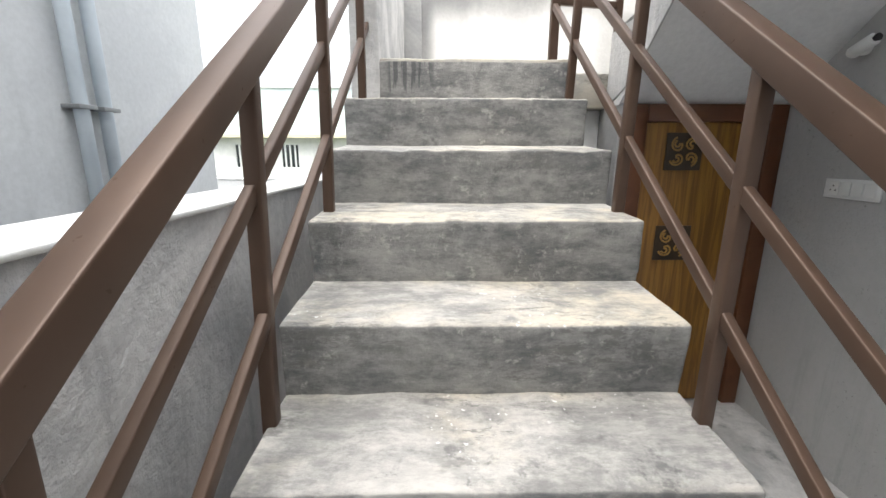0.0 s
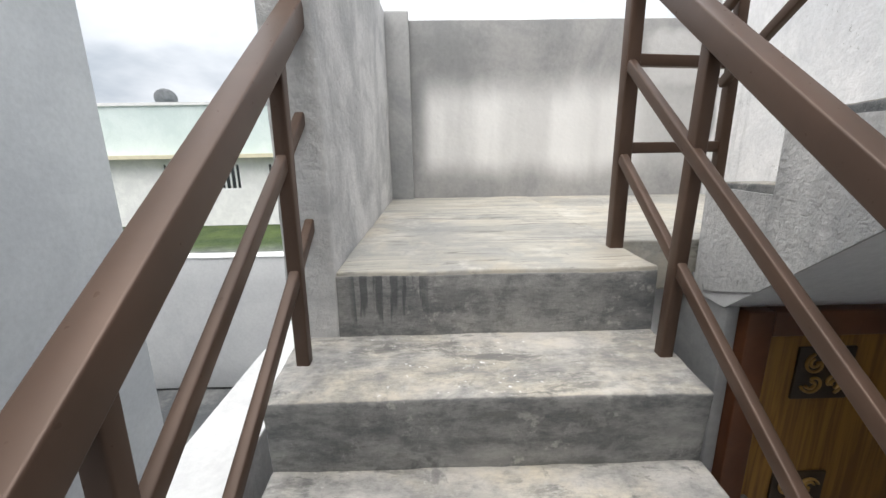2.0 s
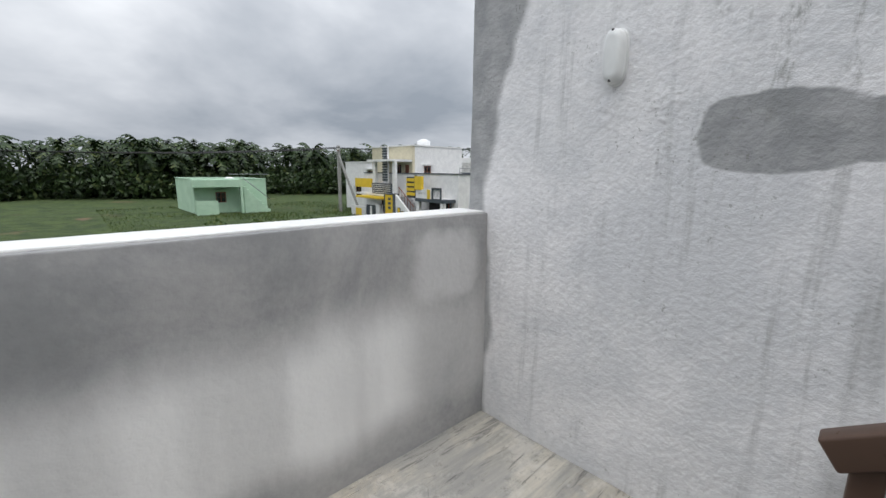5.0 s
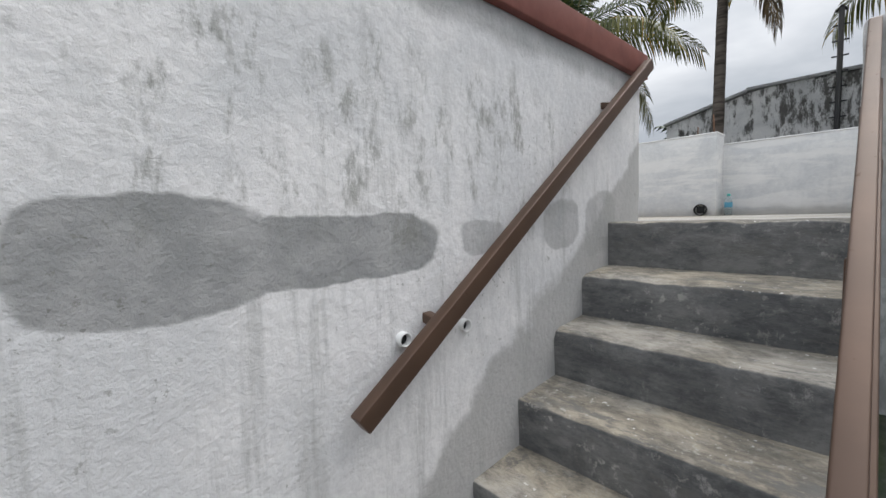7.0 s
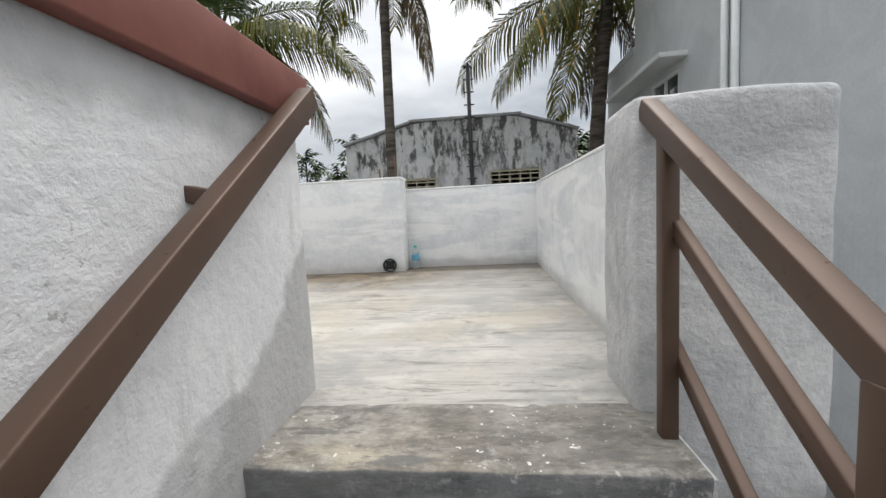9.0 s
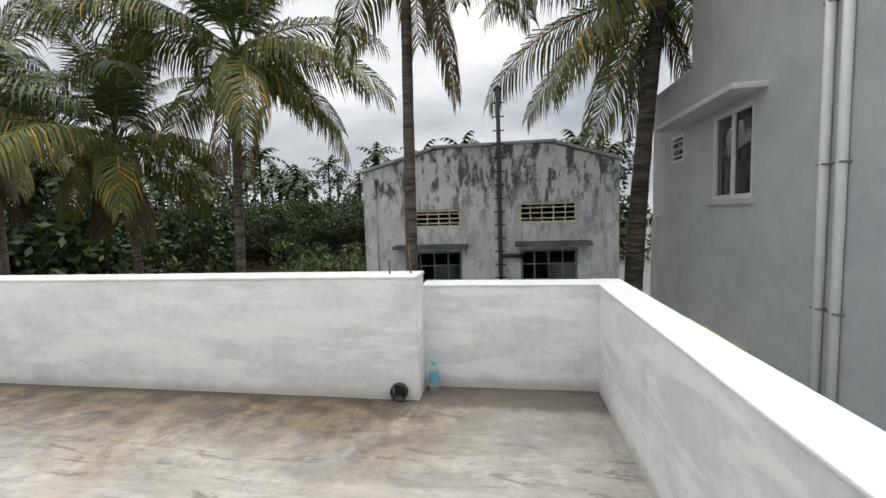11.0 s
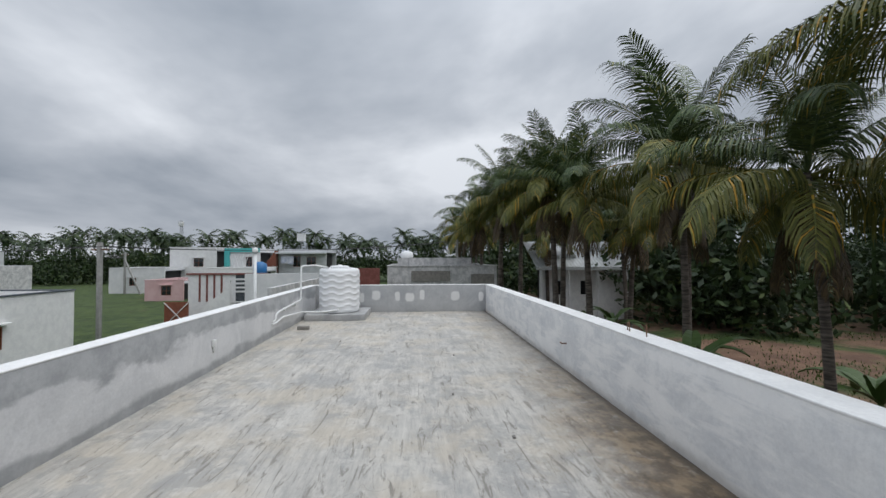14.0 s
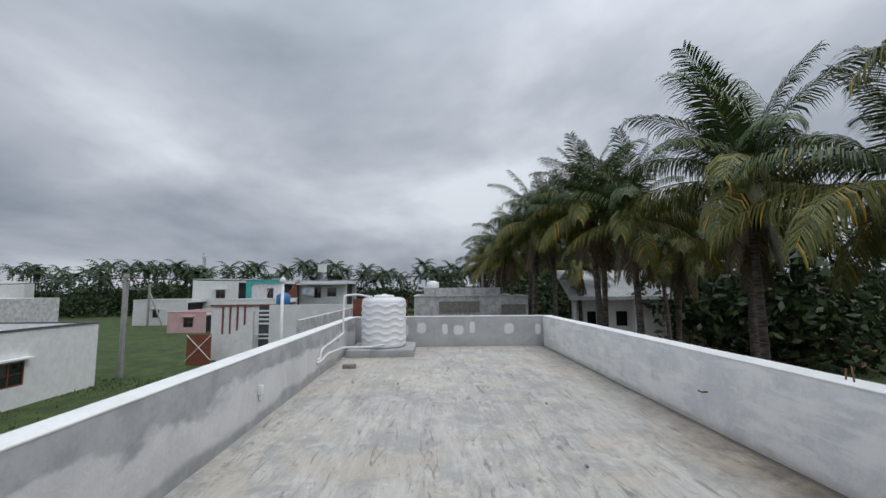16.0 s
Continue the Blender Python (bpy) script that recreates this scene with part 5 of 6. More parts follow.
def frond_mesh(name, length, elev, bend, leaf, seed, mat, pairs=52, hang=0.6):
    """One palm leaf: a tapering midrib and two rows of drooping folded leaflets."""
    rng = random.Random(seed)
    pts = curve_points(length, elev, bend)
    vs, fs = [], []
    n = len(pts) - 1
    for k in range(n):
        a, b = pts[k], pts[k + 1]
        ra, rb = 0.035 * (1 - k / n) + 0.005, 0.035 * (1 - (k + 1) / n) + 0.005
        base = len(vs)
        for p, rr in ((a, ra), (b, rb)):
            vs += [p + Vector((-rr, 0, 0)), p + Vector((rr, 0, 0)), p + Vector((0, 0, -rr * 1.3))]
        fs += [(base, base + 1, base + 4, base + 3), (base + 1, base + 2, base + 5, base + 4), (base + 2, base, base + 3, base + 5)]
    for side in (-1, 1):
        for i in range(pairs):
            s = 0.13 + 0.87 * (i + rng.random() * 0.5) / pairs
            f = s * n
            k = min(int(f), n - 1)
            p = pts[k].lerp(pts[k + 1], f - k)
            t = (pts[k + 1] - pts[k]).normalized()
            ln = leaf * (0.45 + 0.75 * math.sin(math.pi * min(1, 0.15 + s * 0.85))) * rng.uniform(0.8, 1.12)
            fwd = 0.45 + 0.7 * s
            d = (Vector((side, 0, 0)) * 1.0 + t * fwd + Vector((0, 0, rng.uniform(-0.15, 0.2)))).normalized()
            down = Vector((0, 0, -1))
            w = 0.025 * (1.1 - 0.45 * s)
            wd = (t - d * t.dot(d)).normalized() * w
            q0 = p
            q1 = q0 + d * ln * 0.4 + down * ln * 0.10 * hang
            q2 = q1 + (d * (1 - 0.6 * hang) + down * hang * 1.1).normalized() * ln * 0.35
            q3 = q2 + (d * (0.7 - 0.65 * hang) + down * (hang * 1.6 + 0.1)).normalized() * ln * 0.3
            base = len(vs)
            vs += [q0 - wd * 0.5, q0 + wd * 0.5, q1 - wd, q1 + wd, q2 - wd * 0.8, q2 + wd * 0.8, q3]
            fs += [(base, base + 1, base + 3, base + 2), (base + 2, base + 3, base + 5, base + 4), (base + 4, base + 5, base + 6)]
    me = bpy.data.meshes.new(name)
    me.from_pydata(vs, [], fs)
    me.materials.append(MAT[mat])
    return me


FRONDS = [
    frond_mesh("leaf", 3.8, 1.46, 0.70, 0.80, 1, "frond", 62, hang=0.28),
    frond_mesh("leaf", 4.2, 1.15, 1.25, 0.92, 2, "frond", 62, hang=0.42),
    frond_mesh("leaf", 4.2, 0.72, 1.40, 1.0, 3, "frond", 62, hang=0.62),
    frond_mesh("leaf", 4.1, 0.30, 1.35, 1.0, 4, "frond_olive", 60, hang=0.75),
    frond_mesh("leaf", 3.7, -0.15, 1.05, 0.95, 5, "frond_olive", 56, hang=0.8),
    frond_mesh("leaf", 2.7, -1.15, 0.35, 0.65, 6, "frond_dry", hang=0.9, pairs=36),
]


def trunk_bm(h, lean, r0=0.17, r1=0.11):
    pts, rad = [], []
    n = 26
    for k in range(n + 1):
        s = k / n
        pts.append((lean[0] * s * s, lean[1] * s * s, h * s))
        rad.append((r0 + (r1 - r0) * s) * (1.35 - 0.35 * min(1, s * 6)) * (1 + 0.05 * (k % 2)))
    return pipe(pts, rad, 12)


def palm(x, y, top, lean=(0, 0), seed=0, size=1.0, dead=3, turn=0.0, label="tall coconut palm with drooping green fronds", thick=1.0):
    rng = random.Random(100 + seed)
    th = thing("coconut_palm", (x - lean[0], y - lean[1], GZ - 0.1), label, "palm tree", "coconut palms")
    h = top - GZ
    part("trunk", trunk_bm(h, lean, 0.17 * thick, 0.11 * thick), "bark", th)
    n = 23
    for k in range(n):
        s = k / (n - 1)
        v = min(4, int(s ** 0.85 * 4.6))
        ob = new("leaf", FRONDS[v])
        ob.parent = th
        sc = size * rng.uniform(0.88, 1.08)
        ob.matrix_basis = pose(lean[0], lean[1], h + 0.1 - 0.25 * s, rng.uniform(-9, 9), rng.uniform(-16, 16), turn + k * 137.5 + rng.uniform(-24, 24)) @ Matrix.Diagonal((sc, sc, sc, 1))
    for k in range(dead):
        ob = new("dry_leaf", FRONDS[5])
        ob.parent = th
        ob.matrix_basis = pose(lean[0], lean[1], h - 0.25, 0, 0, rng.uniform(0, 360))
    nuts = []
    for k in range(7):
        t = rng.uniform(0, 6.28)
        nuts.append(lathe([(0.02, -0.12), (0.08, -0.07), (0.10, 0.0), (0.08, 0.08), (0.02, 0.12)], 10, (lean[0] + 0.2 * math.cos(t), lean[1] + 0.2 * math.sin(t), h - 0.25 - 0.15 * rng.random())))
    part("coconuts", joined(*nuts), "bush", th, "bunch of green coconuts")
    return th


palm(7.65, -10.6, 8.75, (-0.25, -0.1), 1, 1.0, 2, 20, thick=0.8)
palm(11.8, -11.2, 7.1, (0.5, 0.0), 2, 0.95, 6, 50, "young coconut palm with brown hanging dead fronds", 0.72)
palm(16.3, -11.1, 8.4, (0.1, 0.1), 3, 1.16, 8, 10, thick=0.85)
palm(2.74, -7.5, 9.3, (-0.12, 0.1), 4, 0.8, 2, 0, "slender coconut palm standing in front of the shed", 0.62)
palm(-1.75, -10.6, 9.1, (-0.5, 0.2), 5, 1.08, 3, 75, "large coconut palm beside the grey house", 1.25)
for k, (x, y, top) in enumerate(((21.0, -9.6, 9.0), (23.6, -8.9, 9.6), (25.4, -10.4, 10.2), (28.5, -7.6, 9.6), (31.0, -9.4, 10.0), (34.5, -7.0, 9.6), (39.0, -9.5, 10.0), (44.0, -7.5, 9.4), (50.0, -9.0, 9.2), (20.0, -14.0, 8.2), (26.0, -15.0, 8.6), (57.0, -8.0, 9.0), (32.0, -17.0, 8.5), (37.0, -13.0, 8.5))):
    palm(x, y, top - 0.9 + 0.5 * math.sin(k * 2.3), (0.5 * math.sin(k * 1.7), 0.3 * math.cos(k)), 20 + k, 0.92 + 0.1 * math.sin(k * 3.1), 5, k * 31, "coconut palm in a dense row behind the terrace")


def leaf_cloud(blobs, size, seed, mat):
    """Leaves scattered in uneven clumps: blobs of (x, y, z, rx, ry, rz, count)."""
    rng = np.random.default_rng(seed)
    vs, fs, at = [], [], 0
    for x, y, z, rx, ry, rz, n in blobs:
        n = int(n)
        u = rng.normal(size=(n, 3))
        u /= np.linalg.norm(u, axis=1)[:, None]
        rr = rng.uniform(0.45, 1.0, (n, 1)) ** 0.5 * (1 + 0.25 * np.sin(u[:, :1] * 5 + seed) * np.cos(u[:, 1:2] * 6))
        c = u * rr * np.array([rx, ry, rz]) + np.array([x, y, z])
        a = rng.normal(size=(n, 3)); a /= np.linalg.norm(a, axis=1)[:, None]
        b = np.cross(a, rng.normal(size=(n, 3))); b /= np.linalg.norm(b, axis=1)[:, None]
        s = size * rng.uniform(0.6, 1.3, (n, 1))
        q = np.stack([c - a * s, c + b * s * 0.45, c + a * s, c - b * s * 0.45], 1).reshape(-1, 3)
        vs.append(q)
        fs.append(np.arange(n * 4).reshape(n, 4) + at)
        at += n * 4
    me = bpy.data.meshes.new("leaves")
    me.from_pydata(np.concatenate(vs).tolist(), [], np.concatenate(fs).tolist())
    me.materials.append(MAT[mat])
    return me


def broad_tree(x, y, h, w, seed, label, mat="bush"):
    rng = random.Random(seed)
    th = thing("tree", (x, y, GZ - 0.05), label, "tree", "broadleaf trees")
    limbs = [pipe([(0, 0, 0), (0.05, 0.03, h * 0.3), (0.0, 0.1, h * 0.6)], [0.11, 0.08, 0.04], 8)]
    for k in range(5):
        t = k * 1.3 + rng.random()
        limbs.append(pipe([(0.03, 0.03, h * (0.25 + 0.06 * k)), (w * 0.3 * math.cos(t), w * 0.3 * math.sin(t), h * 0.55), (w * 0.45 * math.cos(t), w * 0.45 * math.sin(t), h * 0.75)], [0.05, 0.035, 0.015], 6))
    part("trunk", joined(*limbs), "bark", th)
    blobs = []
    for k in range(16):
        t, q = rng.uniform(0, 6.28), rng.random() ** 0.5
        blobs.append((w * 0.42 * q * math.cos(t), w * 0.42 * q * math.sin(t), h * rng.uniform(0.32 if mat == "bush" else 0.44, 0.95), w * rng.uniform(0.15, 0.25), w * rng.uniform(0.15, 0.25), h * rng.uniform(0.09, 0.15), 130 if mat == "bush" else 620))
    ob = new("crown", leaf_cloud(blobs, 0.09 if mat == "bush" else 0.13, seed, mat))
    ob.parent = th
    return th


broad_tree(6.4, -12.3, 4.3, 2.7, 3, "young leafy green tree beside the shed")
broad_tree(5.6, -13.5, 3.6, 2.0, 4, "young leafy green tree beside the shed")
for k, (x, y, h, w) in enumerate(((8, -31, 6.5, 8), (11, -35, 7, 8), (17, -33, 7, 8), (23, -32, 6.5, 8), (14, -36, 7, 7.5), (20, -35, 6.5, 7), (26, -37, 7, 8), (33, -36, 6.5, 7.5), (40, -38, 7, 8), (3, -37, 7, 8), (-3, -34, 7, 8), (47, -30, 7, 8))):
    broad_tree(x, y - 5.0, h, w, 40 + k, "dense dark green orchard tree", "wood_leaf")


def banana(x, y, h, seed):
    rng = random.Random(seed)
    th = thing("banana_plant", (x, y, GZ - 0.05), "banana plant with broad torn green leaves", "banana plant", "banana plants")
    part("stem", pipe([(0, 0, 0), (0.03, 0, h * 0.5), (0.02, 0.03, h * 0.62)], [0.11, 0.09, 0.05], 10), "bush", th)
    for k in range(8):
        pts = curve_points(h * 0.62, rng.uniform(0.5, 1.3), rng.uniform(1.4, 2.3), 10)
        vs, fs = [], []
        for i, p in enumerate(pts):
            w = 0.27 * math.sin(math.pi * (0.08 + 0.9 * i / 10)) * rng.uniform(0.8, 1.0)
            vs += [p + Vector((-w, 0, 0.10 * w)), p + Vector((0, 0, -0.04)), p + Vector((w, 0, 0.10 * w))]
        for i in range(10):
            b = 3 * i
            fs += [(b, b + 1, b + 4, b + 3), (b + 1, b + 2, b + 5, b + 4)]
        me = bpy.data.meshes.new("leaf")
        me.from_pydata(vs, [], fs)
        me.materials.append(MAT["bush"])
        ob = new("leaf", me)
        ob.parent = th
        ob.matrix_basis = pose(0.02, 0.03, h * 0.58, 0, 0, k * 137 + rng.uniform(-20, 20))


for k, (x, y, h) in enumerate(((13.4, -9.4, 3.7), (14.8, -10.1, 3.4), (19.0, -9.5, 3.5), (22.5, -8.3, 3.6), (17.6, -8.6, 3.3), (26.0, -7.6, 3.4), (12.2, -13.5, 3.0), (24.0, -12.5, 3.2))):
    banana(x, y, h, 70 + k)


def far_woods(name, spots, seed, label, thick=3):
    """A far belt of coconut palms and scrub, past counting."""
    rng = random.Random(seed)
    vs, fs = [], []
    blobs = []
    for x, y, h in spots:
        c = Vector((x, y, GZ + h))
        for k in range(13):
            t = k * 2.4 + rng.random()
            e = 1.1 - 1.7 * k / 13
            pts = curve_points(3.4 * rng.uniform(0.8, 1.1), e, 1.5, 6)
            ca, sa = math.cos(t), math.sin(t)
            for i in range(6):
                for side in (-1, 1):
                    a, b = pts[i], pts[i + 1]
                    ln = 0.95 * math.sin(math.pi * (0.25 + 0.7 * i / 6))
                    tip = (a + b) / 2 + Vector((side * ln * 0.75, 0.35, -0.45 * ln))
                    tri = [c + Vector((p.x * ca - p.y * sa, p.x * sa + p.y * ca, p.z)) for p in (a, b, tip)]
                    n = len(vs)
                    vs += tri
                    fs.append((n, n + 1, n + 2))
        n = len(vs)
        vs += [c + Vector((-0.13, 0, 0)), c + Vector((0.13, 0, 0)), c + Vector((0.16, 0, -h)), c + Vector((-0.16, 0, -h))]
        fs.append((n, n + 1, n + 2, n + 3))
        for q in range(thick):
            blobs.append((x + rng.uniform(-3, 3), y + rng.uniform(-3, 3), GZ + h * rng.uniform(0.16, 0.5), rng.uniform(2.4, 3.6), rng.uniform(2.4, 3.6), h * rng.uniform(0.22, 0.34), 240))
    me = leaf_cloud(blobs, 0.36, seed, "wood_leaf")
    wv = [v.co[:] for v in me.vertices]
    wf = [tuple(p.vertices) for p in me.polygons]
    k = len(vs)
    out = bpy.data.meshes.new(name)
    out.from_pydata([v[:] for v in vs] + wv, [], fs + [tuple(i + k for i in f) for f in wf])
    out.materials.append(MAT["wood_leaf"])
    bpy.data.meshes.remove(me)
    tagged(new(name, out), label, "woods", kind="stuff")


wr = random.Random(9)
far_woods("north_woods", [(wr.uniform(-30, 46), 62 + wr.uniform(0, 22) - 0.25 * k * 0, wr.uniform(5.0, 6.9)) for k in range(130)], 11, "far belt of coconut palms beyond the green field")
far_woods("east_woods", [(96 + wr.uniform(0, 26) - 0.12 * abs(y - 30), y, wr.uniform(8.0, 11.5)) for y in [wr.uniform(-35, 125) for k in range(130)]], 12, "far belt of coconut palms behind the village")
far_woods("south_woods", [(wr.uniform(-14, 70), -44 - wr.uniform(0, 20), wr.uniform(9.0, 13.0)) for k in range(70)], 13, "dark coconut grove behind the orchard")
far_woods("south_east_woods", [(wr.uniform(30, 90), -14 - wr.uniform(0, 22) - 0.1 * k * 0, wr.uniform(8.0, 11.0)) for k in range(60)], 14, "coconut grove stretching away beside the terrace")


def grass_stuff(name, n, area, seed, hgt, label):
    rng = np.random.default_rng(seed)
    x = rng.uniform(area[0], area[1], n); y = rng.uniform(area[2], area[3], n)
    keep = (np.sin(x * 0.7) + np.cos(y * 0.6 + x * 0.3) + rng.normal(0, 0.8, n)) > 0.1
    x, y = x[keep], y[keep]
    n = len(x)
    a = rng.uniform(0, 6.28, n); h = hgt * rng.uniform(0.4, 1.3, n); w = 0.035 + 0.05 * rng.random(n)
    dx, dy = np.cos(a) * w, np.sin(a) * w
    lx, ly = rng.normal(0, 0.35, n) * h, rng.normal(0, 0.35, n) * h
    z = np.full(n, GZ - 0.12)
    v = np.stack([np.stack([x - dx, y - dy, z], 1), np.stack([x + dx, y + dy, z], 1), np.stack([x + lx, y + ly, z + h + 0.12], 1)], 1).reshape(-1, 3)
    me = bpy.data.meshes.new(name)
    me.from_pydata(v.tolist(), [], np.arange(n * 3).reshape(n, 3).tolist())
    me.materials.append(MAT["grass"])
    tagged(new(name, me), label, "grass", kind="stuff")


grass_stuff("field_grass", 42000, (2, 30, 5, 48), 21, 0.13, "rough green field grass with weeds")
grass_stuff("yard_grass", 9000, (4, 30, -34, -14), 22, 0.12, "sparse green grass on red soil")
tagged(new("field_weeds", leaf_cloud([(wr.uniform(3, 22), wr.uniform(7, 30), GZ + 0.15, wr.uniform(0.4, 1.1), wr.uniform(0.4, 1.1), wr.uniform(0.2, 0.45), 150) for k in range(60)], 0.10, 31, "bush")), "low leafy weeds scattered over the field", "weeds", kind="stuff")
tagged(new("under_palms", leaf_cloud([(wr.uniform(19, 52), wr.uniform(-14, -8), GZ + wr.uniform(0.3, 1.2), 1.0, 0.9, 0.8, 150) for k in range(40)], 0.16, 33, "bush")), "leafy undergrowth below the row of palms", "undergrowth", kind="stuff")


def soil_heap():
    bm = bmesh.new()
    n, m = 40, 14
    v = []
    for i in range(n + 1):
        for j in range(m + 1):
            s, t = i / n, j / m * 2 - 1
            x = 6.0 + 12 * s + 1.2 * t
            y = 14.2 + 2.2 * s * 2 + 1.1 * t
            hh = max(0, 1 - t * t) * (0.25 + 0.35 * noise.noise(Vector((s * 9, t, 3)))) * min(1, s * 6, (1 - s) * 6)
            v.append(bm.verts.new((x, y, GZ - 0.12 + max(0, hh) + 0.05 * noise.noise(Vector((x * 3, y * 3, 0))))))
    for i in range(n):
        for j in range(m):
            a = i * (m + 1) + j
            bm.faces.new((v[a], v[a + m + 1], v[a + m + 2], v[a + 1])).smooth = True
    return bm


MAT["soil"] = flat_noise("dug_soil", (0.075, 0.045, 0.03), (0.15, 0.095, 0.065), 1.5, 0.95, 0.6)
solid("soil_bank", soil_heap(), "soil", "long bank of dug brown soil across the field", "soil bank", kind="stuff")


# ---- village ----
def simple_house(name, x0, x1, y0, y1, top, wall_m, label, windows=(), parapet=0.5, band=None, z0=GZ):
    """A flat-roofed house; windows are (face, u0, u1, z0, z1)."""
    th = thing(name, ((x0 + x1) / 2, (y0 + y1) / 2, z0), label, "house")
    t = 0.22
    by = {f: [w[1:5] for w in windows if w[0] == f] for f in ("x-", "x+", "y-", "y+")}
    under(th, "wall", wall_cells(y0, y1, z0, top, by["x-"], lambda u, v, a, b: plain(x0, x0 + t, u, v, a, b)), wall_m)
    under(th, "wall", wall_cells(x0 + t, x1, z0, top, by["y-"], lambda u, v, a, b: plain(u, v, y0, y0 + t, a, b)), wall_m)
    under(th, "wall", plain(x1 - t, x1, y0 + t, y1, z0, top), wall_m)
    under(th, "wall", plain(x0 + t, x1 - t, y1 - t, y1, z0, top), wall_m)
    under(th, "roof", plain(x0 + t, x1 - t, y0 + t, y1 - t, top - parapet - 0.12, top - parapet), "cement")
    # added black core, so the inside looks unlit
    under(th, "dark_backing", plain(x0 + 0.9, x1 - 0.6, y0 + 0.9, y1 - 0.5, z0, top - parapet - 0.13), "dark")
    for side, b in (("n", plain(x0 - 0.05, x1 + 0.05, y0 - 0.05, y0 + t + 0.03, top, top + 0.07)), ("w", plain(x0 - 0.05, x0 + t + 0.03, y0 + t + 0.03, y1 + 0.05, top, top + 0.07)), ("e", plain(x1 - t, x1 + 0.05, y0 + t + 0.03, y1 + 0.05, top, top + 0.07)), ("s", plain(x0 + t + 0.03, x1 - t, y1 - t, y1 + 0.05, top, top + 0.07))):
        under(th, "coping", b, band or wall_m)
    for f, u0, u1, za, zb in windows:
        window_at(th, f, x0 if f[0] == "x" else y0, u0, u1, za, zb, bars=1, rows=1, frame_m="redwood")
        sh = (plain(x0 - 0.4, x0, u0 - 0.15, u1 + 0.15, zb + 0.12, zb + 0.19) if f[0] == "x" else plain(u0 - 0.15, u1 + 0.15, y0 - 0.4, y0, zb + 0.12, zb + 0.19))
        under(th, "sunshade", sh, wall_m)
    return th


# white house with yellow and slate trim
ha = simple_house("white_house", 17.7, 28.1, 18.0, 28.4, 3.12, "white", "white house with yellow and slate trims and an upper storey", [("y-", 19.2, 20.1, 0.6, 1.5), ("y-", 22.5, 23.95, 0.6, 1.7), ("x-", 18.5, 19.2, 0.35, 1.45), ("x-", 25.2, 26.2, 0.3, 1.2)], 0.5, "slate")
under(ha, "upper_wall", wall_cells(23.3, 28.4, 2.45, 5.05, [(23.7, 24.2, 2.5, 3.75), (24.6, 25.2, 2.85, 3.75)], lambda u, v, a, b: plain(18.4, 18.6, u, v, a, b)), "cream")
under(ha, "upper_wall", wall_cells(18.6, 23.3, 2.45, 5.05, [(19.45, 20.1, 2.85, 3.7)], lambda u, v, a, b: plain(u, v, 23.3, 23.5, a, b)), "white")
under(ha, "upper_wall", plain(23.1, 23.3, 23.5, 28.4, 2.45, 5.05), "white")
under(ha, "upper_wall", plain(18.6, 23.1, 28.2, 28.4, 2.45, 5.05), "white")
under(ha, "upper_roof", plain(18.35, 23.35, 23.25, 28.45, 5.05, 5.13), "white")
# black block added for the shade of the upper rooms
under(ha, "dark_backing", plain(19.3, 22.8, 24.0, 28.0, 2.46, 5.0), "dark")
window_at(ha, "x-", 18.4, 24.6, 25.2, 2.85, 3.75, frame_m="redwood", bars=1)
door_u = under(ha, "balcony_door", plain(18.44, 18.5, 23.7, 24.2, 2.5, 3.75), "redwood", "brown wooden balcony door")
window_at(ha, "y-", 23.3, 19.45, 20.1, 2.85, 3.7, frame_m="redwood", bars=1, rows=1)
under(ha, "sunshade", plain(19.3, 20.25, 22.95, 23.3, 3.75, 3.82), "white")
# louvred stair tower, louvred balcony front and flat canopy
for k in range(13):
    under(ha, "louvre", plain(17.0, 17.06, 24.45, 25.0, 2.62 + 0.18 * k, 2.74 + 0.18 * k), "slate")
under(ha, "tower_wall", plain(17.07, 17.2, 24.45, 25.0, 2.4, 5.0), "pale_house")
under(ha, "balcony_front", plain(16.86, 17.0, 23.8, 26.15, 1.68, 2.45), "slate", "slate grey balcony front")
for k in range(5):
    under(ha, "white_line", plain(16.83, 16.86, 23.8, 26.15, 1.76 + 0.14 * k, 1.79 + 0.14 * k), "white")
under(ha, "balcony_slab", plain(16.86, 17.7, 23.4, 28.4, 1.56, 1.68), "white")
under(ha, "canopy", plain(16.7, 18.4, 23.35, 26.5, 3.95, 4.1), "white", "flat white canopy slab")
under(ha, "canopy_post", plain(16.9, 17.1, 25.75, 26.05, 2.4, 3.95), "white")
under(ha, "canopy_post", plain(16.9, 17.1, 23.35, 23.65, 1.68, 3.95), "white")
under(ha, "balcony", plain(16.8, 16.95, 26.2, 28.4, 2.1, 2.75), "yellow", "yellow balcony band")
under(ha, "canopy", plain(16.1, 16.86, 23.85, 27.2, 1.38, 1.52), "yellow", "yellow canopy slab")
# yellow pillar with slate edges and the sloping stair wall
pil = under(ha, "yellow_pillar", plain(16.35, 16.75, 22.85, 23.75, GZ, 1.72), "yellow", "tall yellow gate pillar")
part("slate_edge", plain(16.32, 16.78, 22.72, 22.85, GZ, 1.80), "slate", pil)
part("slate_edge", plain(16.32, 16.78, 23.75, 23.87, GZ, 1.80), "slate", pil)
part("slate_edge", plain(16.32, 16.78, 22.85, 23.75, 1.72, 1.80), "slate", pil)
for k in range(3):
    part("slot", plain(16.33, 16.35, 23.1, 23.4, 0.75 + 0.3 * k, 0.93 + 0.3 * k), "slate", pil)
bm = bmesh.new()
pr = [(22.7, GZ), (22.7, 1.76), (20.98, 0.46), (20.98, GZ)]
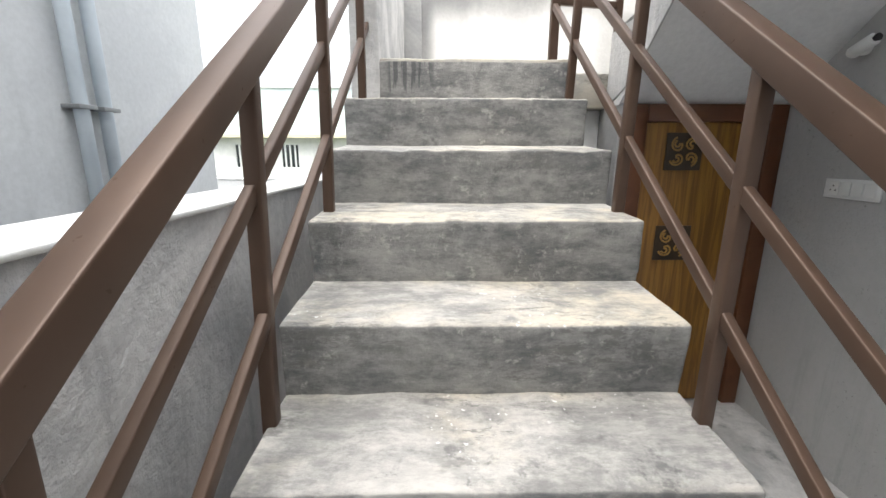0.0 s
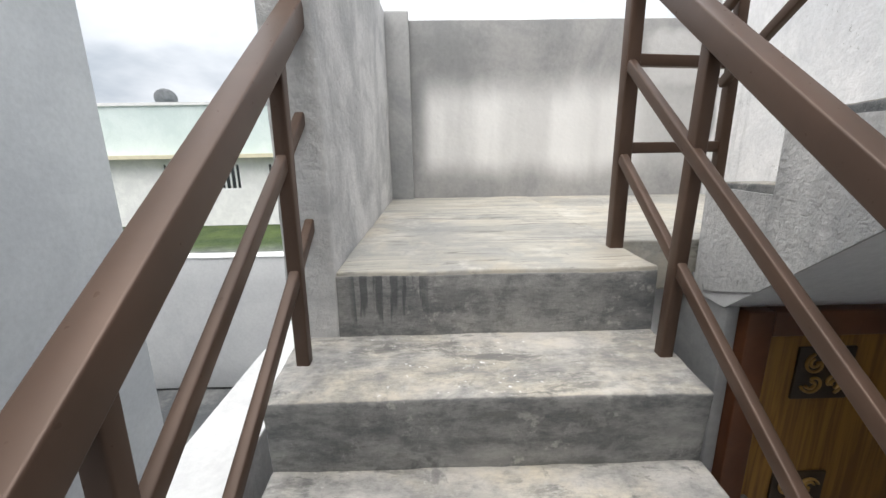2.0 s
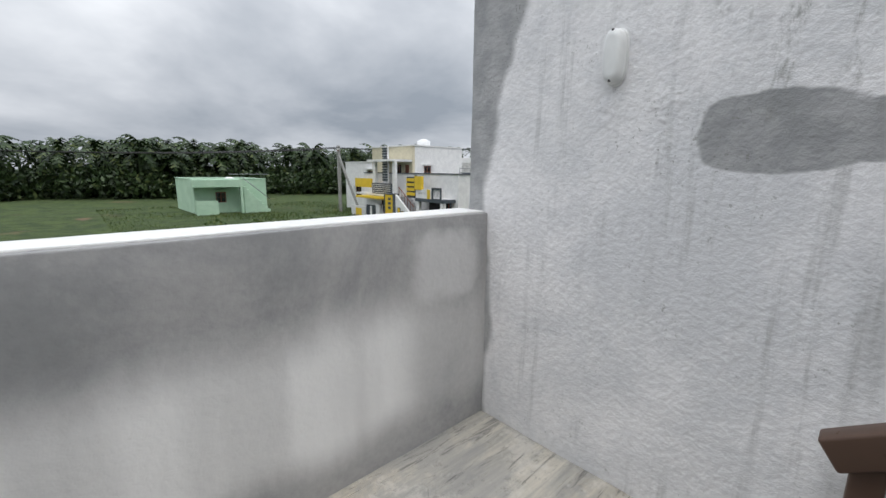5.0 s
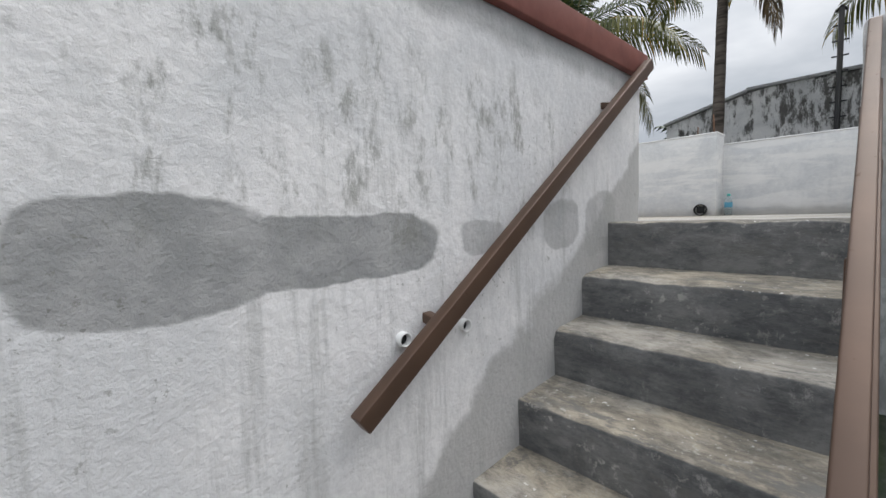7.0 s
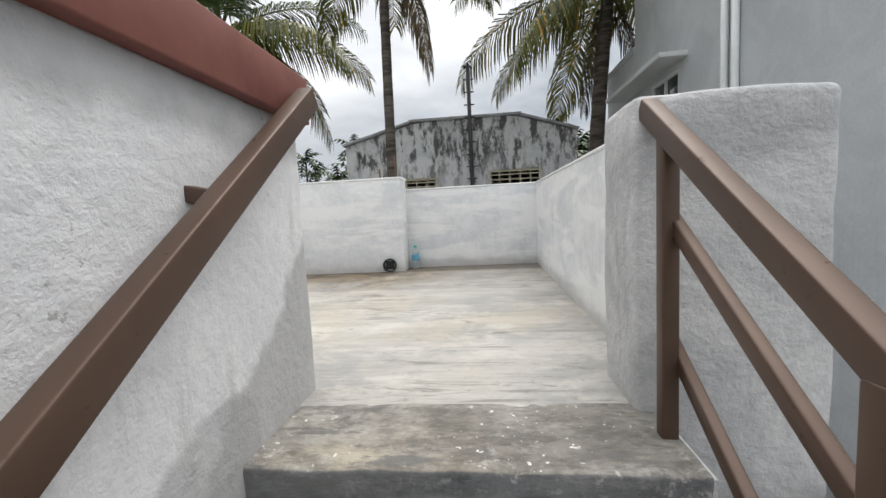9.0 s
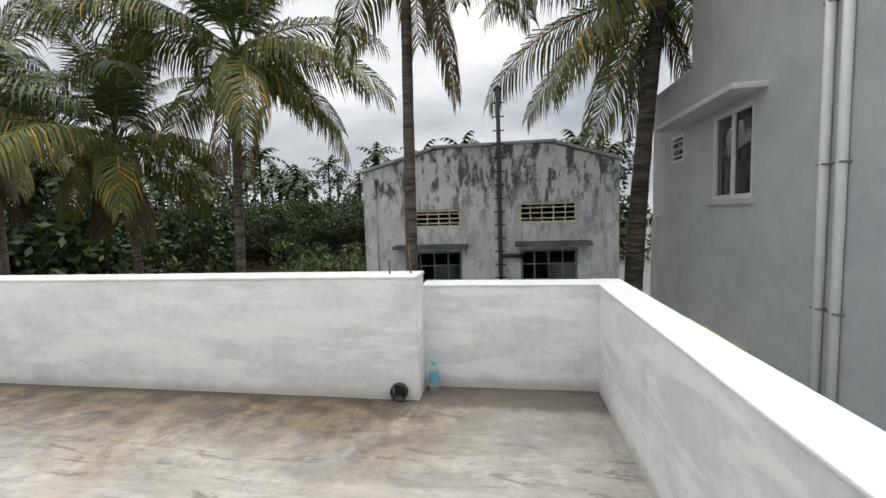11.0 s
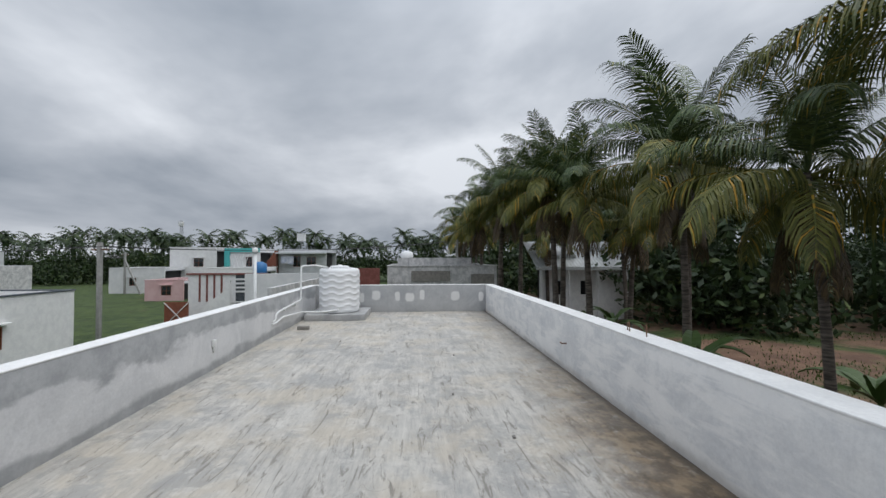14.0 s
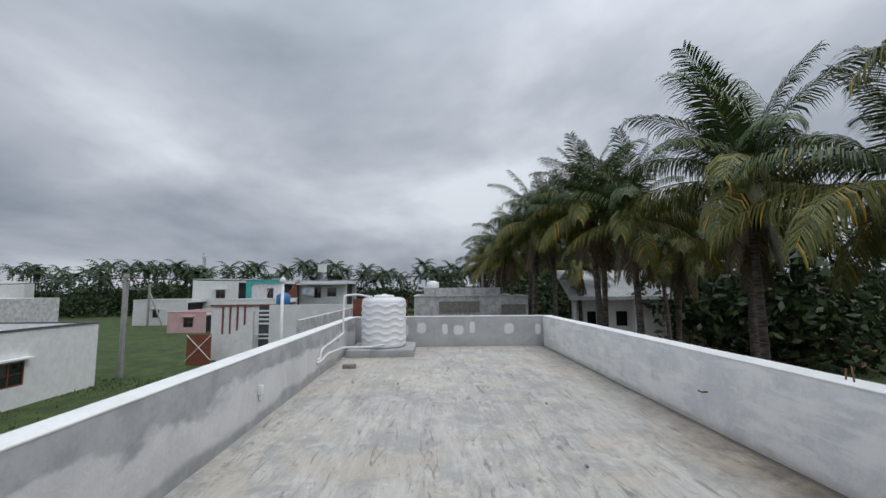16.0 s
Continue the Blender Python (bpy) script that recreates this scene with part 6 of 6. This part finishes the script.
a = [bm.verts.new((16.45, y, z)) for y, z in pr]; b = [bm.verts.new((16.6, y, z)) for y, z in pr]
bm.faces.new(a); bm.faces.new(b[::-1])
for k in range(4):
    bm.faces.new((a[k], b[k], b[(k + 1) % 4], a[(k + 1) % 4]))
bmesh.ops.recalc_face_normals(bm, faces=bm.faces)
under(ha, "sloping_wall", bm, "white")
for k in range(3):
    fr = under(ha, "slot_frame", plain(16.42, 16.45, 21.3 + 0.42 * k, 21.62 + 0.42 * k, 0.0 + 0.2 * k, 0.52 + 0.2 * k), "slate")
    part("slot", plain(16.40, 16.42, 21.35 + 0.42 * k, 21.57 + 0.42 * k, 0.05 + 0.2 * k, 0.47 + 0.2 * k), "yellow", fr)
for k in range(10):
    under(ha, "stair_step", plain(16.6, 17.7, 20.98 + 0.172 * k, 21.152 + 0.172 * k, GZ, GZ + 0.2 * (k + 1)), "cement")
for k in range(6):
    under(ha, "baluster", pipe([(16.65, 21.05 + 0.3 * k, 0.5 + 0.225 * k), (16.65, 21.05 + 0.3 * k, 1.1 + 0.225 * k)], 0.018, 6), "redwood")
under(ha, "stair_rail", pipe([(16.65, 21.0, 1.06), (16.65, 22.6, 2.26)], 0.03, 6), "redwood")
# stripes, block and fretted balcony over the porch
for k in range(4):
    under(ha, "yellow_band", plain(16.72, 16.8, 21.0, 21.85, 1.75 + 0.3 * k, 1.95 + 0.3 * k), "yellow")
under(ha, "band_backing", plain(16.8, 16.9, 20.95, 21.9, 1.6, 2.95), "slate")
under(ha, "yellow_block", plain(16.68, 16.9, 20.3, 20.95, 2.15, 3.0), "yellow", "yellow upright block")
under(ha, "slate_frame", plain(16.7, 16.92, 20.95, 21.0, 2.1, 3.05), "slate")
under(ha, "porch_slab", plain(16.7, 17.7, 18.2, 20.95, 1.42, 1.62), "slate", "slate grey porch slab edge")
under(ha, "fret_wall", wall_cells(18.5, 20.9, 1.62, 2.2, [(18.62, 18.9, 1.7, 2.1), (19.0, 19.2, 1.7, 2.1), (20.0, 20.12, 1.85, 2.0), (20.25, 20.37, 1.85, 2.0), (20.5, 20.62, 1.85, 2.0)], lambda u, v, a, b: plain(16.75, 16.9, u, v, a, b)), "white")
under(ha, "slate_surround", wall_cells(18.45, 19.3, 1.62, 2.32, [(18.55, 19.2, 1.66, 2.2)], lambda u, v, a, b: plain(16.68, 16.75, u, v, a, b)), "slate")
under(ha, "yellow_pier", plain(16.7, 16.75, 19.5, 19.75, 1.62, 2.2), "yellow")
for y0 in (18.3, 20.6):
    under(ha, "porch_post", plain(16.75, 16.98, y0, y0 + 0.28, GZ, 1.42), "white")
# the porch shade is painted: a black sheet at its back
under(ha, "porch_back", plain(17.62, 17.68, 18.9, 20.6, GZ, 1.42), "dark", "shaded porch recess")
for k in range(7):
    under(ha, "gate_slat", plain(16.5, 16.54, 19.0, 20.95, -0.34 + 0.125 * k, -0.24 + 0.125 * k), "redwood")
under(ha, "gate_post", plain(16.46, 16.58, 18.93, 19.0, GZ, 0.58), "redwood")
under(ha, "gate_post", plain(16.46, 16.58, 20.93, 20.98, GZ, 0.58), "redwood")
under(ha, "yard_wall", plain(16.45, 16.65, 17.7, 18.93, GZ, 0.55), "white")
under(ha, "yard_wall", plain(16.65, 18.3, 17.7, 17.9, GZ, 0.75), "white")
for k in range(11):
    under(ha, "gate_bar", plain(16.4, 16.44, 24.9 + 0.125 * k, 24.98 + 0.125 * k, -0.32, 0.85), "slate")
under(ha, "gate_sheet", plain(16.45, 16.48, 24.85, 26.3, -0.34, 0.88), "slate")
under(ha, "white_plate", plain(16.37, 16.4, 25.5, 25.7, -0.3, 0.82), "white")
under(ha, "gate_pier", plain(16.3, 16.6, 24.4, 24.85, GZ, 0.95), "pale_house")
under(ha, "yard_wall", plain(16.4, 16.6, 26.35, 28.4, GZ, 0.7), "pale_house")
under(ha, "yellow_panel", plain(16.37, 16.4, 26.9, 27.7, -0.1, 0.55), "yellow")
for k in range(6):
    under(ha, "roof_rail_post", pipe([(17.9 + 0.45 * k, 18.1, 3.0), (17.9 + 0.45 * k, 18.1, 3.5)], 0.02, 6), "steel")
for z in (3.25, 3.5):
    under(ha, "roof_rail", pipe([(17.9, 18.1, z), (20.15, 18.1, z)], 0.02, 6), "steel")
under(ha, "drainpipe", pipe([(18.7, 17.95, GZ), (18.7, 17.95, 2.4)], 0.05, 8), "pvc")
tarp = thing("red_tarpaulin", (17.6, 16.1, GZ), "red tarpaulin over a low heap in the field", "tarpaulin")
part("cover", lathe([(0.62, -0.1), (0.60, 0.12), (0.48, 0.30), (0.25, 0.42), (0.02, 0.46)], 16), "tarp", tarp)
tk = thing("roof_tank", (21.0, 25.2, 5.13), "small white roof water tank", "water tank", "roof tanks")
part("body", lathe([(0.5, 0), (0.52, 0.05), (0.52, 0.45), (0.3, 0.55), (0.2, 0.6)], 16), "plastic", tk)
copy_thing(tk, Matrix.Translation((24.8, 20.0, 2.45)))

hb = simple_house("white_house", 21.5, 28.0, 31.0, 38.1, 4.1, "white", "plain white two-storey house with brown windows", [("x-", 35.2, 36.2, 0.8, 1.9), ("x-", 33.0, 34.0, 2.2, 3.3)], 0.5)
hg = simple_house("green_house", 8.0, 13.8, 39.0, 46.0, 2.45, "green", "pale green single-storey house with an outside stair", [("y-", 9.6, 10.4, 0.5, 1.4)], 0.5)
under(hg, "porch_roof", plain(7.6, 11.4, 37.6, 39.0, 1.85, 2.45), "green")
under(hg, "porch_wall", plain(7.8, 9.4, 37.6, 37.8, GZ, 0.75), "green")
under(hg, "porch_post", plain(11.2, 11.4, 37.6, 37.8, GZ, 1.85), "green")
for k in range(9):
    under(hg, "stair_step", plain(11.5 + 0.24 * k, 11.75 + 0.24 * k, 37.8, 38.9, GZ, GZ + 0.25 * (9 - k)), "green")
under(hg, "stair_rail", pipe([(11.5, 37.8, 2.6), (13.7, 37.8, 0.7)], 0.035, 6), "steel")
under(hg, "roof_rail", pipe([(10.5, 38.0, 2.9), (13.8, 38.0, 2.9)], 0.03, 6), "steel")
t3 = copy_thing(tk, Matrix.Translation((11.6, 42.0, 2.0)))

# houses seen over the north-east parapet
h1 = simple_house("white_house", 75, 84, 31.9, 39.5, 6.85, "white", "white two-storey house, rain-stained", [("x-", 34.0, 35.6, 3.6, 5.0)], 0.5)
h2 = simple_house("low_house", 69, 76, 36.8, 45.0, 3.5, "pale_house", "pale low flat-roofed house", [("x-", 41, 42, 0.8, 2)], 0.4)
h3 = simple_house("teal_house", 70, 78, 22.8, 28.1, 6.5, "white", "white house with a teal front frame", [("x-", 24.0, 25.0, 3.5, 5.2)], 0.5)
under(h3, "teal_frame", joined(plain(69.7, 69.98, 27.4, 28.2, 3.2, 6.6), plain(69.7, 69.98, 22.8, 27.4, 6.0, 6.6)), "teal", "teal painted frame")
for s in (-1, 1):
    under(h3, "lattice", joined(*[bar((69.8, 25.2 + k * 0.8, 3.4), (69.8, 25.2 + k * 0.8 + s * 0.8, 5.9), 0.08, 0.08) for k in range(3)]), "white")
h4 = simple_house("grey_flat_house", 72, 82, 12.8, 20.5, 6.4, "grey_house", "grey flat-roofed house with washing on its terrace", [("x-", 14.5, 16.0, 3.8, 5.2), ("x-", 17.0, 18.2, 3.6, 5.4)], 0.4)
under(h4, "canopy", plain(70.4, 72, 12.8, 20.6, 5.75, 5.95), "grey_house")
under(h4, "washing", joined(plain(70.9, 70.93, 17.8, 18.8, 4.0, 5.3), plain(70.9, 70.93, 18.9, 19.8, 4.2, 5.3)), "cloth", "washing hung on a line")
for k in range(9):
    under(h4, "stair_step", plain(71, 72, 20.6 + 0.28 * k, 20.9 + 0.28 * k, 2.6, 6.2 - 0.38 * k), "redwood")
under(h4, "mast", pipe([(74, 17.4, 6.4), (74, 17.4, 8.6)], 0.06, 8), "steel")
under(h4, "mast_box", plain(73.4, 74.6, 16.8, 18.0, 7.9, 9.2), "pale_house")
h5 = simple_house("pink_house", 57, 64, 27.5, 32.2, 2.2, "pink", "small pink and white house with a porch", [("x-", 29.0, 30.2, 0.3, 1.5)], 0.4)
h6 = simple_house("white_house", 62, 70, 20.0, 27.5, 3.6, "white", "white single-storey house with barred veranda", [("x-", 22, 24, 0.6, 2.4)], 0.5)
h7 = simple_house("grey_house", 34.0, 44.0, -8.2, 0.2, 4.35, "cement_pale", "unpainted grey cement house with dark block patches", [], 0.55)
under(h7, "block_patch", plain(33.95, 34.0, -4.6, -1.6, 3.2, 4.0), "block", "dark unplastered block panel")
under(h7, "block_patch", plain(33.95, 34.0, -8.0, -6.2, 3.0, 3.75), "block", "dark unplastered block panel")
under(h7, "roof_room", plain(36, 41, -6.5, -0.5, 4.36, 5.0), "cement_pale")
copy_thing(tk, Matrix.Translation((38.5, -1.2, 5.0)))
h8 = thing("sheet_roof_house", (40, -16, GZ), "white house with a pitched white sheet roof among palms", "house")
under(h8, "wall", wall_cells(-20.5, -12.6, GZ, 3.9, [(-14.6, -13.8, 1.8, 3.0), (-17.2, -16.2, 1.8, 3.0)], lambda u, v, a, b: plain(37.2, 37.4, u, v, a, b)), "white")
# added black sheet gives the open window holes their shade
under(h8, "dark_backing", plain(38.4, 38.5, -20, -12.8, GZ, 3.9), "dark")
for k, (za, zb, xa, xb) in enumerate(((4.2, 6.5, 36.2, 40.5),)):
    bm = bmesh.new()
    for i in range(60):
        y0, y1 = -21 + 9 * i / 60, -21 + 9 * (i + 1) / 60
        d0, d1 = 0.03 * (i % 2), 0.03 * ((i + 1) % 2)
        q = [bm.verts.new(p) for p in ((xa, y0, za + d0), (xa, y1, za + d1), (xb, y1, zb + d1), (xb, y0, zb + d0))]
        bm.faces.new(q)
    under(h8, "sheet_roof", bm, "sheet", "ribbed white metal sheet roof")
under(h8, "fascia", plain(36.15, 36.25, -21, -12, 3.95, 4.2), "sheet")
for y in (-20, -17.5, -15, -12.6):
    under(h8, "post", plain(36.4, 36.55, y, y + 0.15, GZ, 4.0), "white")

# striped compound with ramp, gate and standpipe
cp = thing("striped_compound", (36, 12, GZ), "white compound wall with dark stripes, slate panel and curved ramp", "compound")
under(cp, "white_wall", plain(36, 36.2, 12.2, 15.8, GZ, 3.7), "white")
under(cp, "maroon_coping", plain(35.9, 36.3, 9.8, 15.9, 3.7, 3.82), "maroon")
for k in range(4):
    under(cp, "stripe", plain(35.93, 36.0, 13.2 + 0.55 * k, 13.32 + 0.55 * k, 1.6, 3.68), "maroon")
under(cp, "slate_panel", plain(36, 36.2, 9.8, 12.2, GZ, 3.7), "slate")
for k in range(4):
    under(cp, "white_bar", plain(35.92, 36.0, 11.0, 12.2, 2.3 + 0.32 * k, 2.44 + 0.32 * k), "white")
under(cp, "white_bar", joined(plain(35.92, 36.0, 9.8, 12.6, 1.2, 1.3), plain(35.92, 36.0, 9.8, 12.6, 1.5, 1.6)), "white")
bm = bmesh.new()
n = 14
rows_ = []
for k in range(n + 1):
    s = k / n
    y = 12.2 + 2.6 * s
    z = 3.3 - 2.2 * s ** 0.6
    rows_.append([bm.verts.new((35.0, y, z)), bm.verts.new((35.25, y, z)), bm.verts.new((35.25, y, GZ)), bm.verts.new((35.0, y, GZ))])
for a, b in zip(rows_, rows_[1:]):
    for i in range(4):
        bm.faces.new((a[i], a[(i + 1) % 4], b[(i + 1) % 4], b[i]))
under(cp, "ramp_wall", bm, "white")
gt = thing("maroon_gate", (34, 15.5, GZ), "maroon steel gate with a white diagonal cross", "gate")
under(gt, "panel", plain(34, 34.05, 14.7, 16.4, GZ, 1.8), "redwood")
under(gt, "cross", joined(bar((33.97, 14.7, 0.0), (33.97, 16.4, 1.75), 0.05, 0.05), bar((33.97, 16.4, 0.0), (33.97, 14.7, 1.75), 0.05, 0.05)), "white")
bt = thing("blue_tank", (40, 11.8, 3.5), "blue plastic water tank on a wall", "water tank")
part("body", lathe([(0.55, 0), (0.58, 0.05), (0.58, 0.95), (0.35, 1.1), (0.2, 1.2)], 18), "blue", bt)
under(bt, "support", plain(39.4, 40.6, 11.2, 12.4, GZ, 3.5), "pale_house")
sp = thing("standpipe", (24, 6.2, GZ), "tall white plastic pipe with a capped top", "pipe")
part("riser", pipe([(0, 0, 0), (0, 0, 5.7)], 0.075, 10), "pvc", sp)
part("cap", lathe([(0.12, 5.65), (0.14, 5.7), (0.14, 5.85), (0.06, 5.92)], 14), "pvc", sp)
solid("neighbour_wall", plain(20, 31, 4.0, 4.2, GZ, 3.75), "cement_pale", "plastered grey boundary wall of the next plot", "wall", kind="structure")
solid("neighbour_wall_far", plain(31, 31.2, 4.0, 9.5, GZ, 3.95), "pale_house", "pale boundary wall of the next plot", "wall", kind="structure")
mw = solid("maroon_wall", plain(30.5, 30.7, 0.5, 4.0, GZ, 4.3), "maroon", "maroon painted wall top of the next house", "wall", kind="structure")


def power_pole(x, y, h, turn, label):
    th = thing("power_pole", (x, y, GZ - 0.1), label, "power pole", "power poles")
    part("shaft", bar((0, 0, 0), (0, 0, h), 0.26, 0.20), "cementpole", th)
    c, s = math.cos(turn), math.sin(turn)
    part("crossarm", bar((-0.75 * c, -0.75 * s, h - 0.45), (0.75 * c, 0.75 * s, h - 0.45), 0.08, 0.08), "rust", th)
    for k in (-0.7, -0.25, 0.25, 0.7):
        part("insulator", lathe([(0.03, 0), (0.05, 0.04), (0.03, 0.09), (0.04, 0.13)], 10, (k * c, k * s, h - 0.41)), "lamp", th)
    return th


power_pole(30, 18.0, 6.5, 1.2, "grey concrete power pole with a crossarm")
power_pole(68, 42.0, 6.5, 1.2, "grey concrete power pole with a crossarm")
power_pole(18.8, 34.5, 6.0, 1.0, "grey concrete power pole with a crossarm")
power_pole(47, -6.5, 7.5, 1.4, "grey concrete power pole with a crossarm")
strut = thing("pole_strut", (18.0, 33.0, GZ), "leaning concrete strut of a power pole", "strut")
part("shaft", bar((1.6, -0.6, 0), (0.7, 1.3, 5.0), 0.18, 0.16), "cementpole", strut)
strut2 = thing("pole_strut", (68.0, 42.0, GZ), "leaning concrete strut of a power pole", "strut")
part("shaft", bar((-0.5, -2.6, 0), (0, 0, 5.2), 0.2, 0.18), "cementpole", strut2)


def wire(a, b, sag, r=0.012):
    a, b = Vector(a), Vector(b)
    return pipe([a.lerp(b, k / 12) + Vector((0, 0, -sag * 4 * (k / 12) * (1 - k / 12))) for k in range(13)], r, 5)


wires = thing("power_lines", (30, 18, 5.6), "sagging black overhead power lines", "power line")
for d in (-0.7, -0.25, 0.25, 0.7):
    under(wires, "wire", wire((30 + d * 0.36, 18 + d * 0.93, 5.75), (68 + d * 0.36, 42 + d * 0.93, 5.75), 0.7, 0.02), "black")
    under(wires, "wire", wire((30 + d * 0.36, 18 + d * 0.93, 5.75), (18.8 + d, 34.5 + d, 5.3), 0.4), "black")
    under(wires, "wire", wire((30 + d * 0.36, 18 + d * 0.93, 5.75), (47, -6.5 + d, 6.9), 0.6, 0.014), "black")
    under(wires, "wire", wire((18.8 + d, 34.5 + d, 5.3), (-20 + d, 46 + d, 5.2), 0.9, 0.02), "black")
tw = thing("phone_mast", (200, 106, GZ), "far lattice phone mast above the trees", "mast")
part("lattice", joined(bar((-0.9, -0.9, 0), (-0.35, -0.35, 23), 0.2, 0.2), bar((0.9, -0.9, 0), (0.35, -0.35, 23), 0.2, 0.2), bar((0, 0.9, 0), (0, 0.35, 23), 0.2, 0.2), *[bar((-0.8, -0.8, 2 + 2 * k), (0.7, -0.7, 3.5 + 2 * k), 0.12, 0.12) for k in range(10)]), "steel", tw)
part("antenna", box(-0.8, 0.8, -0.8, 0.8, 20.5, 22.5), "pale_house", tw)
